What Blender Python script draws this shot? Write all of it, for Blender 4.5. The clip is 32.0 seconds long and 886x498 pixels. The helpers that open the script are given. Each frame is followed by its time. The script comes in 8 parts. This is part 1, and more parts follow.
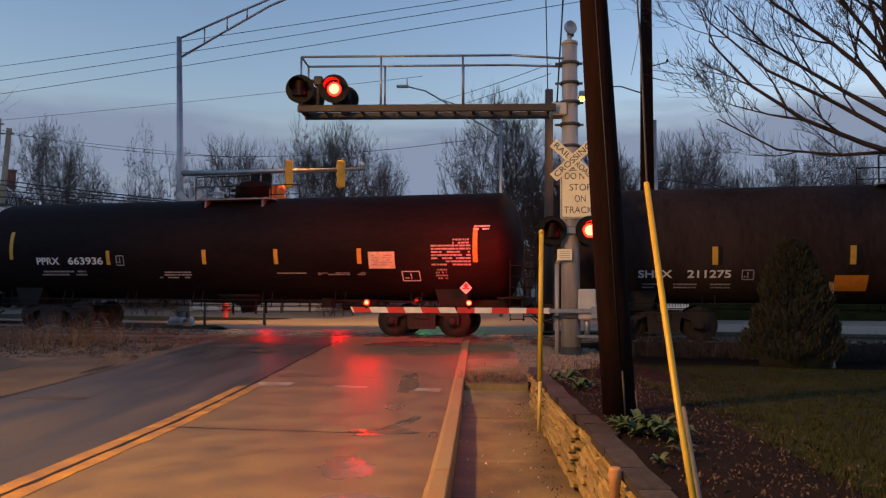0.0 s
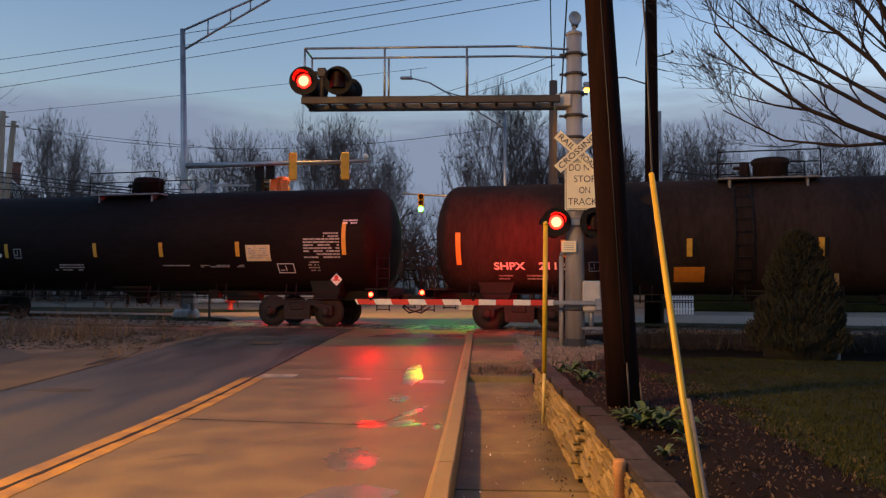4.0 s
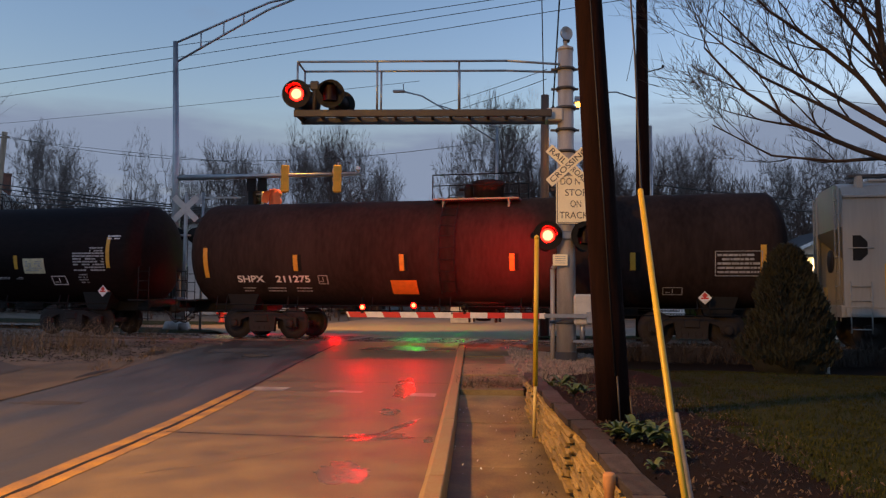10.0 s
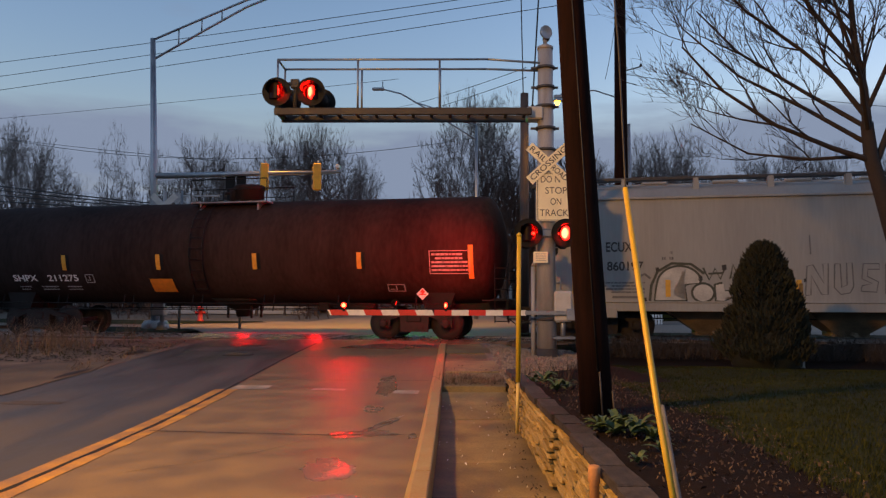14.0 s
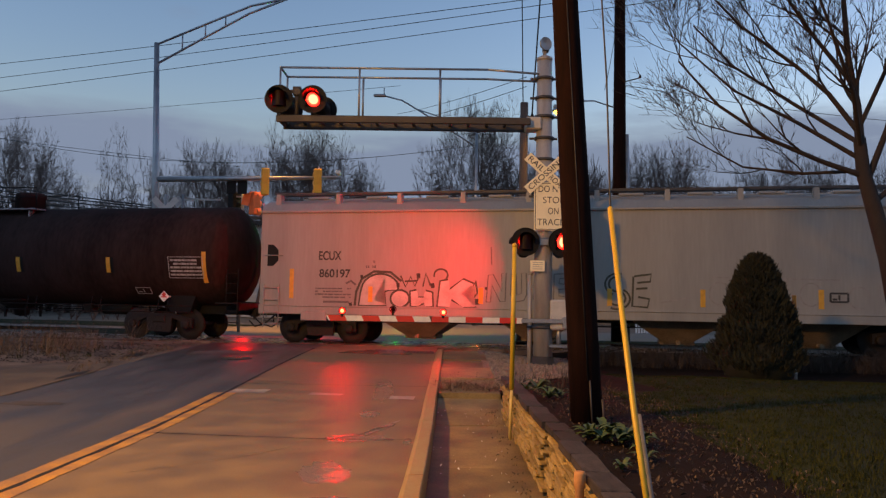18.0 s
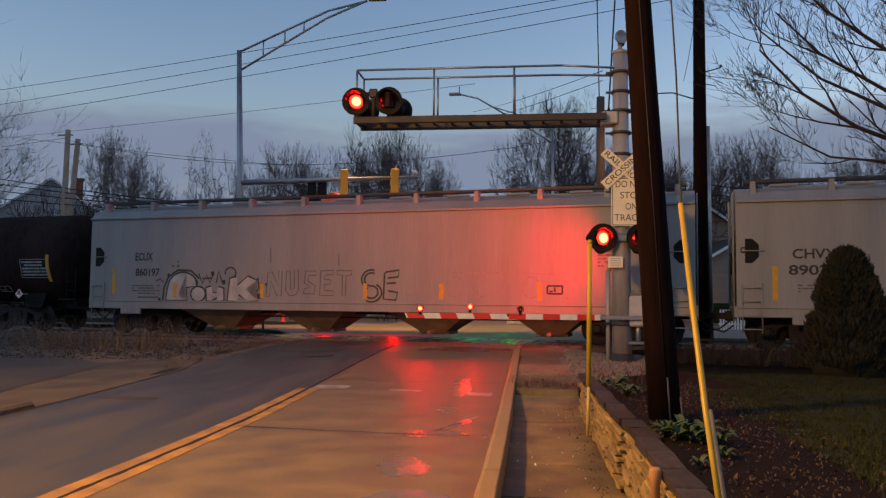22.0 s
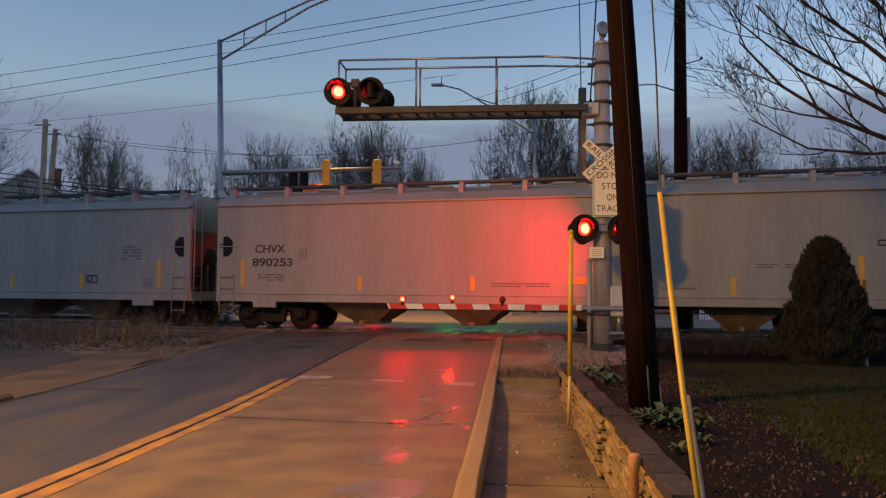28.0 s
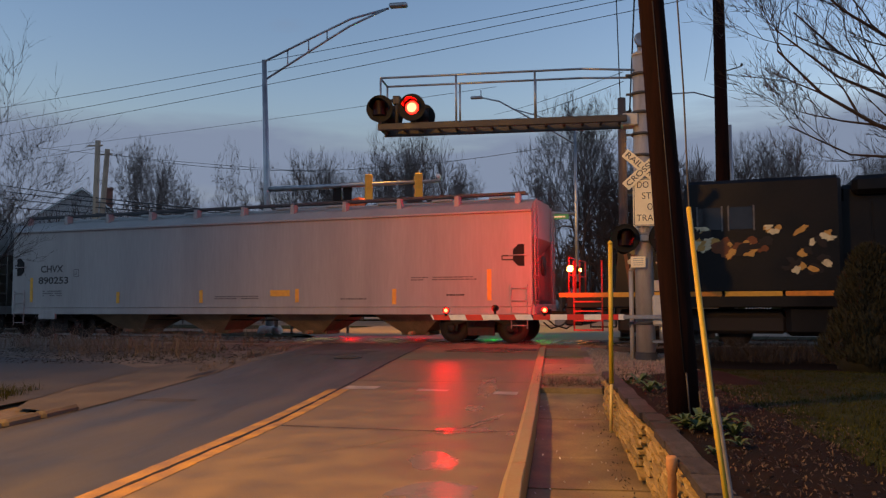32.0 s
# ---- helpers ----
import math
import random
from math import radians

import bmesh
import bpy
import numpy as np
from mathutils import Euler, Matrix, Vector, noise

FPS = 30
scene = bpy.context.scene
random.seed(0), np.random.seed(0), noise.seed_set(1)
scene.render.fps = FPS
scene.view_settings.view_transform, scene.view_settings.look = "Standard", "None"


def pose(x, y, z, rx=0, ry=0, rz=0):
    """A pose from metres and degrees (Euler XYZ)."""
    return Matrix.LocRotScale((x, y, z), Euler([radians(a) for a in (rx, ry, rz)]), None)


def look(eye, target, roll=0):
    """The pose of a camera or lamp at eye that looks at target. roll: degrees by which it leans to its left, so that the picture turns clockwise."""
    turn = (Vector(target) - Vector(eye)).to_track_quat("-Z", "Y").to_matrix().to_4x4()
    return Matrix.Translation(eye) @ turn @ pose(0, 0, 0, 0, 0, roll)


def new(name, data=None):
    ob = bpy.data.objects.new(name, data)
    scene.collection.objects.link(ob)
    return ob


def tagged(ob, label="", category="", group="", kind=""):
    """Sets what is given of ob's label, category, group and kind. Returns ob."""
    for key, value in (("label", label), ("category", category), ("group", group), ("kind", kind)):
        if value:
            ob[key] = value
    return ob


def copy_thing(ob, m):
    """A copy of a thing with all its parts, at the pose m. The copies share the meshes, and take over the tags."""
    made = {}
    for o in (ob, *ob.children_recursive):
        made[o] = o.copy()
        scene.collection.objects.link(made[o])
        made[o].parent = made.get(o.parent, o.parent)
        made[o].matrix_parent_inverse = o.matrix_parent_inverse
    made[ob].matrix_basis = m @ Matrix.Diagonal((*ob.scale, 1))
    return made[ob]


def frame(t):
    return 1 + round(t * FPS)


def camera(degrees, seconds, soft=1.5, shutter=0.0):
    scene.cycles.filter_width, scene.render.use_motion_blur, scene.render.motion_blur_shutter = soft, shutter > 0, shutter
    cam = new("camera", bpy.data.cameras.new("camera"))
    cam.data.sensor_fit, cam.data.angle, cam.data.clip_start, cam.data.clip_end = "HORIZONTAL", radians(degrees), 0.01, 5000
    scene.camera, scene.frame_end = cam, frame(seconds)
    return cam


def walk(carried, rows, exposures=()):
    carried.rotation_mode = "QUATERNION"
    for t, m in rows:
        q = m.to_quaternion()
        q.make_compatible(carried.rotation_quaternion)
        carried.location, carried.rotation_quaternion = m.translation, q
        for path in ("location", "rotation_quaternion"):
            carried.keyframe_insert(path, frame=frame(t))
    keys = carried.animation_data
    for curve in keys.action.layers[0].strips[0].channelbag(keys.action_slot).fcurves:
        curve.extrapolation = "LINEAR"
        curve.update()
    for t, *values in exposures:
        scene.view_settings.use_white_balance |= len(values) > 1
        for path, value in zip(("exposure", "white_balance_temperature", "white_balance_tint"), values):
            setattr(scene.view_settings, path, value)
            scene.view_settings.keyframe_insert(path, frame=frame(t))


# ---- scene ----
cam = camera(59.0, 32.0, 1.3, 0.3)
PATH = [
    (0, (0.043, -0.004, 1.602), (-0.048, 1.99, 1.716), 0.3),
    (0.5, (0.045, -0.012, 1.597), (-0.048, 1.982, 1.712), 0.2),
    (1, (0.047, 0.001, 1.604), (-0.047, 1.996, 1.716), 0.1),
    (1.5, (0.048, 0.006, 1.61), (-0.048, 2.001, 1.718), 0.0),
    (2, (0.048, 0.016, 1.602), (-0.051, 2.011, 1.706), 0.0),
    (2.5, (0.046, 0.018, 1.6), (-0.054, 2.013, 1.699), 0.0),
    (3, (0.04, 0.008, 1.605), (-0.058, 2.003, 1.7), 0.1),
    (3.5, (0.047, 0.015, 1.601), (-0.052, 2.011, 1.694), 0.2),
    (5.5, (0.031, 0.003, 1.6), (-0.077, 1.998, 1.701), 0.2),
    (6, (0.044, 0.005, 1.602), (-0.063, 2.0, 1.706), 0.2),
    (6.5, (0.043, -0.008, 1.604), (-0.059, 1.987, 1.713), 0.1),
    (7, (0.046, 0.004, 1.602), (-0.053, 1.998, 1.717), 0.1),
    (7.5, (0.044, 0.003, 1.599), (-0.053, 1.997, 1.719), 0.2),
    (8, (0.033, -0.019, 1.606), (-0.061, 1.975, 1.729), 0.3),
    (8.5, (0.034, -0.01, 1.597), (-0.058, 1.983, 1.725), 0.4),
    (9, (0.029, -0.01, 1.602), (-0.06, 1.984, 1.73), 0.4),
    (9.5, (0.034, -0.016, 1.604), (-0.051, 1.978, 1.731), 0.5),
    (10, (0.049, -0.021, 1.607), (-0.032, 1.973, 1.733), 0.4),
    (10.5, (0.055, -0.043, 1.603), (-0.023, 1.951, 1.73), 0.4),
    (11, (0.064, -0.051, 1.587), (-0.012, 1.943, 1.717), 0.2),
    (11.5, (0.05, -0.076, 1.602), (-0.022, 1.919, 1.733), 0.2),
    (12, (0.012, -0.083, 1.603), (-0.053, 1.911, 1.74), 0.1),
    (12.5, (-0.005, -0.097, 1.606), (-0.051, 1.898, 1.742), 0.3),
    (13, (-0.01, -0.102, 1.606), (-0.035, 1.893, 1.744), 0.1),
    (13.5, (-0.002, -0.089, 1.605), (-0.03, 1.907, 1.735), 0.1),
    (15.5, (-0.001, -0.097, 1.596), (-0.015, 1.9, 1.706), 0.5),
    (16, (-0.003, -0.108, 1.607), (0.001, 1.888, 1.721), 0.5),
    (16.5, (-0.004, -0.117, 1.612), (0.015, 1.88, 1.731), 0.5),
    (17, (-0.009, -0.138, 1.612), (0.007, 1.859, 1.737), 0.5),
    (17.5, (-0.017, -0.201, 1.615), (-0.015, 1.795, 1.747), 0.7),
    (18, (0.033, -0.296, 1.634), (0.007, 1.7, 1.769), 0.9),
    (18.5, (0.079, -0.391, 1.632), (0.019, 1.604, 1.772), 1.1),
    (19, (0.046, -0.359, 1.624), (-0.043, 1.634, 1.767), 1.2),
    (19.5, (-0.008, -0.233, 1.62), (-0.114, 1.758, 1.769), 1.1),
    (20, (-0.072, -0.182, 1.615), (-0.188, 1.809, 1.769), 1.0),
    (20.5, (-0.063, -0.199, 1.618), (-0.194, 1.79, 1.777), 0.8),
    (21, (0.008, -0.284, 1.622), (-0.15, 1.704, 1.775), 0.7),
    (21.5, (0.069, -0.394, 1.628), (-0.122, 1.591, 1.768), 0.6),
    (22, (0.074, -0.402, 1.635), (-0.15, 1.582, 1.761), 0.5),
    (22.5, (0.075, -0.402, 1.63), (-0.172, 1.579, 1.748), 0.2),
    (23, (0.078, -0.416, 1.632), (-0.179, 1.564, 1.749), -0.0),
    (23.5, (0.081, -0.414, 1.635), (-0.177, 1.566, 1.754), -0.2),
    (24, (0.079, -0.419, 1.639), (-0.176, 1.561, 1.758), -0.4),
    (24.5, (0.088, -0.405, 1.621), (-0.162, 1.576, 1.739), -0.3),
    (25, (0.079, -0.429, 1.63), (-0.161, 1.554, 1.743), -0.2),
    (25.5, (0.078, -0.422, 1.629), (-0.154, 1.561, 1.739), -0.1),
    (27.5, (0.073, -0.427, 1.625), (-0.115, 1.562, 1.724), 0.4),
    (28, (0.078, -0.427, 1.62), (-0.101, 1.562, 1.724), 0.4),
    (28.5, (0.08, -0.437, 1.627), (-0.097, 1.552, 1.739), 0.3),
    (29, (0.086, -0.419, 1.625), (-0.09, 1.569, 1.744), 0.1),
    (29.5, (0.096, -0.443, 1.627), (-0.085, 1.545, 1.75), -0.0),
    (30, (0.101, -0.467, 1.626), (-0.093, 1.52, 1.753), -0.1),
    (30.5, (0.083, -0.523, 1.624), (-0.135, 1.461, 1.755), -0.2),
    (31, (0.069, -0.608, 1.631), (-0.177, 1.372, 1.762), -0.4),
    (31.5, (0.072, -0.681, 1.625), (-0.196, 1.297, 1.756), -0.3),
    (32, (0.107, -0.75, 1.625), (-0.178, 1.225, 1.757), -0.3),
]
SKY_TINT = (1.16, 1.01, 1.10, 1)
CLOUD = (0.32, 0.39, 0.545, 1)
SKY_STRENGTH = 0.15
SUN_ENERGY = 0.05
EXPOSURES = [(0, 2.22), (6, 2.22), (13, 2.2), (17, 2.14), (22, 2.05), (28, 2.05), (32, 2.08)]
SODIUM = (1.0, 0.44, 0.055)
NEAR_LAMP_FOOT = (-9.6, 1.6)
NEAR_LAMP_WATTS = 2000.0
FAR_LAMP_WATTS = 35.0
STREET_FILL_WATTS = 2700.0
BEAM_WATTS = 430.0
BEAM_HEADING = 229
BEAM_RED = (1.0, 0.010, 0.010)
walk(cam, [(t, look(eye, target, roll)) for t, eye, target, roll in PATH], EXPOSURES)

# ---------- sky ----------
world = bpy.data.worlds.new("dusk_sky")
scene.world = world
world.use_nodes = True
wn, wl = world.node_tree.nodes, world.node_tree.links
wn.clear()
w_out = wn.new("ShaderNodeOutputWorld")
w_bg = wn.new("ShaderNodeBackground")
w_sky = wn.new("ShaderNodeTexSky")
w_sky.sky_type = 'NISHITA'
w_sky.sun_disc = False
w_sky.sun_elevation = radians(2.0)
w_sky.sun_rotation = radians(70)
w_sky.air_density, w_sky.dust_density, w_sky.ozone_density = 1.4, 0.6, 3.0
w_tc = wn.new("ShaderNodeTexCoord")
w_map = wn.new("ShaderNodeMapping")
w_map.inputs["Scale"].default_value = (1.0, 1.0, 5.5)
wl.new(w_tc.outputs["Generated"], w_map.inputs[0])
w_noise = wn.new("ShaderNodeTexNoise")
w_noise.inputs["Scale"].default_value = 2.3
w_noise.inputs["Detail"].default_value = 7
w_noise.inputs["Roughness"].default_value = 0.55
wl.new(w_map.outputs[0], w_noise.inputs["Vector"])
w_sep = wn.new("ShaderNodeSeparateXYZ")
wl.new(w_tc.outputs["Generated"], w_sep.inputs[0])
# a bank of cloud low over the horizon, thinning upwards
w_bank = wn.new("ShaderNodeMapRange")
w_bank.inputs["From Min"].default_value, w_bank.inputs["From Max"].default_value = 0.17, 0.26
w_bank.inputs["To Min"].default_value, w_bank.inputs["To Max"].default_value = 0.30, -0.13
wl.new(w_sep.outputs["Z"], w_bank.inputs["Value"])
w_add = wn.new("ShaderNodeMath")
w_add.operation = 'ADD'
wl.new(w_noise.outputs["Fac"], w_add.inputs[0])
wl.new(w_bank.outputs[0], w_add.inputs[1])
w_ramp = wn.new("ShaderNodeValToRGB")
w_ramp.color_ramp.elements[0].position, w_ramp.color_ramp.elements[1].position = 0.50, 0.72
wl.new(w_add.outputs[0], w_ramp.inputs[0])
w_mix = wn.new("ShaderNodeMix")
w_mix.data_type = 'RGBA'
wl.new(w_ramp.outputs["Color"], w_mix.inputs[0])
w_tint = wn.new("ShaderNodeMix")
w_tint.data_type, w_tint.blend_type = 'RGBA', 'MULTIPLY'
w_tint.inputs[0].default_value = 1.0
w_tint.inputs[7].default_value = SKY_TINT
wl.new(w_sky.outputs[0], w_tint.inputs[6])
wl.new(w_tint.outputs[2], w_mix.inputs[6])
w_mix.inputs[7].default_value = CLOUD
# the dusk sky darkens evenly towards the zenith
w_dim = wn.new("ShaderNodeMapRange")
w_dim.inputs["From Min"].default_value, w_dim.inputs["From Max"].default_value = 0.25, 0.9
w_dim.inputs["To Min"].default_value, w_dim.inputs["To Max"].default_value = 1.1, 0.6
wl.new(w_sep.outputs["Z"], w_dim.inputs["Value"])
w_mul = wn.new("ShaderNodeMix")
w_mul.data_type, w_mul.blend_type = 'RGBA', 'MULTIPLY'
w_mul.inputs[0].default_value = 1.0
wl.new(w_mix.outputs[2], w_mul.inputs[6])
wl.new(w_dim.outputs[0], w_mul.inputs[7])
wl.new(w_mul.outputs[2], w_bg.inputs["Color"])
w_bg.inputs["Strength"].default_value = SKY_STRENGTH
wl.new(w_bg.outputs[0], w_out.inputs[0])

# the last light of the sun, spread wide by the sky behind the camera
sun = new("sun", bpy.data.lights.new("sun", 'SUN'))
sun.data.energy, sun.data.angle, sun.data.color = SUN_ENERGY, radians(40), (0.75, 0.85, 1.0)
sun.matrix_world = look((0, 0, 30), (6, 10, 20))


def street_light(name, at, aim, watts, cone=150):
    ob = new(name, bpy.data.lights.new(name, 'SPOT'))
    ob.data.energy, ob.data.color, ob.data.spot_size, ob.data.spot_blend, ob.data.shadow_soft_size = watts, SODIUM, radians(cone), 0.6, 0.42
    ob.matrix_world = look(at, aim)


# sodium lamps: one beside the lot, one on the pole beyond the track
street_light("sodium_light", (NEAR_LAMP_FOOT[0] + 2.25, NEAR_LAMP_FOOT[1] + 0.2, 8.6), (-1.8, 10.2, 0), NEAR_LAMP_WATTS, 106)
street_light("sodium_light", (3.52, 26.25, 7.95), (3.3, 25.6, 0), FAR_LAMP_WATTS)
# fill added at an unlit lamp head to warm the far street
street_light("sodium_light", (-6.1, 30.0, 13.35), (-5.5, 41.0, 0), STREET_FILL_WATTS, 92)

# the beams of the two flashing lights on the mast's far side, thrown at the train
for bx in (1.75, 2.63):
    by, bz = 18.98, 3.09
    ux, uy = math.sin(math.radians(BEAM_HEADING)), -math.cos(math.radians(BEAM_HEADING))
    beam = new("flashing_light_beam", bpy.data.lights.new("flashing_light_beam", 'SPOT'))
    beam.data.energy, beam.data.color, beam.data.spot_size, beam.data.spot_blend, beam.data.shadow_soft_size = BEAM_WATTS, BEAM_RED, radians(94), 1.0, 0.04
    beam.matrix_world = look((bx + ux * 0.09, by + uy * 0.09, bz), (bx + ux * 3, by + uy * 3, bz - 0.42))

# ---------- materials ----------
def shade(name, col, rough=0.6, metal=0.0, vary=0.25, scale=3.0, fine=40.0, bump=0.15, col2=None, spec=0.5, rvary=0.12, piece=0.0, stretch=(1, 1, 1), depth=0.01):
    """A surface with two scales of colour change, uneven gloss and fine relief."""
    m = bpy.data.materials.new(name)
    m.use_nodes = True
    n, l = m.node_tree.nodes, m.node_tree.links
    b = n["Principled BSDF"]
    tc = n.new("ShaderNodeTexCoord")
    mp = n.new("ShaderNodeMapping")
    mp.inputs["Scale"].default_value = stretch
    l.new(tc.outputs["Object"], mp.inputs[0])
    big, small = n.new("ShaderNodeTexNoise"), n.new("ShaderNodeTexNoise")
    big.inputs["Scale"].default_value, big.inputs["Detail"].default_value = scale, 5
    small.inputs["Scale"].default_value, small.inputs["Detail"].default_value = fine, 3
    for tex in (big, small):
        l.new(mp.outputs[0], tex.inputs["Vector"])
    add = n.new("ShaderNodeMath")
    add.operation = 'MULTIPLY_ADD'
    add.inputs[1].default_value = 0.45
    l.new(small.outputs["Fac"], add.inputs[0])
    l.new(big.outputs["Fac"], add.inputs[2])
    ramp = n.new("ShaderNodeValToRGB")
    e = ramp.color_ramp.elements
    e[0].position, e[1].position = 0.50, 0.95
    lo = tuple(c * (1 - vary) for c in col[:3])
    hi = tuple(col2[:3]) if col2 else tuple(min(1.0, c * (1 + vary)) for c in col[:3])
    e[0].color, e[1].color = (*lo, 1), (*hi, 1)
    l.new(add.outputs[0], ramp.inputs[0])
    out = ramp.outputs["Color"]
    if piece:
        info = n.new("ShaderNodeObjectInfo")
        hsv = n.new("ShaderNodeHueSaturation")
        mr = n.new("ShaderNodeMapRange")
        mr.inputs["To Min"].default_value, mr.inputs["To Max"].default_value = 1 - piece, 1 + piece
        l.new(info.outputs["Random"], mr.inputs["Value"])
        l.new(mr.outputs[0], hsv.inputs["Value"])
        l.new(out, hsv.inputs["Color"])
        out = hsv.outputs["Color"]
    l.new(out, b.inputs["Base Color"])
    rr = n.new("ShaderNodeMapRange")
    rr.inputs["From Min"].default_value, rr.inputs["From Max"].default_value = 0.3, 0.7
    rr.inputs["To Min"].default_value, rr.inputs["To Max"].default_value = max(0.02, rough - rvary), min(1.0, rough + rvary)
    l.new(big.outputs["Fac"], rr.inputs["Value"])
    l.new(rr.outputs[0], b.inputs["Roughness"])
    b.inputs["Metallic"].default_value = metal
    b.inputs["Specular IOR Level"].default_value = spec
    if bump:
        bp = n.new("ShaderNodeBump")
        bp.inputs["Strength"].default_value, bp.inputs["Distance"].default_value = bump, depth
        l.new(add.outputs[0], bp.inputs["Height"])
        l.new(bp.outputs[0], b.inputs["Normal"])
    return m


def glow(name, col, strength):
    m = bpy.data.materials.new(name)
    m.use_nodes = True
    b = m.node_tree.nodes["Principled BSDF"]
    b.inputs["Base Color"].default_value = (*col, 1)
    b.inputs["Emission Color"].default_value = (*col, 1)
    b.inputs["Emission Strength"].default_value = strength
    b.inputs["Roughness"].default_value = 0.25
    return m


M_STEEL = shade("galvanised_steel", (0.34, 0.35, 0.36), 0.45, 0.75, 0.25, 2.5, 30, 0.05)
M_MAST = shade("dull_zinc_mast", (0.36, 0.345, 0.335), 0.5, 0.15, 0.22, 2.0, 30, 0.05, stretch=(3, 3, 0.4))
M_ARM = shade("dark_weathered_arm_steel", (0.05, 0.045, 0.043), 0.6, 0.2, 0.3, 3, 30, 0.08)
M_DARKSTEEL = shade("dark_steel", (0.06, 0.06, 0.065), 0.55, 0.3, 0.4, 4, 40, 0.1)
M_BLACKPAINT = shade("black_tank_paint", (0.012, 0.008, 0.0078), 0.68, 0.0, 0.5, 0.7, 9, 0.02, spec=0.08, stretch=(0.35, 1, 1))
M_BLACKPAINT2 = shade("faded_black_tank_paint", (0.032, 0.0215, 0.0195), 0.85, 0.0, 0.45, 0.6, 7, 0.02, spec=0.05, stretch=(1.5, 1, 0.35))
M_HOPPER = shade("pale_grey_hopper_paint", (0.275, 0.278, 0.262), 0.5, 0.0, 0.13, 0.8, 8, 0.03, stretch=(2.0, 1, 0.22))
M_WHITECAR = shade("white_car_paint", (0.6, 0.6, 0.6), 0.5, 0.0, 0.15, 0.8, 8, 0.03)
M_LOCO = shade("black_locomotive_paint", (0.006, 0.006, 0.007), 0.45, 0.0, 0.4, 1.2, 12, 0.02, spec=0.25)
M_RUST = shade("rusty_truck_steel", (0.016, 0.012, 0.011), 0.75, 0.1, 0.5, 5, 50, 0.25)
M_RAIL = shade("worn_rail_steel", (0.30, 0.27, 0.25), 0.3, 0.9, 0.3, 6, 60, 0.05)
M_YELLOWTAPE = shade("yellow_reflective_tape", (0.62, 0.34, 0.035), 0.5, 0.0, 0.15, 8, 60, 0.0)
M_WHITE = shade("white_lettering", (0.75, 0.75, 0.72), 0.6, 0.0, 0.2, 8, 60, 0.0)
M_GREYLET = shade("dim_grey_lettering", (0.35, 0.35, 0.35), 0.6, 0.0, 0.3, 8, 60, 0.0)
M_BLACKLET = shade("black_lettering", (0.03, 0.03, 0.03), 0.6, 0.0, 0.3, 8, 60, 0.0)
M_ASPHALT = shade("damp_asphalt", (0.070, 0.066, 0.061), 0.48, 0.0, 0.40, 1.3, 60, 0.5, rvary=0.12, spec=0.35, stretch=(1.5, 0.30, 1))
M_CONCRETE = shade("damp_concrete_pavement", (0.186, 0.141, 0.083), 0.52, 0.0, 0.32, 1.8, 60, 0.32, rvary=0.10, spec=0.22)
M_ASPHALT2 = shade("worn_pale_asphalt", (0.078, 0.072, 0.066), 0.7, 0.0, 0.35, 0.8, 60, 0.3, spec=0.2)
M_APRON = shade("worn_grey_concrete_apron", (0.115, 0.098, 0.075), 0.75, 0.0, 0.35, 1.2, 50, 0.3, spec=0.2)
M_CRACK = shade("pale_crack_edge", (0.27, 0.21, 0.13), 0.7, 0.0, 0.4, 6, 60, 0.2)
M_PUDDLE = shade("dark_wet_concrete", (0.172, 0.134, 0.086), 0.24, 0.0, 0.24, 1.8, 60, 0.02, rvary=0.05, spec=0.5)
M_STUBWOOD = shade("dark_stub_pole_wood", (0.085, 0.066, 0.056), 0.9, 0.0, 0.35, 3, 30, 0.4, stretch=(6, 6, 0.5))
M_DECK = shade("worn_crossing_planks", (0.105, 0.08, 0.062), 0.24, 0.0, 0.45, 2, 40, 0.25, piece=0.3, rvary=0.12)
M_STREET = shade("wet_far_street", (0.24, 0.18, 0.125), 0.74, 0.0, 0.25, 0.3, 20, 0.1, rvary=0.15)
M_WALKWAY = shade("pale_walkway_grating", (0.22, 0.21, 0.21), 0.5, 0.4, 0.3, 5, 50, 0.1)
M_CREAM = shade("cream_panel", (0.62, 0.55, 0.34), 0.6, 0.0, 0.2, 6, 40, 0.0)
M_GOLD = shade("gold_paint", (0.50, 0.28, 0.06), 0.5, 0.0, 0.2, 6, 40, 0.0)
M_RUSTORANGE = shade("dirty_orange_paint", (0.15, 0.045, 0.010), 0.6, 0.0, 0.4, 3, 40, 0.0)
M_DULLGOLD = shade("dull_gold_paint", (0.21, 0.17, 0.055), 0.6, 0.0, 0.4, 5, 40, 0.0)
M_ORANGE = shade("orange_panel", (0.62, 0.22, 0.02), 0.55, 0.0, 0.2, 6, 40, 0.0)
M_GREYDK = shade("dark_grey_lettering", (0.12, 0.12, 0.12), 0.7, 0.0, 0.3, 8, 60, 0.0)
M_GREYLT = shade("faded_spray_paint", (0.27, 0.26, 0.25), 0.7, 0.0, 0.2, 8, 60, 0.0)
M_GRAF = shade("dark_spray_paint", (0.05, 0.055, 0.04), 0.6, 0.0, 0.4, 8, 60, 0.0)
M_CHALK = shade("chalky_white_spray_paint", (0.44, 0.43, 0.39), 0.7, 0.0, 0.25, 3, 30, 0.0)
M_BAY = shade("dusty_hopper_bay", (0.20, 0.155, 0.10), 0.7, 0.0, 0.35, 2, 20, 0.1)
M_WINDOW = shade("dark_window_glass", (0.02, 0.022, 0.025), 0.08, 0.0, 0.2, 2, 10, 0.0, rvary=0.03)
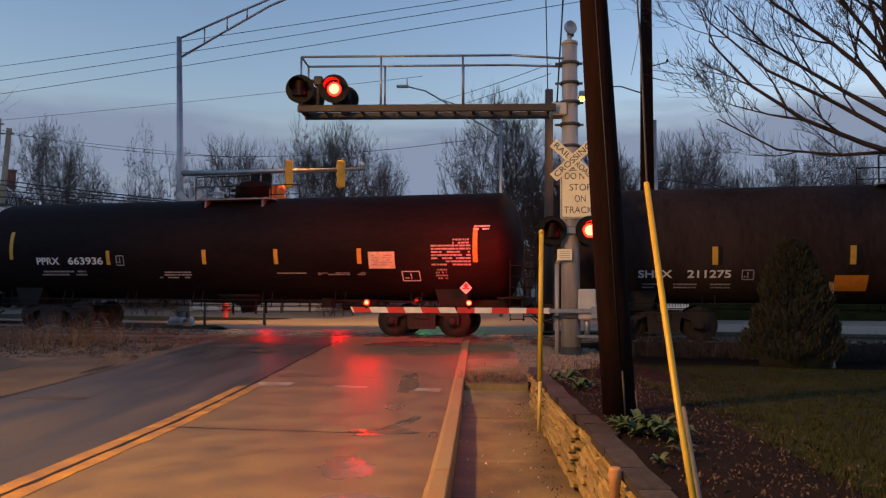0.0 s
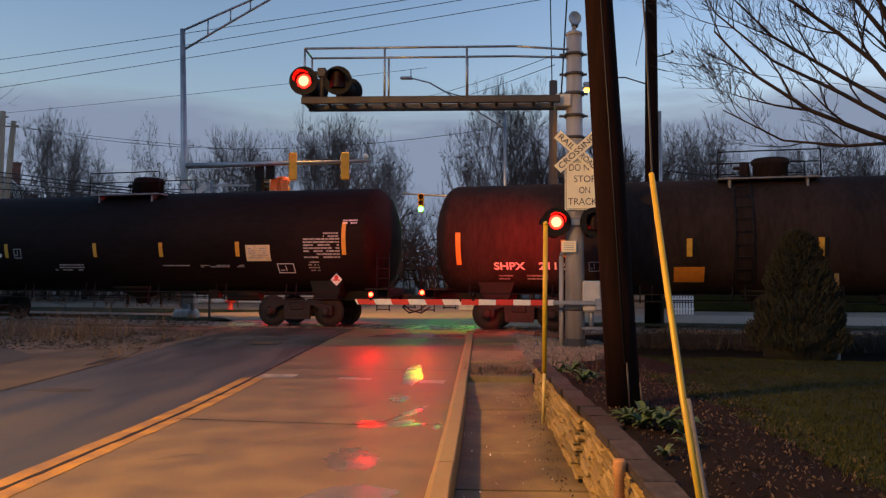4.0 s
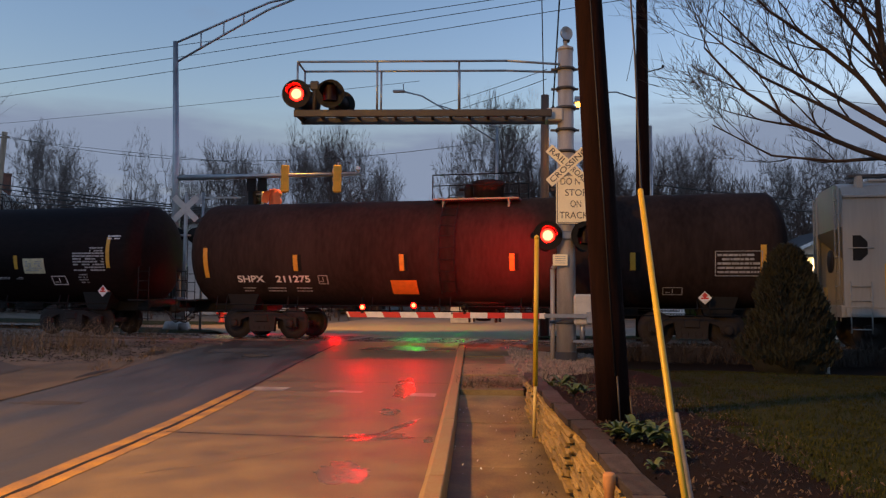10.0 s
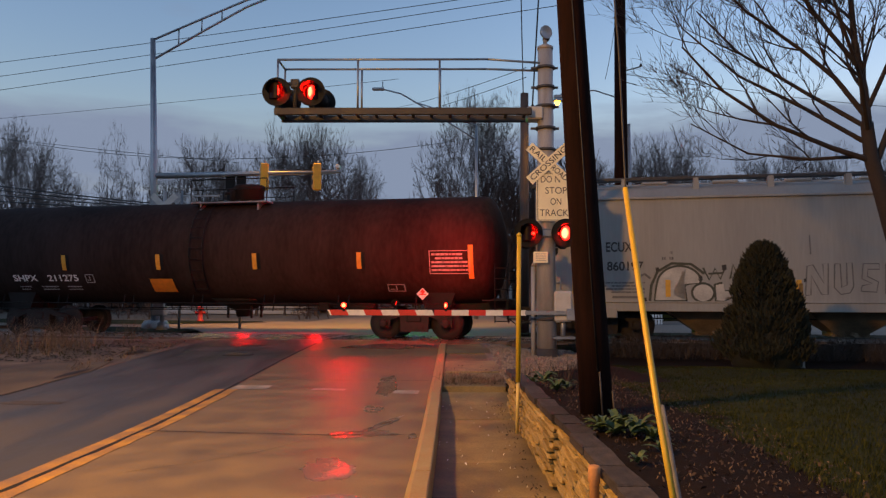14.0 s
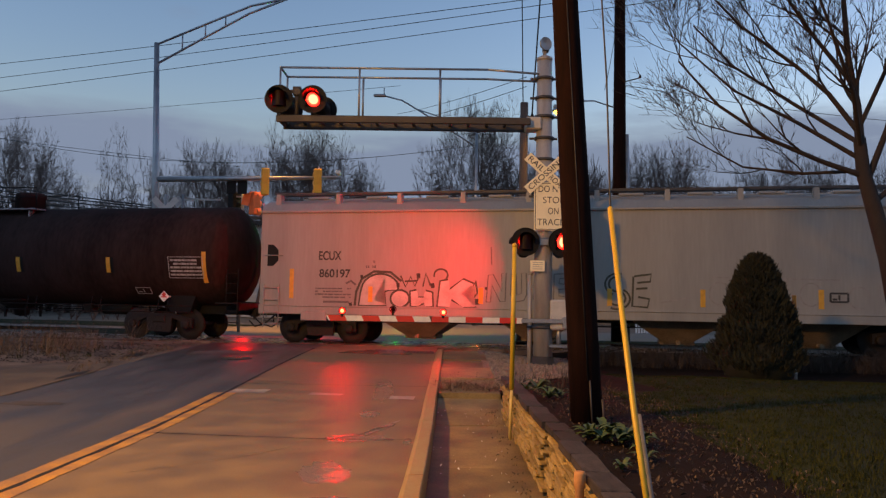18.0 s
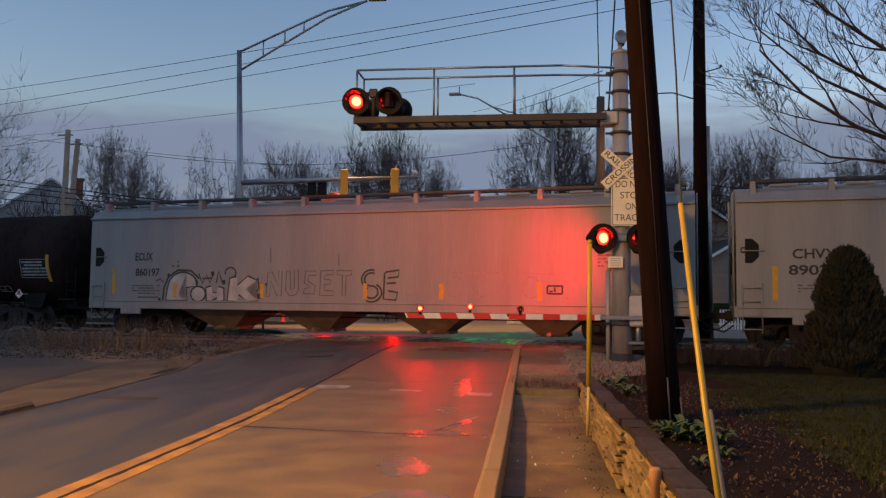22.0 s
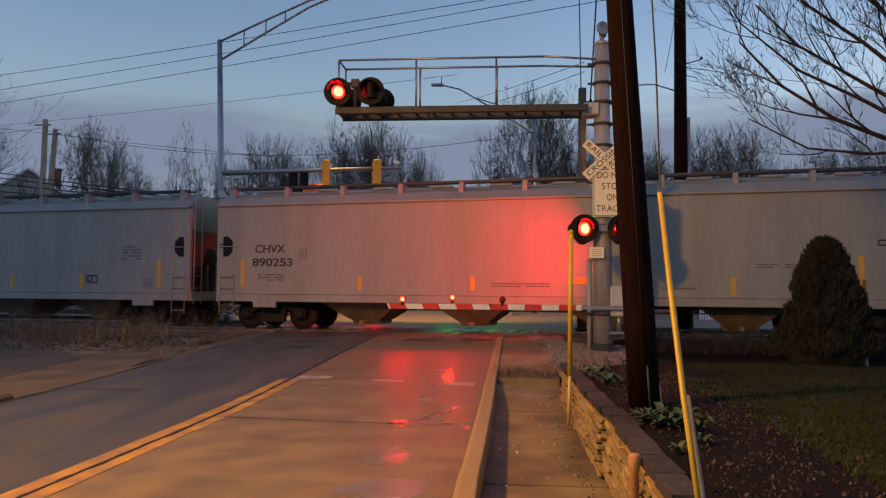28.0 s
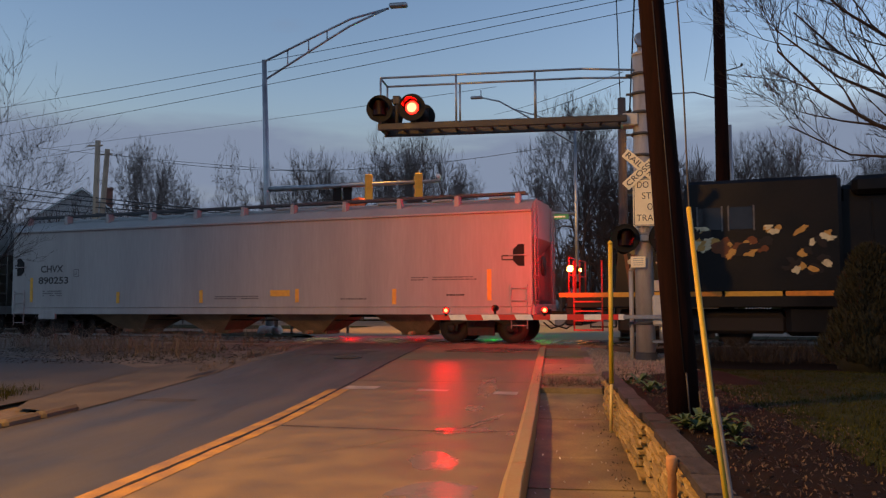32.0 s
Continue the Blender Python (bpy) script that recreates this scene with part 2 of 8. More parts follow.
M_AMBER_GLOW = glow("lit_amber_lamp", (1.0, 0.22, 0.03), 20.0)
M_WARM_GLOW = glow("lit_warm_lamp", (1.0, 0.72, 0.35), 12.0)
M_PALEYEL = shade("pale_yellowed_plastic", (0.55, 0.43, 0.15), 0.5, 0.0, 0.15, 5, 50, 0.03)
M_STUB = shade("orange_brown_post", (0.42, 0.21, 0.08), 0.7, 0.0, 0.25, 6, 50, 0.2)
M_LEAF = shade("fresh_green_leaf", (0.055, 0.090, 0.028), 0.55, 0.0, 0.3, 6, 40, 0.0)
M_DEADLEAF = shade("dead_leaf", (0.036, 0.023, 0.014), 0.8, 0.0, 0.45, 3, 10, 0.0)
M_STRAW = shade("dry_straw", (0.10, 0.072, 0.045), 0.9, 0.0, 0.4, 2, 10, 0.0)
M_STRAW2 = shade("dark_dry_brush", (0.15, 0.108, 0.07), 0.9, 0.0, 0.4, 2, 10, 0.0)
M_SIGORANGE = shade("orange_signal_face", (0.75, 0.17, 0.04), 0.5, 0.0, 0.15, 4, 40, 0.03)
M_GREENSIGN = shade("green_sign_sheet", (0.03, 0.22, 0.12), 0.5, 0.0, 0.1, 4, 40, 0.0)
M_SIDING = shade("pale_siding", (0.48, 0.46, 0.44), 0.7, 0.0, 0.15, 0.8, 8, 0.1, stretch=(0.3, 0.3, 6))
M_SIDING2 = shade("tan_siding", (0.26, 0.21, 0.16), 0.7, 0.0, 0.15, 0.8, 8, 0.1, stretch=(0.3, 0.3, 6))
# warm light falling on the house is put into this pink
M_SIDING3 = shade("warm_light_tinted_siding", (0.62, 0.38, 0.28), 0.7, 0.0, 0.15, 0.8, 8, 0.1, stretch=(0.3, 0.3, 6))
M_ROOF = shade("dark_shingle_roof", (0.06, 0.055, 0.055), 0.85, 0.0, 0.3, 1.5, 20, 0.3)
M_BRICK = shade("red_brick", (0.22, 0.09, 0.06), 0.8, 0.0, 0.3, 3, 20, 0.2)
M_CARWHITE = shade("white_car_body", (0.70, 0.70, 0.70), 0.25, 0.0, 0.05, 2, 10, 0.0)
M_HYDRANT = shade("red_hydrant_paint", (0.48, 0.03, 0.025), 0.5, 0.0, 0.2, 4, 30, 0.05)
M_LITWIN = glow("lit_window", (0.95, 0.80, 0.30), 0.32)
M_PORCH_GLOW = glow("lit_porch_lamp", (1.0, 0.80, 0.38), 45.0)
M_SIDING4 = shade("cream_siding", (0.60, 0.52, 0.38), 0.7, 0.0, 0.15, 0.8, 8, 0.1, stretch=(0.3, 0.3, 6))
M_KERB = shade("worn_yellow_painted_kerb", (0.46, 0.29, 0.07), 0.6, 0.0, 0.4, 3, 40, 0.35, col2=(0.34, 0.28, 0.14))
M_SIDEWALK = shade("sidewalk_concrete", (0.185, 0.143, 0.068), 0.7, 0.0, 0.55, 1.7, 60, 0.4, piece=0.28)
M_GROUND = shade("trampled_earth", (0.16, 0.125, 0.09), 0.9, 0.0, 0.4, 0.6, 20, 0.5)
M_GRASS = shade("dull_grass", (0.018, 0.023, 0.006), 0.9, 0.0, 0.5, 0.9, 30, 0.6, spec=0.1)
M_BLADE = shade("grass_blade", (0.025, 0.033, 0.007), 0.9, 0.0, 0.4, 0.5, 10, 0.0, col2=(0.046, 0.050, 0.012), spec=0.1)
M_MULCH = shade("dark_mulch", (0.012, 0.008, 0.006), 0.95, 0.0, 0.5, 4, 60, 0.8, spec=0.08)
M_STONE = shade("buff_wall_stone", (0.29, 0.212, 0.080), 0.8, 0.0, 0.3, 6, 50, 0.5, piece=0.3)
M_CAP = shade("grey_cap_stone", (0.045, 0.040, 0.040), 0.85, 0.0, 0.5, 5, 50, 0.5, spec=0.2, piece=0.25)
M_CREOSOTE = shade("creosoted_pole_wood", (0.012, 0.0055, 0.0045), 0.9, 0.0, 0.45, 3, 30, 0.5, stretch=(6, 6, 0.5), depth=0.02, spec=0.06)
M_GREYWOOD = shade("weathered_pole_wood", (0.38, 0.28, 0.19), 0.85, 0.0, 0.35, 3, 30, 0.4, stretch=(6, 6, 0.5))
M_YELLOW = shade("yellow_plastic_guard", (0.52, 0.35, 0.02), 0.45, 0.0, 0.15, 5, 50, 0.03)
M_YPAINT = shade("worn_yellow_road_paint", (0.40, 0.225, 0.028), 0.5, 0.0, 0.45, 3, 50, 0.15)
M_WPAINT = shade("worn_white_road_paint", (0.31, 0.285, 0.235), 0.5, 0.0, 0.4, 4, 50, 0.15)
M_TAR = shade("black_tar_seal", (0.014, 0.013, 0.012), 0.8, 0.0, 0.4, 8, 50, 0.2)
# white sheet; the lamp's yellow light on it is put into the colour
M_SIGN = shade("white_sign_sheet_warm_tint", (0.92, 0.83, 0.56), 0.45, 0.0, 0.06, 3, 40, 0.0)
M_BARK = shade("grey_brown_bark", (0.026, 0.019, 0.016), 0.9, 0.0, 0.4, 4, 30, 0.4)
M_TWIG = shade("far_twigs", (0.090, 0.060, 0.048), 0.9, 0.0, 0.3, 0.3, 5, 0.0)
M_EVERGREEN = shade("dark_evergreen", (0.018, 0.019, 0.008), 0.9, 0.0, 0.5, 3, 20, 0.0)
M_REDSTRIPE = shade("red_reflective_stripe", (0.60, 0.03, 0.02), 0.5, 0.0, 0.12, 8, 60, 0.0)
M_WSTRIPE = shade("white_reflective_stripe", (0.75, 0.72, 0.66), 0.5, 0.0, 0.1, 8, 60, 0.0)
M_BLACKMATT = shade("black_signal_housing", (0.010, 0.010, 0.010), 0.65, 0.0, 0.4, 5, 40, 0.1, spec=0.2)
M_SIGYELLOW = shade("yellow_signal_housing", (0.80, 0.40, 0.03), 0.5, 0.0, 0.15, 4, 40, 0.03)
M_LENSDARK = shade("unlit_red_lens", (0.012, 0.0018, 0.0018), 0.4, 0.0, 0.3, 9, 60, 0.0, spec=0.15)
M_DIRT = shade("dark_trampled_dirt", (0.13, 0.098, 0.070), 0.9, 0.0, 0.55, 1.3, 40, 0.7, col2=(0.20, 0.155, 0.115))
M_BRUSH = shade("dark_dead_brush", (0.045, 0.032, 0.022), 0.95, 0.0, 0.4, 2, 10, 0.0)
M_BALLAST = shade("ballast_stone", (0.23, 0.18, 0.135), 0.9, 0.0, 0.45, 9, 60, 0.9)
M_TIE = shade("crossing_timber", (0.07, 0.05, 0.04), 0.8, 0.0, 0.45, 3, 40, 0.5)
M_BOXGREY = shade("pale_grey_box", (0.50, 0.49, 0.45), 0.5, 0.1, 0.15, 4, 40, 0.03)
M_CABLE = shade("black_cable", (0.015, 0.015, 0.016), 0.6, 0.0, 0.2, 4, 40, 0.0)
M_RED_GLOW = glow("lit_red_lens", (1.0, 0.003, 0.001), 30.0)
M_RED_GATE = glow("lit_red_gate_lens", (1.0, 0.0006, 0.0002), 420.0)
M_RED_FRONT = glow("lit_red_lens_dimmer", (1.0, 0.0042, 0.0016), 75.0)
M_RED_RIM = glow("lit_red_lens_rim", (1.0, 0.002, 0.001), 16.0)
M_GREEN_GLOW = glow("lit_green_lens", (0.002, 1.0, 0.009), 90.0)
M_SODIUM_GLOW = glow("lit_sodium_lamp", (1.0, 0.36, 0.03), 3.0)


# ---------- mesh helpers ----------
def box(bm, c, s, rz=0.0, rx=0.0, ry=0.0, bev=0.0):
    r = bmesh.ops.create_cube(bm, size=1.0, matrix=pose(*c, rx, ry, rz) @ Matrix.Diagonal((*s, 1)))
    if bev:
        edges = list({e for v in r["verts"] for e in v.link_edges})
        bmesh.ops.bevel(bm, geom=edges, offset=bev, segments=1, affect='EDGES', profile=0.5)


def tube(bm, p0, p1, r0, r1=None, n=10, caps=True):
    p0, p1 = Vector(p0), Vector(p1)
    d = p1 - p0
    q = d.to_track_quat('Z', 'Y').to_matrix()
    r1 = r0 if r1 is None else r1
    rings = []
    for p, r in ((p0, r0), (p1, r1)):
        rings.append([bm.verts.new(p + q @ Vector((math.cos(2 * math.pi * i / n) * r, math.sin(2 * math.pi * i / n) * r, 0))) for i in range(n)])
    for i in range(n):
        f = bm.faces.new((rings[0][i], rings[0][(i + 1) % n], rings[1][(i + 1) % n], rings[1][i]))
        f.smooth = True
    if caps:
        bm.faces.new(list(reversed(rings[0])))
        bm.faces.new(rings[1])


def pipe(bm, pts, r, n=6):
    """One unbroken bent tube through the points; r is one radius or one for each point."""
    pts = [Vector(p) for p in pts]
    rs = r if isinstance(r, (list, tuple)) else [r] * len(pts)
    rings = []
    side = None
    for i, p in enumerate(pts):
        d = (pts[min(i + 1, len(pts) - 1)] - pts[max(i - 1, 0)]).normalized()
        if side is None:
            side = d.orthogonal().normalized()
        side = (side - d * side.dot(d)).normalized()
        up = d.cross(side)
        rings.append([bm.verts.new(p + (side * math.cos(6.2832 * k / n) + up * math.sin(6.2832 * k / n)) * rs[i]) for k in range(n)])
    for a, b in zip(rings, rings[1:]):
        for k in range(n):
            f = bm.faces.new((a[k], a[(k + 1) % n], b[(k + 1) % n], b[k]))
            f.smooth = True
    bm.faces.new(list(reversed(rings[0])))
    bm.faces.new(rings[-1])


def turned(bm, prof, m=None, n=24, cap=True):
    """A turned shape about z from (radius, height) pairs, set by the matrix m."""
    m = m or Matrix()
    rings = [[bm.verts.new(m @ Vector((r * math.cos(2 * math.pi * i / n), r * math.sin(2 * math.pi * i / n), z))) for i in range(n)] for r, z in prof]
    for a, b in zip(rings, rings[1:]):
        for i in range(n):
            f = bm.faces.new((a[i], a[(i + 1) % n], b[(i + 1) % n], b[i]))
            f.smooth = True
    if cap:
        bm.faces.new(list(reversed(rings[0])))
        bm.faces.new(rings[-1])


def prism(bm, outline, y0, y1):
    """An outline in x and z, drawn out from y0 to y1."""
    a = [bm.verts.new((x, y0, z)) for x, z in outline]
    b = [bm.verts.new((x, y1, z)) for x, z in outline]
    k = len(outline)
    bm.faces.new(a)
    bm.faces.new(list(reversed(b)))
    for i in range(k):
        bm.faces.new((a[(i + 1) % k], a[i], b[i], b[(i + 1) % k]))


def mesh_of(name, bm, mat):
    me = bpy.data.meshes.new(name)
    bmesh.ops.recalc_face_normals(bm, faces=bm.faces)
    bm.to_mesh(me)
    bm.free()
    me.materials.append(mat)
    return me


def part(name, bm, mat, parent=None, label="", at=None):
    ob = new(name, mesh_of(name, bm, mat))
    if at is not None:
        ob.matrix_basis = at
    if parent is not None:
        ob.parent = parent
    if label:
        ob["label"] = label
    return ob


def sheet(name, verts, faces, mat, parent=None, smooth=False):
    me = bpy.data.meshes.new(name)
    me.from_pydata([tuple(v) for v in verts], [], faces)
    me.materials.append(mat)
    if smooth:
        me.polygons.foreach_set("use_smooth", [True] * len(me.polygons))
    me.update()
    ob = new(name, me)
    if parent is not None:
        ob.parent = parent
    return ob


def thing(name, label, category, m=None, group="", kind=""):
    ob = new(name)
    ob.empty_display_size = 0.2
    if m is not None:
        ob.matrix_basis = m
    return tagged(ob, label, category, group, kind)


def words(name, text, size, mat, parent, m, label="", bold=0.018):
    """Flat lettering as a mesh; m sets the text's own plane, whose x runs along the words."""
    cu = bpy.data.curves.new(name, 'FONT')
    cu.body, cu.size, cu.align_x, cu.align_y = text, size, 'CENTER', 'CENTER'
    cu.offset = size * bold
    cu.extrude = 0.001
    tmp = bpy.data.objects.new(name, cu)
    me = bpy.data.meshes.new_from_object(tmp)
    bpy.data.objects.remove(tmp)
    me.materials.append(mat)
    ob = new(name, me)
    ob.matrix_basis = m
    ob.parent = parent
    if label:
        ob["label"] = label
    return ob


BM = bmesh.new


def smooth01(a, b, v):
    u = min(1.0, max(0.0, (v - a) / (b - a)))
    return u * u * (3 - 2 * u)


def gh(x, y):
    """The road's height: flat, then a long ramp up to the rails; the verge beside it lies lower."""
    n = 0.196 * x + 0.9806 * y
    z = float(np.interp(n, (8.0, 9.2, 11.0, 13.2, 16.0, 19.0, 21.6), (0.0, 0.012, 0.055, 0.125, 0.225, 0.30, 0.335)))
    return z * (1 - 0.5 * smooth01(0.85, 2.0, x)) if n < 22.4 else z

# ---------- ground ----------
ROAD_L, ROAD_R = -7.06, -0.38
SKEW = -11.3
RAIL_TOP = 0.35
DX, DY, NX, NY = 0.9806, -0.196, 0.196, 0.9806


def on_track(s, n, z=0.0):
    """A point s metres along the track from abreast of x = 0, n metres beyond its centre line."""
    return (0.314 + s * DX + n * NX, 23.57 + s * DY + n * NY, z)


def frange(a, b, step):
    k = max(1, int(round((b - a) / step)))
    return [a + (b - a) * i / k for i in range(k + 1)]


def setting(ob, label, category):
    return tagged(ob, label, category, kind="structure")


def ground_sheet():
    xs = [-2500, -600, -200, -90] + frange(-60, 60, 2.0) + [90, 200, 600, 2500]
    ys = [-300, -60] + frange(-20, 60, 1.0) + [70, 90, 150, 300, 900, 3500]
    v = []
    for y in ys:
        for x in xs:
            n = NX * x + NY * y
            z = gh(x, y) - 0.05 - 0.12 * smooth01(24.6, 26.5, n)
            if -8.0 < x < 1.5 and n < 22.6:
                z -= 0.12
            elif x >= 1.5 and n < 21.0:
                z -= 0.22
            z += 6.0 * smooth01(62, 180, y)
            v.append((x, y, z))
    w = len(xs)
    f = [(j * w + i, j * w + i + 1, (j + 1) * w + i + 1, (j + 1) * w + i) for j in range(len(ys) - 1) for i in range(w - 1)]
    setting(sheet("ground", v, f, M_GROUND, smooth=True), "brown trampled earth with thin dead grass", "ground")


ground_sheet()


def road_lanes():
    ys = frange(-8, 20.5, 0.5) + frange(20.6, 23.0, 0.15)
    for x0, x1, mat, label in ((-3.7, ROAD_R, M_CONCRETE, "damp tan concrete traffic lane with cracks and wet patches"), (ROAD_L, -3.7, M_ASPHALT, "damp dark grey patched asphalt traffic lane")):
        v, f = [], []
        nx = 6
        for y in ys:
            for i in range(nx + 1):
                x = x0 + (x1 - x0) * i / nx
                yy = min(y, (23.17 - 1.42 - NX * x) / NY)
                v.append((x, yy, gh(x, yy)))
        w = nx + 1
        f = [(j * w + i, j * w + i + 1, (j + 1) * w + i + 1, (j + 1) * w + i) for j in range(len(ys) - 1) for i in range(nx)]
        setting(sheet("road", v, f, mat, smooth=True), label, "road")


road_lanes()


def ribbon(name, pts, width, mat, label, category, lift=0.004, seed=3, jitter=0.2):
    """A thin band laid on the road along some points: paint, a tar seal or a crack."""
    rnd = random.Random(seed)
    v, f = [], []
    path = []
    for (x0, y0), (x1, y1) in zip(pts, pts[1:]):
        k = max(1, int(math.hypot(x1 - x0, y1 - y0) / 0.25))
        path += [(x0 + (x1 - x0) * i / k, y0 + (y1 - y0) * i / k) for i in range(k)]
    path.append(pts[-1])
    for i, (x, y) in enumerate(path):
        a, b = path[max(0, i - 1)], path[min(len(path) - 1, i + 1)]
        d = math.hypot(b[0] - a[0], b[1] - a[1]) or 1
        nx, ny = -(b[1] - a[1]) / d, (b[0] - a[0]) / d
        for s in (-1, 1):
            w = width / 2 * (1 + rnd.uniform(-jitter, jitter))
            px, py = x + s * nx * w, y + s * ny * w
            v.append((px, py, gh(px, py) + lift))
    f = [(2 * i, 2 * i + 1, 2 * i + 3, 2 * i + 2) for i in range(len(path) - 1)]
    return setting(sheet(name, v, f, mat), label, category)


YEL = "worn yellow painted centre line"
for x in (-3.805, -3.595):
    ribbon("centre_line", [(x, -6), (x, 9.2), (x + 0.0, 12.75)], 0.165, M_YPAINT, YEL, "road marking", 0.005, int(-x * 100), 0.10)
ribbon("tar_joint", [(-3.70, -6), (-3.71, 4), (-3.68, 8), (-3.70, 12), (-3.72, 21.2)], 0.055, M_TAR, "black tar seal between the lanes", "road joint", 0.006, 5, 0.5)
ribbon("stop_line", [(-3.66, 12.98), (-3.05, 12.94)], 0.42, M_WPAINT, "worn white stop line remnant", "road marking", 0.004, 6, 0.12)
ribbon("stop_line", [(-0.95, 12.42), (-0.55, 12.40)], 0.36, M_WPAINT, "worn white stop line remnant", "road marking", 0.004, 7, 0.2)
ribbon("stop_line", [(-2.3, 12.72), (-1.75, 12.65)], 0.22, M_WPAINT, "almost worn away white stop line", "road marking", 0.004, 8, 0.3)
for pts, w, s in (([(-3.6, 9.25), (-2.6, 9.12), (-1.4, 9.0), (-0.4, 9.05)], 0.03, 11), ([(-3.0, 7.1), (-2.5, 7.55), (-2.0, 8.1), (-1.7, 8.65), (-1.4, 8.95)], 0.02, 12), ([(-3.75, 13.95), (-2.5, 13.8), (-0.4, 13.7)], 0.025, 13), ([(-3.7, 5.1), (-0.4, 5.0)], 0.02, 14), ([(-1.4, 8.98), (-1.1, 9.25), (-0.9, 9.75), (-0.7, 9.95)], 0.025, 15), ([(-7.3, 17.4), (-5.5, 17.5), (-3.9, 17.3)], 0.02, 16), ([(-3.7, 17.6), (-0.45, 17.4)], 0.02, 17)):
    ribbon("road_crack", pts, w * 0.7, M_CRACK if s == 12 else M_TAR, "pale open crack in the pavement" if s == 12 else "dark sealed crack in the pavement", "crack", 0.0055, s, 0.7)


def blob(name, cx, cy, rx, ry, mat, label, category, lift, seed, n=40, rz=0.0):
    """A flat patch with an uneven outline."""
    v, f = [(cx, cy, gh(cx, cy) + lift)], []
    for i in range(n):
        a = 2 * math.pi * i / n
        k = 1 + 0.45 * noise.noise((math.cos(a) * 1.6, math.sin(a) * 1.6, seed * 3.7)) + 0.25 * noise.noise((math.cos(a) * 4, math.sin(a) * 4, seed * 1.9))
        ex, ey = rx * k * math.cos(a), ry * k * math.sin(a)
        x, y = cx + ex * math.cos(rz) - ey * math.sin(rz), cy + ex * math.sin(rz) + ey * math.cos(rz)
        v.append((x, y, gh(x, y) + lift))
        f.append((0, 1 + i, 1 + (i + 1) % n))
    return setting(sheet(name, v, f, mat), label, category)


PUD = "shallow puddle standing on the concrete lane"
for i, (x, y, rx, ry, rz) in enumerate(((-1.19, 7.25, 0.25, 0.52, 0.25), (-1.06, 9.10, 0.36, 0.24, 0.25), (-1.12, 10.85, 0.14, 0.30, 0.1), (-0.95, 5.98, 0.36, 0.30, 0.1), (-0.47, 8.95, 0.06, 0.16, 0), (-1.13, 13.1, 0.17, 1.0, 0.05))):
    blob("puddle", x, y, rx, ry, M_PUDDLE, PUD, "puddle", 0.002, i + 1, 44, rz)
blob("puddle", -1.7, 20.2, 1.1, 0.9, M_PUDDLE, "wet film of water before the rails", "puddle", 0.005, 12, 44, 0.2)
blob("puddle", -0.84, 9.80, 0.075, 0.56, M_PUDDLE, "narrow puddle lying along a crack", "puddle", 0.004, 21, 40, -0.32)
for i, (x, y, rx, ry) in enumerate(((-6.2, 11.4, 0.5, 0.16), (-5.5, 19.5, 0.9, 0.7))):
    blob("road_patch", x, y, rx, ry, M_ASPHALT2, "worn pale patch in the asphalt", "road patch", 0.004, 30 + i, 40)

# manhole cover and storm grate
mh = thing("manhole_cover", "dark cast iron manhole cover in the asphalt lane", "manhole cover", pose(-5.0, 18.1, gh(-5.0, 18.1) + 0.004))
bm = BM(); turned(bm, [(0.02, 0), (0.36, 0), (0.36, 0.010), (0.33, 0.012), (0.02, 0.012)], None, 32); part("frame_ring", bm, M_DARKSTEEL, mh)
bm = BM()
for i in range(-3, 4):
    ln = 2 * math.sqrt(max(0.01, 0.3 ** 2 - (i * 0.085) ** 2))
    box(bm, (0, i * 0.085, 0.014), (ln, 0.03, 0.008))
part("cover_ribs", bm, M_DARKSTEEL, mh)
gr = thing("storm_grate", "black iron storm drain grate beside the kerb", "drain grate", pose(-0.82, 20.2, gh(-0.82, 20.2) + 0.006))
bm = BM()
for s in (-1, 1):
    box(bm, (0, s * 0.26, 0.006), (0.78, 0.04, 0.02)); box(bm, (s * 0.37, 0, 0.006), (0.04, 0.52, 0.02))
part("frame", bm, M_DARKSTEEL, gr)
for i in range(9):
    bm = BM(); box(bm, (-0.32 + 0.08 * i, 0, 0.004), (0.035, 0.48, 0.016)); part("bar", bm, M_DARKSTEEL, gr)


# ---------- kerb, sidewalk, retaining wall ----------
def kerb_run(y0, y1, name, label):
    prof = [(-0.385, -0.12), (-0.375, 0.06), (-0.355, 0.115), (-0.32, 0.135), (-0.20, 0.135), (-0.19, 0.125), (-0.185, -0.12)]
    ys = frange(y0, y1, 0.4)
    v, f = [], []
    for y in ys:
        wob = 0.012 * noise.noise((y * 0.9, 3.1, 0))
        for x, z in prof:
            v.append((x + wob, y, z + gh(x, y) * (1 - 0.2) + 0.010 * noise.noise((y * 1.7, x * 9, 1))))
    k = len(prof)
    for j in range(len(ys) - 1):
        for i in range(k - 1):
            f.append((j * k + i, j * k + k + i, j * k + k + i + 1, j * k + i + 1))
    f.append(tuple(range(k)))
    f.append(tuple(reversed(range((len(ys) - 1) * k, len(ys) * k))))
    return setting(sheet(name, v, f, M_KERB), label, "kerb")


for y0, y1 in ((-6.0, 3.4), (3.415, 6.6), (6.612, 9.62), (9.635, 12.62)):
    kerb_run(y0, y1, "kerb", "worn kerb with old yellow paint, chipped at the joints")
kerb_run(12.64, 15.6, "kerb", "worn kerb with old yellow paint, chipped at the joints")
kerb_run(15.61, 20.55, "kerb", "worn kerb with old yellow paint, chipped at the joints")

def side_z(y):
    """The height of the sidewalk beyond the wall's end, almost level with the kerb."""
    return 0.085 + 0.8 * gh(0.3, y)


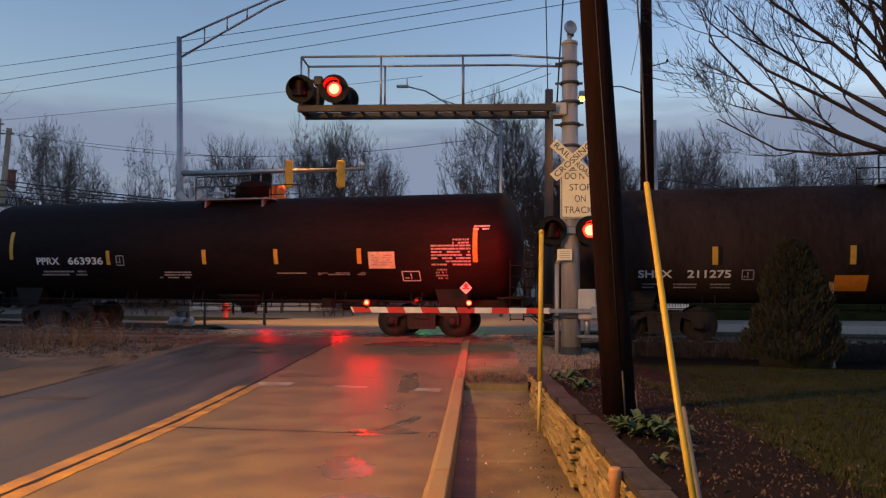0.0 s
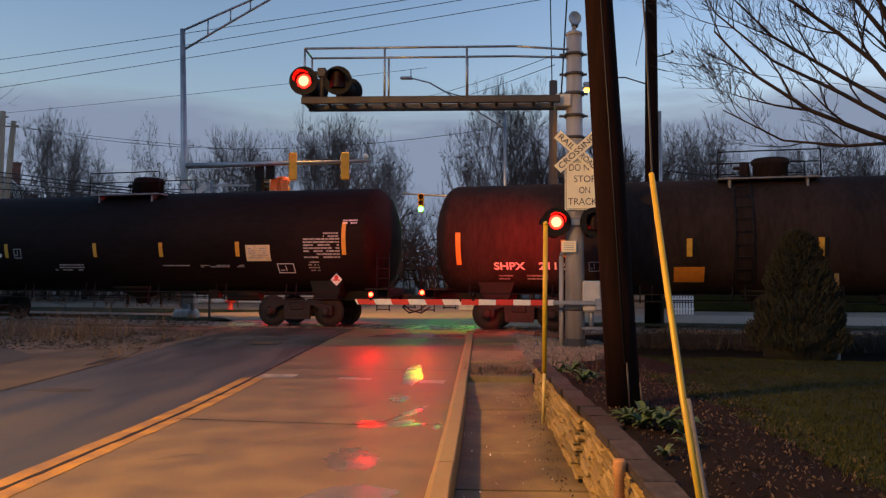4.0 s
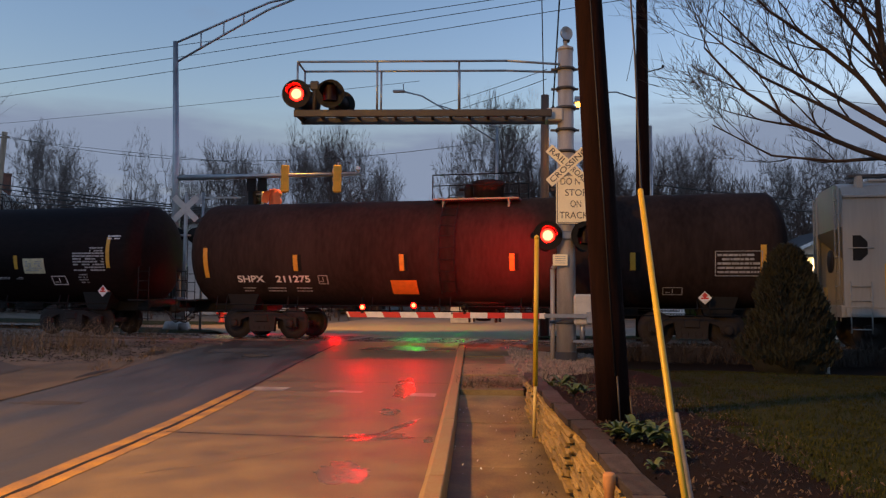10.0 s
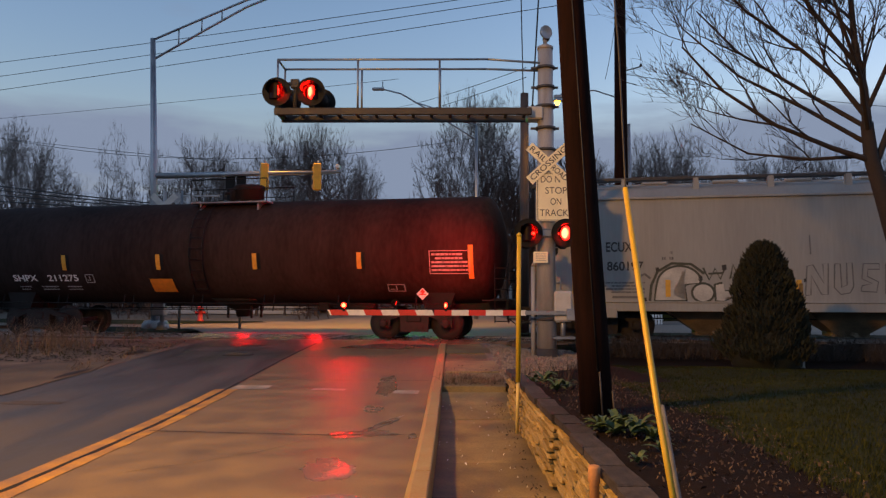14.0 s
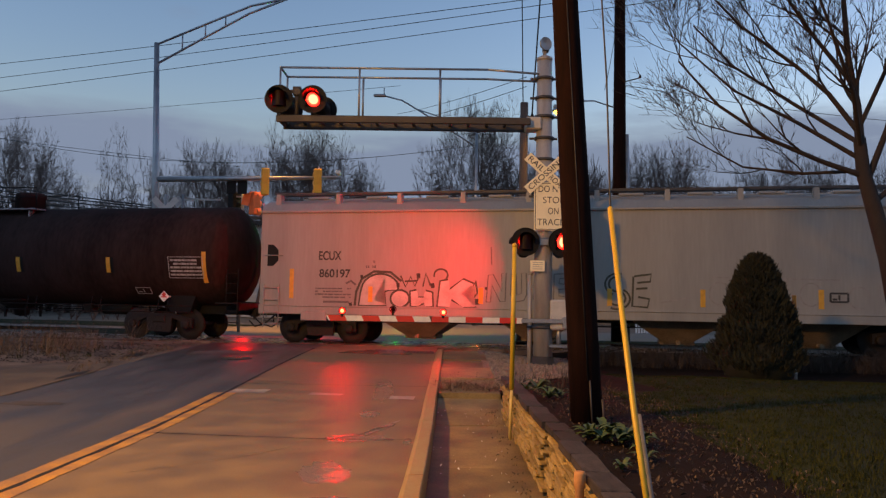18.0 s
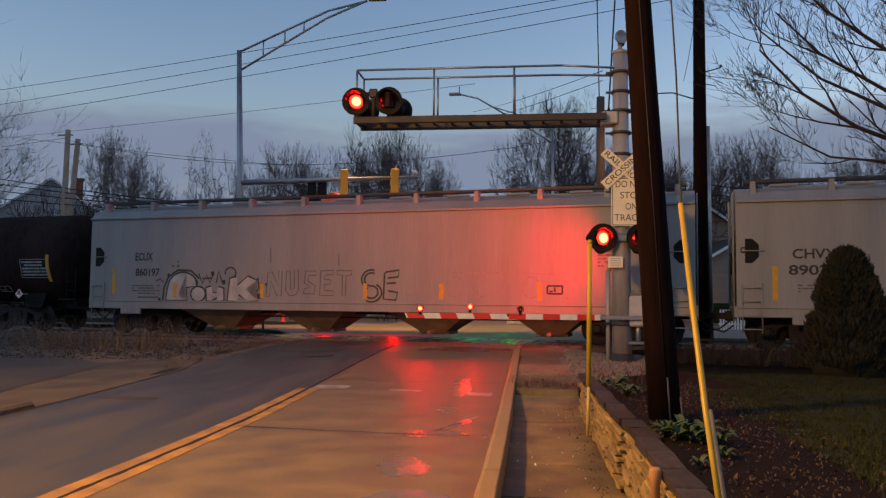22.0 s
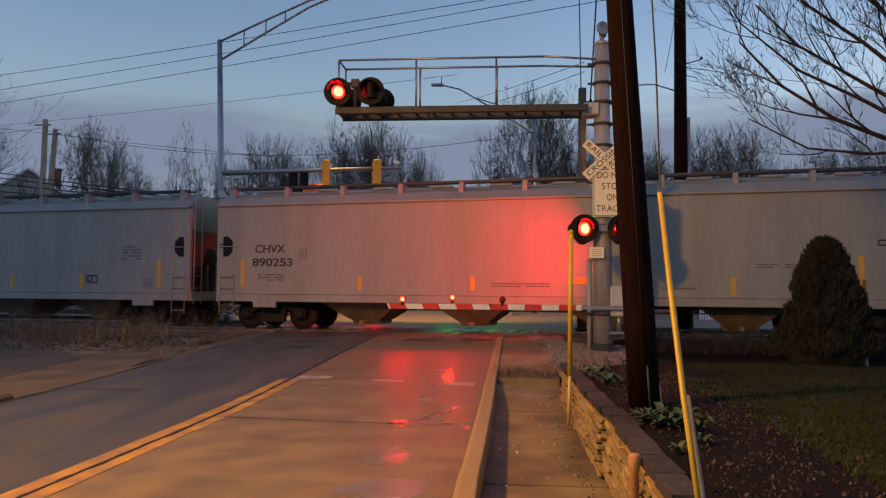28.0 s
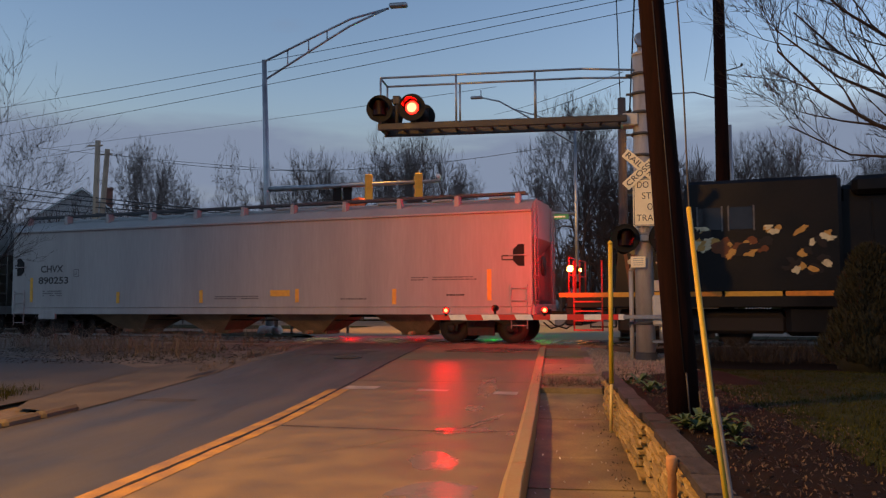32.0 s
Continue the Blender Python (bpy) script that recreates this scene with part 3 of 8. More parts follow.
side = thing("sidewalk", "stained concrete sidewalk slabs with open joints", "sidewalk", kind="structure")
for i, (y0, y1, z, tilt) in enumerate(((-4.0, 0.4, -0.075, 0), (0.41, 3.0, -0.077, 0.001), (3.01, 5.4, -0.075, -0.001), (5.412, 6.75, -0.077, 0.001), (6.765, 8.2, -0.067, -0.002), (8.22, 10.84, -0.08, 0.012), (10.87, 12.6, -0.03, 0.062), (12.64, 14.4, 0, 0), (14.42, 16.2, 0, 0), (16.22, 17.9, 0, 0), (17.92, 19.4, 0, 0), (19.42, 20.9, 0, 0))):
    bm = BM()
    x0, x1 = -0.183, 1.06 if y1 < 12.7 else 0.84
    z = z - 0.06 if y1 < 12.7 else z
    k = 6
    top, bot = [], []
    for j in range(k + 1):
        y = y0 + (y1 - y0) * j / k
        zz = z + tilt * (y - y0) * 1.5 if y1 < 12.7 else side_z(y) + 0.012 * (-1) ** i
        top.append([bm.verts.new((x, y, zz + 0.006 * noise.noise((x * 2, y * 1.3, i)))) for x in (x0, x0 + 0.4, x0 + 0.8, x1)])
        bot.append([bm.verts.new((x, y, zz - 0.14)) for x in (x0, x1)])
    for j in range(k):
        for q in range(3):
            bm.faces.new((top[j][q], top[j][q + 1], top[j + 1][q + 1], top[j + 1][q]))
        bm.faces.new((top[j][0], top[j + 1][0], bot[j + 1][0], bot[j][0]))
        bm.faces.new((top[j][3], bot[j][1], bot[j + 1][1], top[j + 1][3]))
    bm.faces.new((*top[0], bot[0][1], bot[0][0]))
    bm.faces.new((*reversed(top[-1]), bot[-1][0], bot[-1][1]))
    part("slab", bm, M_SIDEWALK, side)


def wall_x(y):
    return 0.925 if y < 7.2 else 0.80 + 0.075 * min(1.0, max(0.0, (11.3 - y) / 4.1))


def wall_top(y):
    return 0.53 - 0.02 * max(0.0, (y - 7)) / 4


def lawn_z(x, y):
    n = NX * x + NY * y
    z = 0.50 - 0.03 * smooth01(5, 9, y) - 0.16 * smooth01(8.5, 14, y) - 0.24 * smooth01(14, 18.5, n)
    if y > 11.0:
        z -= 0.16 * smooth01(11.0, 12.4, y) * smooth01(3.2, 1.2, x)
    z += 0.28 * smooth01(18.5, 22, n)
    return z + 0.025 * noise.noise((x * 0.7, y * 0.7, 4.0))


def lawn():
    xs = frange(0.70, 5.0, 0.3) + frange(5.5, 16, 0.6) + [18, 21, 25, 30, 40, 60]
    ys = frange(-8, 21.2, 0.4)
    v = []
    for y in ys:
        for x in xs:
            xx = max(x, wall_x(y) + 0.16) if y < 11.3 else max(x, 0.86)
            n = NX * xx + NY * y
            v.append((xx, y, lawn_z(xx, y)))
    w = len(xs)
    lawn_f, bed_f = [], []
    for j in range(len(ys) - 1):
        for i in range(w - 1):
            q = (j * w + i, j * w + i + 1, (j + 1) * w + i + 1, (j + 1) * w + i)
            x, y = v[q[0]][0], v[q[0]][1]
            edge = 2.15 + 0.35 * noise.noise((0, y * 0.5, 2)) + (0.9 if y > 11 else 0)
            n = NX * x + NY * y
            (bed_f if x < edge or n > 16.9 + 0.6 * noise.noise((x * 0.4, 1, 0)) else lawn_f).append(q)
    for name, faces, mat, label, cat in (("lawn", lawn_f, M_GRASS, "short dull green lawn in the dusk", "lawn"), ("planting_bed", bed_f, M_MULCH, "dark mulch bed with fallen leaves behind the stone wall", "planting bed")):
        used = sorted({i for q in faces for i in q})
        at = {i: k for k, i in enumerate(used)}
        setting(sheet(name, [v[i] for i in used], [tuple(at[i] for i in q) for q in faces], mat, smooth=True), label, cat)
    return v


lawn()


def tufts(name, spots, h, mat, label, category, seed, blades=5, lean=0.5, width=0.006, zf=None):
    """Grass or weeds: thin folded blades, all in one mesh."""
    rnd = random.Random(seed)
    v, f = [], []
    for x, y in spots:
        z = (zf or lawn_z)(x, y) - 0.005
        for _ in range(blades):
            a, hh = rnd.uniform(0, 6.283), h * rnd.uniform(0.5, 1.3)
            dx, dy = math.cos(a), math.sin(a)
            l = lean * rnd.uniform(0.2, 1.2) * hh
            bx, by = x + rnd.gauss(0, 0.03 + h * 0.15), y + rnd.gauss(0, 0.03 + h * 0.15)
            w = width * rnd.uniform(0.7, 1.4)
            i = len(v)
            v += [(bx - dy * w, by + dx * w, z), (bx + dy * w, by - dx * w, z), (bx + dx * l * 0.4 - dy * w * 0.7, by + dy * l * 0.4 + dx * w * 0.7, z + hh * 0.6), (bx + dx * l * 0.4 + dy * w * 0.7, by + dy * l * 0.4 - dx * w * 0.7, z + hh * 0.6), (bx + dx * l, by + dy * l, z + hh)]
            f += [(i, i + 1, i + 3, i + 2), (i + 2, i + 3, i + 4)]
    return tagged(sheet(name, v, f, mat), label, category, kind="stuff")


def lawn_spots(k, seed):
    rnd = random.Random(seed)
    out = []
    while len(out) < k:
        y = 2.5 + 14.5 * rnd.random() ** 1.4
        x = rnd.uniform(1.9, 3 + y * 0.75)
        edge = 2.2 + 0.35 * noise.noise((0, y * 0.5, 2)) + (0.9 if y > 11 else 0)
        if x > edge and NX * x + NY * y < 17:
            out.append((x, y))
    return out


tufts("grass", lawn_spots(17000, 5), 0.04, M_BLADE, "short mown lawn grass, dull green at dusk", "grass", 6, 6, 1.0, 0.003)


# stacked stone wall: each stone is a piece, in rough courses
wall = thing("retaining_wall", "low dry-stacked buff stone retaining wall with grey caps", "retaining wall", kind="structure")
rnd = random.Random(8)
STONES = []
for k in range(6):
    bm = BM()
    box(bm, (0, 0, 0), (1, 1, 1), bev=0.06)
    for q in bm.verts:
        q.co += Vector((rnd.uniform(-0.07, 0.07), rnd.uniform(-0.05, 0.05), rnd.uniform(-0.09, 0.09)))
    STONES.append(mesh_of("stone", bm, M_STONE))
WALL_STONES = []
z0 = -0.10
course = 0
while z0 < 0.44:
    hgt = (0.06, 0.045, 0.07, 0.04, 0.055, 0.065, 0.045, 0.05)[course % 8]
    y = 1.0 + rnd.uniform(0, 0.2)
    while y < 11.3:
        ln = rnd.uniform(0.20, 0.62)
        if z0 + hgt < wall_top(y) - 0.05:
            WALL_STONES.append((y + ln / 2, ln - 0.012, z0 + hgt / 2, hgt - 0.012))
        y += ln
    z0 += hgt
    course += 1
for y, ln, z, hgt in WALL_STONES:
    s = new("stone", STONES[rnd.randrange(6)])
    s.parent = wall
    s.matrix_basis = pose(wall_x(y) + 0.09 + rnd.uniform(-0.016, 0.016), y, z, rnd.uniform(-1.5, 1.5), 0, rnd.uniform(-2.5, 2.5)) @ Matrix.Diagonal((0.18, ln, hgt, 1))
y = 1.0
CAPS = []
for k in range(4):
    bm = BM()
    box(bm, (0, 0, 0), (1, 1, 1), bev=0.05)
    for q in bm.verts:
        q.co += Vector((rnd.uniform(-0.03, 0.03), rnd.uniform(-0.02, 0.02), rnd.uniform(-0.06, 0.06)))
    CAPS.append(mesh_of("cap_stone", bm, M_CAP))
while y < 11.25:
    ln = rnd.uniform(0.42, 0.72)
    s = new("cap_stone", CAPS[rnd.randrange(4)])
    s.parent = wall
    s.matrix_basis = pose(wall_x(y + ln / 2) + 0.085 + rnd.uniform(-0.012, 0.012), y + ln / 2, wall_top(y) - 0.025 + rnd.uniform(-0.006, 0.006), rnd.uniform(-1, 1), rnd.uniform(-1, 1), rnd.uniform(-1.5, 1.5)) @ Matrix.Diagonal((0.185, ln - 0.012, 0.065, 1))
    y += ln
bm = BM()
box(bm, (1.04, 9.2, 0.16), (0.08, 4.0, 0.54)); box(bm, (1.11, 4.1, 0.16), (0.08, 6.2, 0.54))
part("backing", bm, M_MULCH, wall)

# ---------- left verge: apron, lot, broken edge ----------
def poly_sheet(name, pts, z, mat, label, category, step=0.6):
    """A flat piece with the given outline, cut along a grid so that it follows the ground."""
    bm = BM()
    bm.faces.new([bm.verts.new((x, y, 0)) for x, y in pts])
    xs = [p[0] for p in pts]
    ys = [p[1] for p in pts]
    for axis, lo, hi in ((0, min(xs), max(xs)), (1, min(ys), max(ys))):
        for c in frange(lo, hi, max(step, (hi - lo) / 40))[1:-1]:
            no = (1, 0, 0) if axis == 0 else (0, 1, 0)
            co = (c, 0, 0) if axis == 0 else (0, c, 0)
            bmesh.ops.bisect_plane(bm, geom=bm.verts[:] + bm.edges[:] + bm.faces[:], plane_co=co, plane_no=no)
    for q in bm.verts:
        q.co.z = gh(q.co.x, q.co.y) + z + 0.012 * noise.noise((q.co.x, q.co.y, 7.7))
    me = bpy.data.meshes.new(name)
    bm.to_mesh(me)
    bm.free()
    me.materials.append(mat)
    me.polygons.foreach_set("use_smooth", [True] * len(me.polygons))
    return setting(new(name, me), label, category)


poly_sheet("driveway_apron", [(-7.03, 10.0), (-7.03, 15.2), (-7.38, 17.0), (-7.9, 16.3), (-8.6, 16.05), (-8.96, 15.5), (-8.92, 14.4), (-8.78, 12.4), (-8.62, 11.4), (-8.1, 10.3)], 0.012, M_APRON, "pale concrete driveway apron with a broken edge", "driveway")
poly_sheet("parking_lot", [(-8.45, 8.0), (-8.50, 11.3), (-8.70, 12.4), (-8.84, 14.4), (-8.90, 15.45), (-10.3, 16.75), (-13.0, 17.9), (-30.0, 20.5), (-40, 20.5), (-40, 4.0), (-12, 4.0)], 0.02, M_ASPHALT2, "old cracked grey asphalt lot", "parking lot", 1.2)
for y0, y1 in ((7.0, 8.7), (8.75, 9.45), (9.5, 10.35)):
    bm = BM()
    box(bm, (-7.16, (y0 + y1) / 2, 0.03), (0.2, y1 - y0, 0.13), rz=random.Random(int(y0 * 10)).uniform(-2, 2), bev=0.04)
    setting(part("kerb", bm, M_APRON), "broken pale concrete kerb piece", "kerb")
for i, (x, y, rx, ry) in enumerate(((-7.6, 18.6, 0.14, 0.6), (-7.2, 14.7, 0.10, 0.55))):
    blob("road_patch", x, y, rx, ry, M_TAR, "black broken asphalt edge", "road patch", 0.02, 50 + i, 30)
poly_sheet("gravel_verge", [(-7.03, 15.15), (-7.03, 21.6), (-9, 22.5), (-13, 23.4), (-22, 25.2), (-22, 19.3), (-13, 17.75), (-10.4, 16.6), (-9.0, 15.5)], 0.0, M_DIRT, "gravel and dead leaves beside the track", "verge")
poly_sheet("gravel_verge", [(0.70, 12.7), (0.72, 21.0), (2.5, 21.2), (3.4, 20.6), (3.0, 16), (1.9, 13.5)], 0.035, M_BALLAST, "pale gravel round the signal mast", "verge")


# ---------- the track ----------
def track():
    for n, name in ((-0.7525, "rail"), (0.7525, "rail")):
        bm = BM()
        sec = [(-0.07, -0.165), (0.07, -0.165), (0.07, -0.15), (0.012, -0.12), (0.012, -0.04), (0.036, -0.03), (0.036, -0.004), (0.028, 0.0), (-0.028, 0.0), (-0.036, -0.004), (-0.036, -0.03), (-0.012, -0.04), (-0.012, -0.12), (-0.07, -0.15)]
        a = [bm.verts.new(on_track(-120, n + q, RAIL_TOP + z)) for q, z in sec]
        b = [bm.verts.new(on_track(120, n + q, RAIL_TOP + z)) for q, z in sec]
        for i in range(len(sec)):
            bm.faces.new((a[i], a[(i + 1) % len(sec)], b[(i + 1) % len(sec)], b[i]))
        setting(part(name, bm, M_RAIL), "worn steel rail with a bright running surface", "rail")
    # ballast bed with a crossing gap
    for s0, s1 in ((-120, -9.4), (1.6, 120)):
        v, f = [], []
        ss = frange(s0, s1, 1.2)
        cross = [(-2.6, 0.02), (-1.9, 0.17), (-1.4, 0.20), (0, 0.21), (1.4, 0.20), (1.9, 0.17), (2.7, 0.0)]
        for s in ss:
            for n, z in cross:
                v.append((on_track(s, n, z + 0.02 * noise.noise((s, n * 2, 1)))))
        k = len(cross)
        f = [(j * k + i, j * k + k + i, j * k + k + i + 1, j * k + i + 1) for j in range(len(ss) - 1) for i in range(k - 1)]
        setting(sheet("ballast_bed", v, f, M_BALLAST), "grey ballast bed under the track", "ballast")
    rnd = random.Random(4)
    tie = BM(); box(tie, (0, 0, 0), (0.23, 2.6, 0.16), bev=0.012)
    tie = mesh_of("tie", tie, M_TIE)
    bed = thing("track_ties", "dark creosoted wooden railway ties set in ballast", "railway ties", kind="structure")
    s = -45.0
    while s < 40:
        if s < -9.5 or s > 1.7:
            t = new("tie", tie)
            t.parent = bed
            t.matrix_basis = pose(*on_track(s, 0, 0.145 + rnd.uniform(-0.01, 0.01)), 0, 0, SKEW + rnd.uniform(-1, 1))
        s += 0.53
    # crossing surface: long planks and panels between and beside the rails
    deck = thing("crossing_deck", "worn timber and asphalt crossing planks between the rails", "crossing deck", kind="structure")
    for n0, n1, z in ((-1.42, -1.10, 0.338), (-1.095, -0.81, 0.343), (-0.66, -0.23, 0.340), (-0.22, 0.22, 0.343), (0.23, 0.66, 0.340), (0.81, 1.10, 0.342), (1.105, 1.42, 0.338)):
        s = -9.3
        while s < 1.5:
            ln = 1.8
            bm = BM()
            box(bm, (0, 0, 0), (ln - 0.012, n1 - n0 - 0.01, 0.12), bev=0.008)
            part("plank", bm, M_DECK, deck, at=pose(*on_track(s + ln / 2, (n0 + n1) / 2, z - 0.06 + rnd.uniform(-0.004, 0.004)), 0, 0, SKEW))
            s += ln

    # added dark beams at the crossing's two ends, in place of the track bed's dark near face
    for s0, s1 in ((-14.2, -9.45), (1.65, 3.4)):
        beam_bm = BM()
        box(beam_bm, (0, 0, 0), (s1 - s0, 0.24, 0.26), bev=0.02)
        setting(part("edge_timber", beam_bm, M_TIE, at=pose(*on_track((s0 + s1) / 2, -1.56, 0.20), 0, 0, SKEW)), "dark squared beam in place of the track bed's side face", "timber")


track()

# ---------- beyond the track: the cross street, islands, far road ----------
def far_flat(name, pts, z, mat, label, category):
    v = [(*p, z) for p in pts]
    return setting(sheet(name, v, [tuple(range(len(v)))], mat), label, category)


far_flat("road", [on_track(-9.3, 1.44)[:2], on_track(1.5, 1.44)[:2], (2.2, 27.2), (5.0, 28.4), (60, 17.4), (60, 25.5), (3.4, 37.0), (2.4, 62), (-5.6, 62), (-7.2, 39.0), (-80, 53.4), (-80, 45.5), (-13.0, 32.2), (-10.0, 30.0)], 0.325, M_STREET, "wet tan street beyond the track", "road")
CLIMB = far_flat("road", [(2.4, 62), (-5.6, 62), (-9.0, 110), (-12.5, 150), (-6.0, 150), (-1.0, 110)], 0.34, M_STREET, "wet street climbing away between houses", "road")
for q in CLIMB.data.vertices:
    q.co.z = 0.34 + 6.0 * smooth01(62, 180, q.co.y) + (0.02 if q.co.y > 70 else 0)
for pts, lab in (([(-9.6, 26.3), (-9.2, 28.4), (-12.6, 30.9), (-14.6, 31.2), (-14.0, 27.4)], "a"), ([(1.9, 26.0), (2.6, 27.0), (5.6, 27.6), (40, 20.4), (40, 17.8), (8.0, 24.6)], "b"), ([(-14, 34.4), (-9.0, 37.6), (-9.5, 38.5), (-30, 43.0), (-30, 37.6)], "c")):
    far_flat("grass_verge", pts, 0.36, M_GRASS, "dull grass verge beside the street", "verge")

# ---------- the train ----------
def train_pose(s):
    """Where a car stands whose middle is s metres along the track."""
    return pose(*on_track(s, 0, RAIL_TOP), 0, 0, SKEW)


RUN = [(0, 0), (0.5, -0.53), (1, -1.06), (1.5, -1.56), (2, -2.06), (2.5, -2.56), (3, -3.03), (3.5, -3.55), (4.5, -4.57), (5.5, -5.62), (6, -6.16), (6.5, -6.75), (7, -7.38), (7.5, -8.05), (8, -8.74), (8.5, -9.46), (9, -10.20), (9.5, -10.96), (10, -11.75), (10.5, -12.57), (11, -13.42), (11.5, -14.30), (12, -15.19), (12.5, -16.10), (13, -17.02), (13.5, -17.97), (14.5, -19.90), (15.5, -21.87), (16, -22.89), (16.5, -23.93), (17, -24.97), (17.5, -26.05), (18, -27.15), (18.5, -28.29), (19, -29.43), (19.5, -30.59), (20, -31.77), (20.5, -32.95), (21, -34.14), (21.5, -35.35), (22, -36.58), (22.5, -37.82), (23, -39.06), (23.5, -40.30), (24, -41.57), (24.5, -42.76), (25, -43.98), (25.5, -45.22), (26.5, -47.77), (27.5, -50.35), (28, -51.67), (28.5, -53.01), (29, -54.33), (29.5, -55.68), (30, -57.02), (30.5, -58.38), (31, -59.75), (31.5, -61.15), (32, -62.58)]
RUN_T, RUN_S = [r[0] for r in RUN], [r[1] for r in RUN]
WHEEL_R = 0.46
CARS, AXLES = [], []


def wheelset_mesh():
    bm = BM()
    for side in (-1, 1):
        m = pose(0, side * 0.72, 0, 90 * side, 0, 0)
        turned(bm, [(0.30, -0.07), (WHEEL_R + 0.025, -0.07), (WHEEL_R + 0.025, -0.035), (WHEEL_R, -0.025), (WHEEL_R - 0.008, 0.07), (0.38, 0.07), (0.36, 0.03), (0.16, 0.02), (0.14, 0.09), (0.10, 0.09)], m, 28)
    tube(bm, (0, -1.12, 0), (0, 1.12, 0), 0.075, n=12)
    for k in range(3):
        a = 2 * math.pi * k / 3
        for side in (-1, 1):
            tube(bm, (0.055 * math.cos(a), side * 1.10, 0.055 * math.sin(a)), (0.055 * math.cos(a), side * 1.15, 0.055 * math.sin(a)), 0.018, n=6)
    return mesh_of("wheelset", bm, M_RUST)


WHEELSET = wheelset_mesh()


def frame_mesh(base):
    bm = BM()
    b = base / 2
    for side in (-1, 1):
        y0, y1 = side * 0.92, side * 1.06
        prism(bm, [(-b - 0.20, 0.36), (-b - 0.20, 0.62), (-b + 0.1, 0.68), (-0.45, 0.80), (0.45, 0.80), (b - 0.1, 0.68), (b + 0.20, 0.62), (b + 0.20, 0.36), (b - 0.18, 0.36), (b - 0.22, 0.56), (0.44, 0.66), (0.40, 0.22), (-0.40, 0.22), (-0.44, 0.66), (-b + 0.22, 0.56), (-b + 0.18, 0.36)], y0, y1)
        for k in (-0.26, -0.09, 0.09, 0.26):
            tube(bm, (k, side * 0.99, 0.28), (k, side * 0.99, 0.56), 0.075, n=8)
        for e in (-b, b):
            turned(bm, [(0.02, 0), (0.135, 0), (0.135, 0.10), (0.09, 0.13), (0.02, 0.13)], pose(e, side * 1.02, 0.46, -90 * side, 0, 0), 14)
    box(bm, (0, 0, 0.62), (0.42, 2.2, 0.24), bev=0.03)
    return mesh_of("truck_frame", bm, M_RUST)


FRAME = frame_mesh(1.86)


def add_truck(car, x):
    t = new("truck", FRAME)
    t.parent = car
    t.matrix_basis = pose(x, 0, 0)
    for e in (-0.93, 0.93):
        w = new("wheelset", WHEELSET)
        w.parent = t
        w.matrix_basis = pose(e, 0, WHEEL_R)
        AXLES.append((w, e, WHEEL_R))
    return t


def coupler(car, x, way):
    bm = BM()
    box(bm, (x + way * 0.35, 0, 0.86), (0.9, 0.16, 0.18), bev=0.02)
    box(bm, (x + way * 0.85, -0.04, 0.86), (0.26, 0.30, 0.28), bev=0.05)
    part("coupler", bm, M_RUST, car)
    bm = BM()
    pipe(bm, [(x, -0.35, 0.80), (x + way * 0.35, -0.36, 0.52), (x + way * 0.7, -0.30, 0.42), (x + way * 0.95, -0.2, 0.60)], 0.025, 8)
    part("brake_hose", bm, M_CABLE, car)


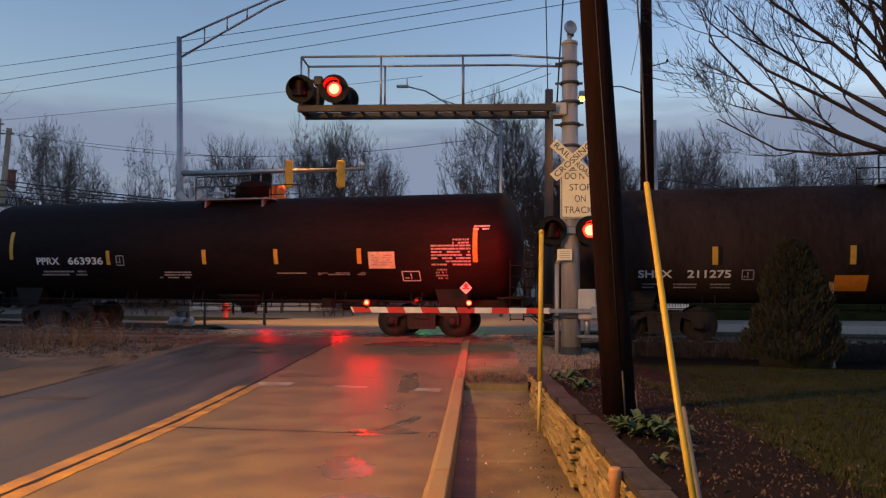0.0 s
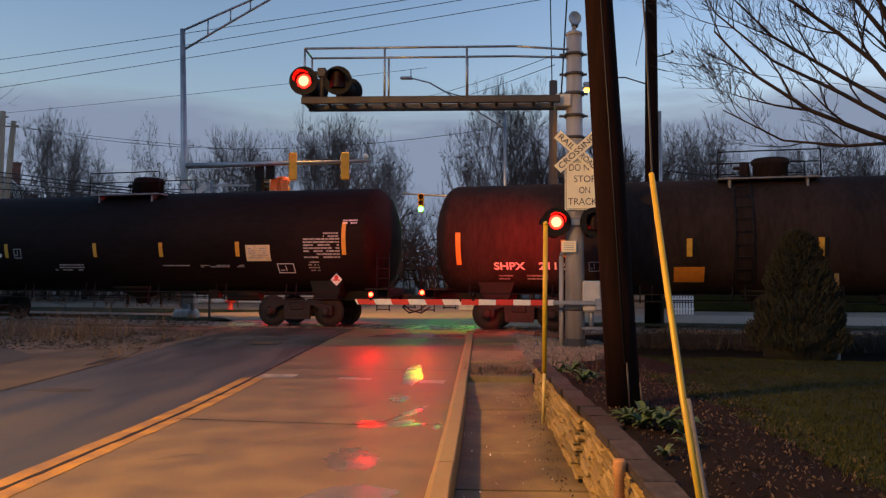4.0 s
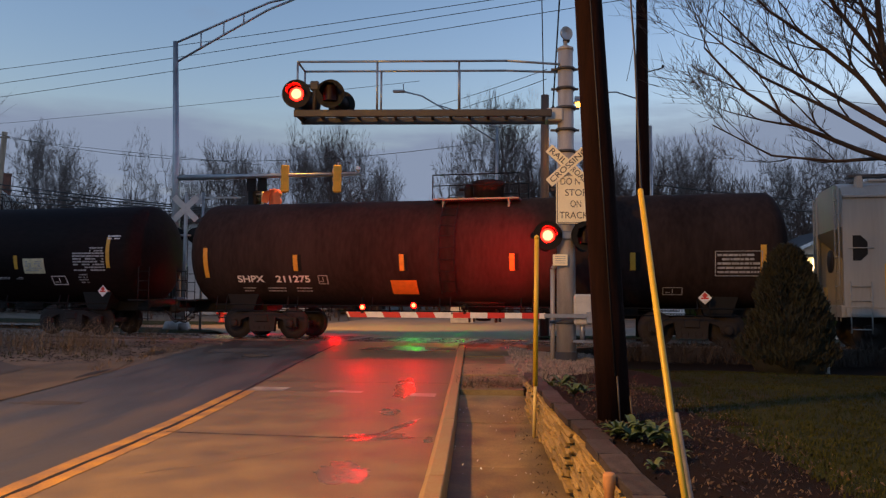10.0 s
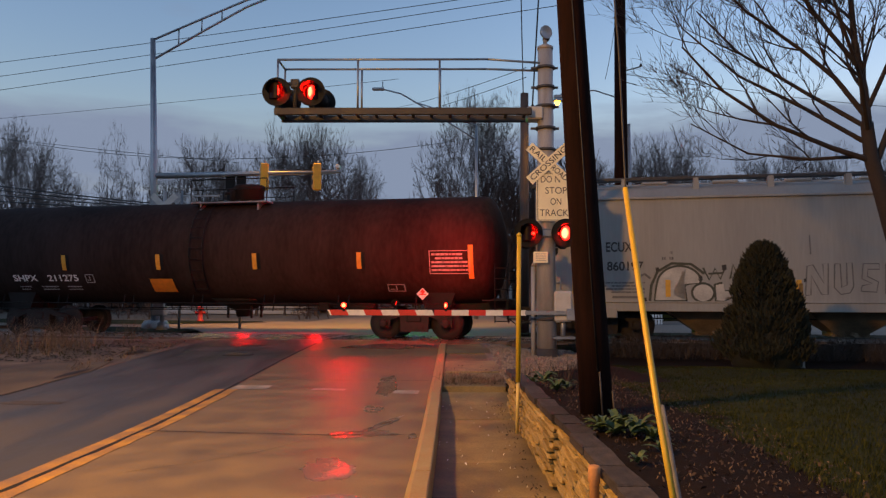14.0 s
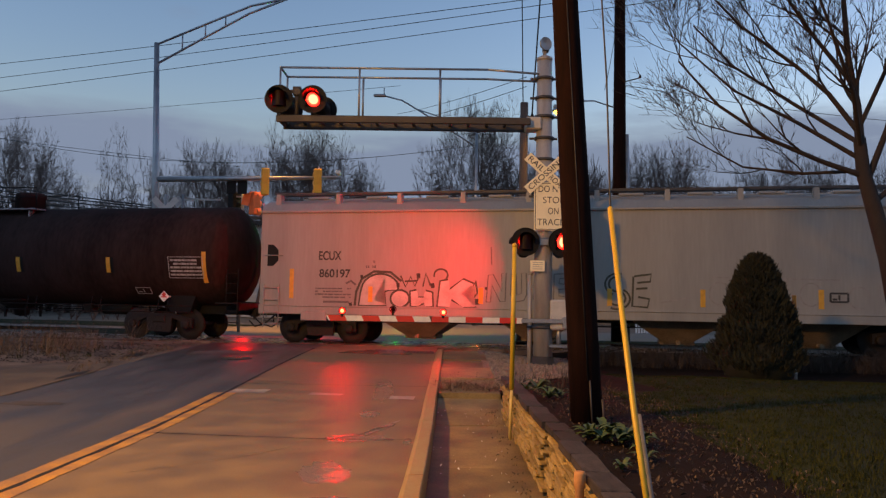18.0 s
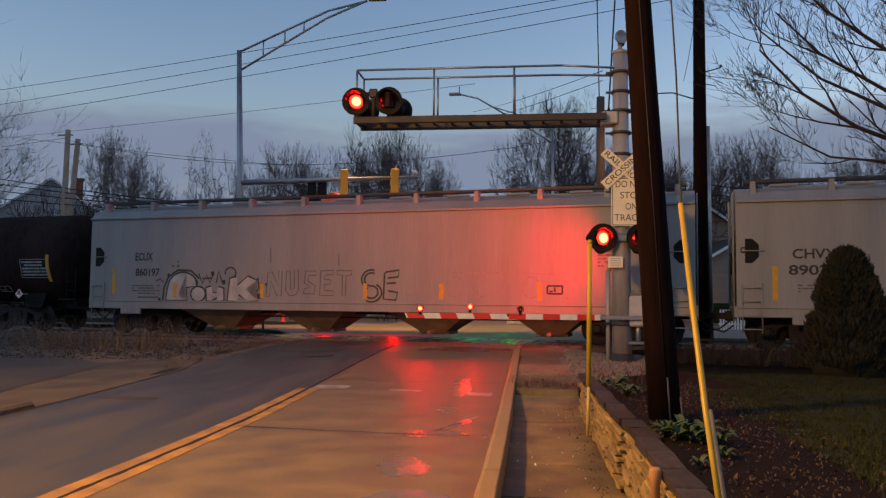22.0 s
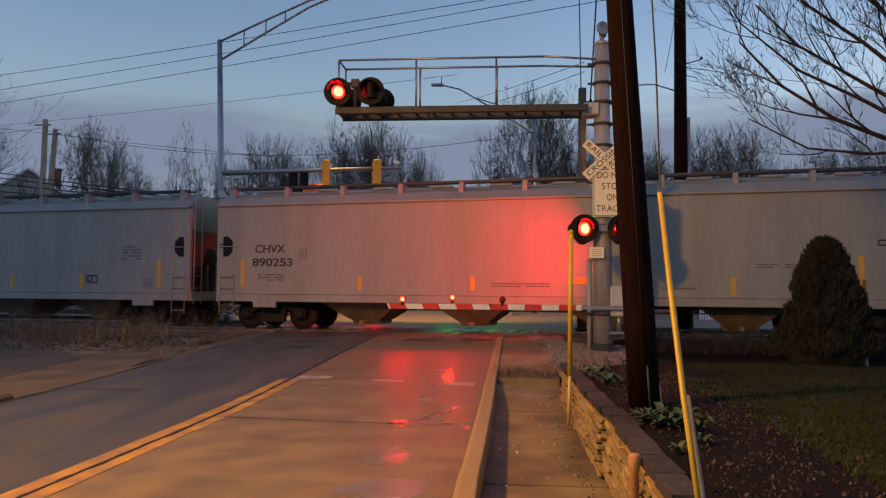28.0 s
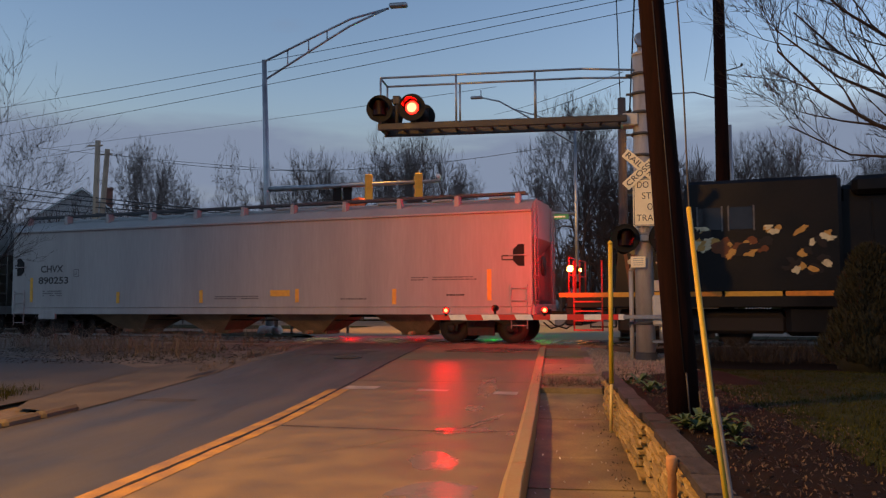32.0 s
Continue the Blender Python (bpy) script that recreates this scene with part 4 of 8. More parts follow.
def tank_car(name, label, paint, s0, length, r, zc, trucks):
    car = thing(name, label, "tank car", train_pose(s0))
    bm = BM()
    h = length / 2
    head = 0.62
    prof = [(max(0.02, r * math.sin(math.pi / 2 * i / 8)), -h + head * (1 - math.cos(math.pi / 2 * i / 8))) for i in range(9)]
    prof += [(max(0.02, r * math.sin(math.pi / 2 * i / 8)), h - head * (1 - math.cos(math.pi / 2 * i / 8))) for i in range(8, -1, -1)]
    turned(bm, prof, pose(0, 0, zc, 0, 90, 0), 56)
    part("tank", bm, paint, car)
    for way in (-1, 1):
        bm = BM()
        x0, x1 = way * (h - 2.4), way * (h + 0.15)
        box(bm, ((x0 + x1) / 2, 0, 0.98), (abs(x1 - x0), 0.75, 0.42), bev=0.02)
        box(bm, (way * (h + 0.18), 0, 1.02), (0.10, 2.5, 0.22), bev=0.02)
        for side in (-1, 1):
            prism(bm, [(way * (h - 1.9) - 0.35, 0.85), (way * (h - 1.9) + 0.35, 0.85), (way * (h - 1.9) + 0.6, 1.55), (way * (h - 1.9) - 0.6, 1.55)], side * 0.45, side * 1.0)
        part("stub_sill", bm, M_BLACKMATT, car)
        bm = BM()
        box(bm, (way * (h - 0.15), 0, 1.14), (0.75, 2.7, 0.04))
        for side in (-1, 1):
            for k in (0.0, 0.35):
                box(bm, (way * (h + 0.05), side * 1.32, 0.55 + k), (0.42, 0.04, 0.03))
            tube(bm, (way * (h + 0.22), side * 1.34, 0.5), (way * (h + 0.22), side * 1.34, 2.2), 0.016, n=6)
            tube(bm, (way * (h - 0.16), side * 1.34, 0.5), (way * (h - 0.16), side * 1.34, 2.2), 0.016, n=6)
            for k in range(4):
                tube(bm, (way * (h + 0.22), side * 1.34, 1.15 + 0.3 * k), (way * (h - 0.16), side * 1.34, 1.15 + 0.3 * k), 0.014, n=6)
        part("end_platform", bm, M_BLACKMATT, car)
        coupler(car, way * (h + 0.2), way)
        add_truck(car, way * trucks)
    for side in (-1, 1):
        bm = BM()
        x0 = -h + 1.2
        for z in (1.03, 0.84):
            tube(bm, (x0, side * 1.42, z), (-x0, side * 1.42, z), 0.018, n=6)
        k = x0
        while k <= -x0 + 0.01:
            tube(bm, (k, side * 1.42, 0.80), (k, side * 1.30, 1.28), 0.018, n=6)
            tube(bm, (k + 0.32, side * 1.42, 0.80), (k + 0.32, side * 1.30, 1.28), 0.018, n=6)
            k += 2.35
        part("side_railing", bm, M_BLACKMATT, car)
    return car


# marks stand on the tank's flank a little proud of it
def flank(x, z, zc, r, lift=0.006):
    """The pose of a mark on the near flank at height z."""
    a = math.asin(max(-1, min(1, (z - zc) / r)))
    return pose(x, -math.cos(a) * (r + lift), zc + math.sin(a) * (r + lift), 90 - math.degrees(a), 0, 0)


def flank_box(name, car, x, z0, z1, w, zc, r, mat, label=""):
    bm = BM()
    k = 5
    rows = []
    for i in range(k):
        z = z0 + (z1 - z0) * i / (k - 1)
        a = math.asin(max(-1, min(1, (z - zc) / r)))
        rows.append([bm.verts.new((x + s * w / 2, -math.cos(a) * (r + d), zc + math.sin(a) * (r + d))) for s, d in ((-1, 0.001), (-1, 0.009), (1, 0.009), (1, 0.001))])
    for p, q in zip(rows, rows[1:]):
        for i in range(3):
            bm.faces.new((p[i], p[i + 1], q[i + 1], q[i]))
    return part(name, bm, mat, car, label)


def bars(name, car, x, z, w, h, n, zc, r, mat, label="", fill=0.8, seed=1):
    """Lines of small writing, too small to read, as broken bars."""
    rnd = random.Random(seed)
    bm = BM()
    for i in range(n):
        zz = z + h / 2 - h * (i + 0.5) / n
        m = flank(x, zz, zc, r)
        px = -w / 2
        while px < w / 2 - 0.02:
            ln = rnd.uniform(0.05, 0.22) * min(1, w)
            ln = min(ln, w / 2 - px)
            if rnd.random() < fill:
                bmesh.ops.create_cube(bm, size=1.0, matrix=m @ pose(px + ln / 2, 0, 0) @ Matrix.Diagonal((ln, h / n * 0.55, 0.004, 1)))
            px += ln + 0.02
    tagged(part(name, bm, mat, car, label), kind="stuff")


def lettering(name, car, text, x, z, width, height, zc, r, mat, label="", flat=None):
    """Words on a car's side, drawn to a known width and height."""
    m = flank(x, z, zc, r) if flat is None else pose(x, flat, z, 90, 0, 0)
    ob = words(name, text, height / 0.72, mat, car, m, label, 0.021)
    xs = [q.co.x for q in ob.data.vertices]
    k = width / (max(xs) - min(xs))
    for q in ob.data.vertices:
        q.co.x *= k
    return ob


def outlined(name, car, x, z, w, h, zc, r, mat, flat=None, t=0.025, inner=True):
    """A stencilled frame with a few strokes in it."""
    m = flank(x, z, zc, r) if flat is None else pose(x, flat, z, 90, 0, 0)
    bm = BM()
    for cx, cy, sx, sy in ((0, h / 2, w, t), (0, -h / 2, w, t), (-w / 2, 0, t, h), (w / 2, 0, t, h)) + (((0, 0, t, h * 0.6), (-w * 0.25, -h * 0.2, w * 0.25, t)) if inner else ()):
        bmesh.ops.create_cube(bm, size=1.0, matrix=m @ pose(cx, cy, 0) @ Matrix.Diagonal((sx, sy, 0.004, 1)))
    part(name, bm, mat, car)


def diamond(car, x, z, size, zc, r, flat=None):
    m = flank(x, z, zc, r, 0.012) if flat is None else pose(x, flat, z, 90, 0, 0)
    bm = BM()
    bmesh.ops.create_cube(bm, size=1.0, matrix=m @ pose(0, 0, 0, 0, 0, 45) @ Matrix.Diagonal((size, size, 0.008, 1)))
    if flat is not None:
        box(bm, (x, (flat - 1.0) / 2 + 0.03, z), (0.05, -flat - 1.0, 0.05))
    p = part("placard", bm, M_WHITE, car, "white diamond hazard placard")
    bm = BM()
    bmesh.ops.create_cube(bm, size=1.0, matrix=m @ pose(0, size * 0.25, 0.005, 0, 0, 45) @ Matrix.Diagonal((size * 0.45, size * 0.45, 0.004, 1)))
    bmesh.ops.create_cube(bm, size=1.0, matrix=m @ pose(0, -size * 0.05, 0.005) @ Matrix.Diagonal((size * 0.8, size * 0.16, 0.004, 1)))
    part("placard_marking", bm, M_REDSTRIPE, p)


def tank_top(car, x, zc, r, wide, paint, railing=True):
    """The manway, its platform, hand railing and side ladder."""
    zt = zc + r
    bm = BM()
    turned(bm, [(0.02, 0), (0.46, 0), (0.46, 0.42), (0.50, 0.44), (0.50, 0.56), (0.44, 0.60), (0.02, 0.62)], pose(x + 0.2, 0, zt - 0.05), 24)
    part("manway", bm, paint, car)
    bm = BM()
    turned(bm, [(0.02, 0), (0.14, 0), (0.14, 0.5), (0.10, 0.55), (0.02, 0.56)], pose(x - 0.45, 0.2, zt - 0.04), 12)
    tube(bm, (x - 0.45, 0.2, zt + 0.35), (x - 0.75, 0.2, zt + 0.35), 0.05)
    part("valve", bm, paint, car)
    for side in (-1, 1):
        bm = BM()
        box(bm, (x, side * 0.82, zt - 0.10), (wide, 0.5, 0.05), bev=0.008)
        for k in range(7):
            box(bm, (x - wide / 2 + wide * (k + 0.5) / 7, side * 0.82, zt - 0.070), (0.03, 0.5, 0.02))
        for k in (-1, 1):
            box(bm, (x + k * wide * 0.38, side * 0.80, zt - 0.26), (0.06, 0.4, 0.3))
        part("walkway", bm, M_WALKWAY, car)
        if railing:
            bm = BM()
            for k in (-1, 1):
                tube(bm, (x + k * wide / 2, side * 1.05, zt - 0.1), (x + k * wide / 2, side * 1.05, zt + 0.62), 0.02, n=6)
            tube(bm, (x - wide / 2, side * 1.05, zt + 0.62), (x + wide / 2, side * 1.05, zt + 0.62), 0.02, n=6)
            tube(bm, (x - wide / 2, side * 1.05, zt + 0.30), (x + wide / 2, side * 1.05, zt + 0.30), 0.016, n=6)
            part("platform_railing", bm, M_BLACKMATT, car)


def tank_ladder(car, x, zc, r):
    bm = BM()
    for k in (-0.22, 0.22):
        pts = []
        for i in range(10):
            a = math.radians(72 - i * 13)
            pts.append((x + k, -math.cos(a) * (r + 0.13), zc + math.sin(a) * (r + 0.13)))
        pipe(bm, pts, 0.018)
    for i in range(11):
        a = math.radians(68 - i * 11)
        tube(bm, (x - 0.22, -math.cos(a) * (r + 0.13), zc + math.sin(a) * (r + 0.13)), (x + 0.22, -math.cos(a) * (r + 0.13), zc + math.sin(a) * (r + 0.13)), 0.014, n=6)
    part("ladder", bm, M_BLACKMATT, car)


def tank_belly(car, x, zc, r):
    bm = BM()
    turned(bm, [(0.10, -0.42), (0.22, -0.40), (0.26, -0.22), (0.75, 0.02), (1.05, 0.16)], pose(x, 0, zc - r), 20)
    part("outlet_sump", bm, M_BLACKMATT, car)
    for k in (-0.35, 0.45):
        for y in (-0.35, 0.35):
            bm = BM(); box(bm, (x + k, y, zc - r - 0.18), (0.06, 0.06, 0.55)); part("outlet_guard", bm, M_BLACKMATT, car)
    bm = BM()
    tube(bm, (x + 3.4, -0.25, zc - r - 0.10), (x + 4.5, -0.25, zc - r - 0.10), 0.2, n=14)
    box(bm, (x + 2.9, -0.3, zc - r - 0.08), (0.35, 0.35, 0.3), bev=0.03)
    tube(bm, (x + 0.4, -0.3, zc - r - 0.06), (x + 5.6, -0.3, zc - r - 0.06), 0.018, n=6)
    part("brake_cylinder", bm, M_BLACKMATT, car)


ZT, RT = 2.66, 1.62
A0, B0, C0, D0 = -8.12, 11.35, 31.2, 52.05
tank_a = tank_car("tank_car", "glossy black tank car with white lettering and yellow strips", M_BLACKPAINT, A0, 18.35, RT, ZT, 6.35)
tank_top(tank_a, 0.2, ZT, RT, 2.6, M_BLACKPAINT)
tank_belly(tank_a, 0.25, ZT, RT)
for x, z0, z1 in ((-7.5, 2.30, 3.20), (-3.85, 2.12, 2.56), (-0.45, 2.12, 2.56), (1.95, 2.12, 2.56), (4.60, 2.12, 2.56), (8.06, 2.15, 3.12)):
    flank_box("reflective_strip", tank_a, x, z0, z1, 0.13, ZT, RT, M_YELLOWTAPE)
lettering("lettering", tank_a, "PPRX", -6.12, 2.23, 0.86, 0.23, ZT, RT, M_WHITE, "white reporting mark")
lettering("lettering", tank_a, "663936", -4.70, 2.23, 1.30, 0.23, ZT, RT, M_WHITE, "white car number")
bars("small_print", tank_a, -5.6, 1.86, 1.7, 0.20, 2, ZT, RT, M_GREYLET, "rows of small grey lettering", 0.8, 1)
outlined("stencil", tank_a, -3.42, 2.25, 0.26, 0.30, ZT, RT, M_GREYLET)
bars("small_print", tank_a, -1.55, 1.80, 1.15, 0.24, 3, ZT, RT, M_GREYLET, "rows of small grey lettering", 0.9, 2)
bars("small_print", tank_a, 2.4, 1.85, 0.95, 0.06, 1, ZT, RT, M_GREYLET, "", 0.95, 3)
bars("small_print", tank_a, 4.0, 1.83, 1.5, 0.09, 2, ZT, RT, M_GREYLET, "", 0.8, 4)
flank_box("notice_panel", tank_a, 5.28, 1.98, 2.46, 0.80, ZT, RT, M_CREAM, "cream notice panel")
bars("notice_print", tank_a, 5.28, 2.22, 0.62, 0.34, 5, ZT, RT + 0.010, M_GREYLET, "", 0.8, 5)
outlined("stencil", tank_a, 6.13, 1.76, 0.52, 0.32, ZT, RT, M_WHITE)
bars("data_block", tank_a, 7.35, 2.35, 1.15, 0.62, 7, ZT, RT, M_GREYLET, "block of white stencilled data", 0.85, 6)
bars("data_block", tank_a, 7.66, 2.74, 0.5, 0.18, 2, ZT, RT, M_GREYLET, "", 0.85, 7)
bars("small_print", tank_a, 7.05, 1.82, 0.35, 0.32, 4, ZT, RT, M_GREYLET, "", 0.85, 8)
bars("small_print", tank_a, 8.25, 3.12, 0.45, 0.16, 2, ZT, RT, M_WHITE, "", 0.9, 9)
diamond(tank_a, 7.75, 1.42, 0.26, ZT, RT, -1.36)

tank_b = tank_car("tank_car", "dusty faded black tank car with white lettering and yellow strips", M_BLACKPAINT2, B0, 17.75, RT, ZT - 0.03, 6.3)
ZB = ZT - 0.03
tank_top(tank_b, 0.35, ZB, RT, 2.55, M_BLACKPAINT2)
tank_belly(tank_b, 0.4, ZB, RT)
tank_ladder(tank_b, -0.35, ZB, RT)
for x, z0, z1 in ((-7.96, 1.85, 2.75), (-5.0, 2.05, 2.52), (-1.7, 2.05, 2.52), (1.5, 2.05, 2.52), (4.77, 2.05, 2.52), (8.06, 1.76, 2.70)):
    flank_box("reflective_strip", tank_b, x, z0, z1, 0.14, ZB, RT, M_YELLOWTAPE)
    if -6 < x < 6:
        flank_box("bracket", tank_b, x + 0.14, z0, z1, 0.10, ZB, RT, M_BLACKMATT)
lettering("lettering", tank_b, "SHPX", -6.53, 1.80, 0.88, 0.23, ZB, RT, M_WHITE, "white reporting mark")
lettering("lettering", tank_b, "211275", -5.14, 1.80, 1.10, 0.23, ZB, RT, M_WHITE, "white car number")
outlined("stencil", tank_b, -4.18, 1.79, 0.28, 0.28, ZB, RT, M_GREYLET)
for x, w in ((-6.65, 0.42), (-5.75, 0.6), (-4.85, 0.5)):
    bars("small_print", tank_b, x, 1.50, w, 0.17, 2, ZB, RT, M_GREYLET, "", 0.9, int(-x * 10))
flank_box("notice_panel", tank_b, -1.70, 1.38, 1.78, 0.78, ZB, RT, M_ORANGE, "orange notice panel")
bars("data_block", tank_b, 7.45, 2.22, 1.05, 0.55, 5, ZB, RT, M_GREYLET, "block of grey stencilled data", 0.85, 16)
outlined("data_frame", tank_b, 7.45, 2.22, 1.15, 0.66, ZB, RT, M_GREYLET, None, 0.02, False)
outlined("stencil", tank_b, 5.8, 1.50, 0.5, 0.26, ZB, RT, M_GREYLET)
diamond(tank_b, 6.62, 1.32, 0.25, ZB, RT, -1.36)


def hopper(name, label, paint, s0, length, bays):
    car = thing(name, label, "hopper car", train_pose(s0))
    h = length / 2
    hb = h - 0.02
    # side and roof shell
    sec = [(-1.56, 1.02), (-1.60, 1.10), (-1.60, 3.86), (-1.67, 3.88), (-1.67, 3.93), (-1.58, 3.96), (-1.46, 4.14), (-0.9, 4.32), (0.9, 4.32), (1.46, 4.14), (1.58, 3.96), (1.67, 3.93), (1.67, 3.88), (1.60, 3.86), (1.60, 1.10), (1.56, 1.02)]
    bm = BM()
    xs = frange(-hb, hb, 1.0)
    rings = [[bm.verts.new((x, y + (0.008 * noise.noise((x * 0.6, z, 0)) if abs(y) > 1.5 else 0), z)) for y, z in sec] for x in xs]
    k = len(sec)
    for p, q in zip(rings, rings[1:]):
        for i in range(k - 1):
            f = bm.faces.new((p[i], p[i + 1], q[i + 1], q[i]))
            f.smooth = 5 <= i <= 9
    part("body", bm, paint, car)
    for way in (-1, 1):
        # end: upper wall, sloping sheet below, corner posts, ladder, black plates for the shaded side openings
        bm = BM()
        x = way * hb
        top = [(-1.60, 3.86), (-1.58, 3.96), (-1.46, 4.14), (-0.9, 4.32), (0.9, 4.32), (1.46, 4.14), (1.58, 3.96), (1.60, 3.86)]
        lo = bm.faces.new([bm.verts.new((x, y, z)) for y, z in top + [(1.60, 3.15), (-1.60, 3.15)]])
        a = [bm.verts.new(p) for p in ((x, -1.58, 3.15), (x, 1.58, 3.15), (x - way * 2.3, 1.58, 1.05), (x - way * 2.3, -1.58, 1.05))]
        bm.faces.new(a)
        part("end_sheet", bm, paint, car)
        bm = BM()
        box(bm, (x, 0, 1.0), (0.12, 3.1, 0.30), bev=0.01)
        for side in (-1, 1):
            box(bm, (x - way * 0.06, side * 1.52, 2.1), (0.10, 0.14, 2.2), bev=0.008)
            box(bm, (x - way * 1.0, side * 0.9, 1.6), (0.10, 0.10, 1.3))
        part("end_frame", bm, paint, car)
        for side in (-1, 1):
            bm = BM()
            for q in (0.16, 0.58):
                tube(bm, (x + way * 0.05, side * (1.58 - q), 0.75), (x + way * 0.05, side * (1.58 - q), 4.2), 0.02, n=6)
            for i in range(9):
                tube(bm, (x + way * 0.05, side * 1.42, 0.9 + i * 0.37), (x + way * 0.05, side * 1.0, 0.9 + i * 0.37), 0.016, n=6)
            part("end_ladder", bm, paint, car)
        bm = BM()
        turned(bm, [(0.02, 0), (0.30, 0), (0.30, 0.05), (0.02, 0.05)], pose(x + way * 0.10, -0.6, 2.3, 0, 90, 0), 20)
        part("hand_brake_wheel", bm, M_RUST, car)
        # opening isn't cut: a proud black plate stands in for its shade
        bm = BM()
        r = 0.34
        pts = [(way * (hb - 0.22), 2.28), (way * (hb - 0.22), 2.92), (way * (hb - 0.40), 2.92), (way * (hb - 0.56), 2.76), (way * (hb - 0.56), 2.44), (way * (hb - 0.40), 2.28)]
        prism(bm, pts, -1.612, -1.602)
        part("side_opening", bm, M_BLACKMATT, car, "black plate standing in for a shaded opening")
        bm = BM()
        tube(bm, (way * (hb - 0.7), -1.63, 2.60), (way * (hb - 0.12), -1.63, 2.60), 0.015, n=6)
        part("grab_iron", bm, paint, car)
        bm = BM()
        for i in range(4):
            tube(bm, (way * (hb - 0.62), -1.64, 0.55 + i * 0.36), (way * (hb - 0.14), -1.64, 0.55 + i * 0.36), 0.016, n=6)
        for q in (0.62, 0.14):
            tube(bm, (way * (hb - q), -1.64, 0.45), (way * (hb - q), -1.64, 1.75), 0.018, n=6)
        part("corner_step", bm, paint, car)
        coupler(car, way * (h + 0.02), way)
        add_truck(car, way * (h - 1.75))
    for side in (-1, 1):
        bm = BM()
        box(bm, (0, side * 1.57, 0.98), (length - 0.1, 0.14, 0.24), bev=0.015)
        box(bm, (0, side * 1.63, 1.115), (length - 0.1, 0.06, 0.03))
        for way in (-1, 1):
            box(bm, (way * (h - 1.75), side * 1.60, 0.82), (0.8, 0.10, 0.28), bev=0.02)
        part("side_sill", bm, paint, car)
        bm = BM()
        box(bm, (0, side * 1.10, 4.46), (length - 0.5, 0.36, 0.03))
        for q in (-0.17, 0.17):
            box(bm, (0, side * 1.10 + q, 4.49), (length - 0.5, 0.02, 0.05))
        part("roof_walk", bm, M_DARKSTEEL, car)
        n = 11
        for i in range(n):
            bm = BM()
            x = -hb + 0.45 + (2 * hb - 0.9) * i / (n - 1)
            prism(bm, [(x - 0.08, 4.10), (x + 0.08, 4.10), (x + 0.06, 4.45), (x - 0.06, 4.45)], side * 1.46, side * 1.20)
            part("roof_walk_bracket", bm, paint, car)
    bm = BM()
    box(bm, (0, 0, 4.40), (length - 1.6, 0.62, 0.12), bev=0.03)
    for i in range(10):
        box(bm, (-hb + 1.3 + i * (2 * hb - 2.6) / 9, 0, 4.48), (0.7, 0.7, 0.08), bev=0.02)
    part("roof_hatch", bm, paint, car)
    for c, w in bays:
        bm = BM()
        a = [bm.verts.new((c + sx * w / 2, sy * 1.35, 0.98)) for sx, sy in ((-1, -1), (1, -1), (1, 1), (-1, 1))]
        b = [bm.verts.new((c + sx * 0.34, sy * 0.55, 0.22)) for sx, sy in ((-1, -1), (1, -1), (1, 1), (-1, 1))]
        for i in range(4):
            bm.faces.new((a[i], a[(i + 1) % 4], b[(i + 1) % 4], b[i]))
        bm.faces.new(b)
        box(bm, (c, 0, 0.24), (0.95, 1.0, 0.12), bev=0.02)
        tube(bm, (c, -1.0, 0.26), (c, 1.0, 0.26), 0.06, n=8)
        part("discharge_bay", bm, M_BAY, car, "dusty tan discharge bay")
    bm = BM()
    box(bm, (0, 0, 0.88), (length - 0.4, 0.34, 0.26))
    tube(bm, (-h + 2, -0.9, 0.66), (h - 2, -0.9, 0.66), 0.02, n=6)
    part("centre_sill", bm, M_RUST, car)
    return car


BAYS = [(-5.2, 2.9), (-1.7, 2.7), (2.2, 2.9), (5.85, 2.6)]
hop_c = hopper("hopper_car", "pale grey covered hopper car with graffiti along its side", M_HOPPER, C0, 19.85, BAYS)
hop_d = hopper("hopper_car", "pale grey covered hopper car with black lettering", M_HOPPER, D0, 19.9, BAYS)
hop_0 = hopper("hopper_car", "white covered hopper car", M_WHITECAR, -27.9, 19.6, BAYS)
FY = -1.607


def flat_strip(car, x, z0, z1, w=0.13, mat=None, name="reflective_strip", label=""):
    bm = BM()
    box(bm, (x, FY - 0.002, (z0 + z1) / 2), (w, 0.008, z1 - z0))
    part(name, bm, mat or M_YELLOWTAPE, car, label)


def flat_bars(car, x, z, w, h, n, mat, seed, fill=0.85, name="small_print"):
    rnd = random.Random(seed)
    bm = BM()
    for i in range(n):
        zz = z + h / 2 - h * (i + 0.5) / n
        px = -w / 2
        while px < w / 2 - 0.02:
            ln = min(rnd.uniform(0.05, 0.22) * min(1, w), w / 2 - px)
            if rnd.random() < fill:
                box(bm, (x + px + ln / 2, FY - 0.001, zz), (ln, 0.004, h / n * 0.5))
            px += ln + 0.02
    tagged(part(name, bm, mat, car), kind="stuff")


# the hopper with graffiti
for x, z0, z1 in ((-8.9, 1.33, 2.20), (-6.45, 1.25, 1.70), (-3.2, 1.25, 1.70), (0.35, 1.25, 1.72), (2.78, 1.25, 1.72), (5.70, 1.25, 1.75), (8.76, 1.30, 2.20)):
    flat_strip(hop_c, x, z0, z1)
lettering("lettering", hop_c, "ECUX", -7.72, 2.58, 0.70, 0.26, 0, 0, M_BLACKLET, "black reporting mark", FY)
lettering("lettering", hop_c, "860197", -7.56, 2.06, 0.96, 0.24, 0, 0, M_BLACKLET, "black car number", FY)
flat_bars(hop_c, -7.6, 1.50, 1.1, 0.34, 4, M_GREYDK, 31)
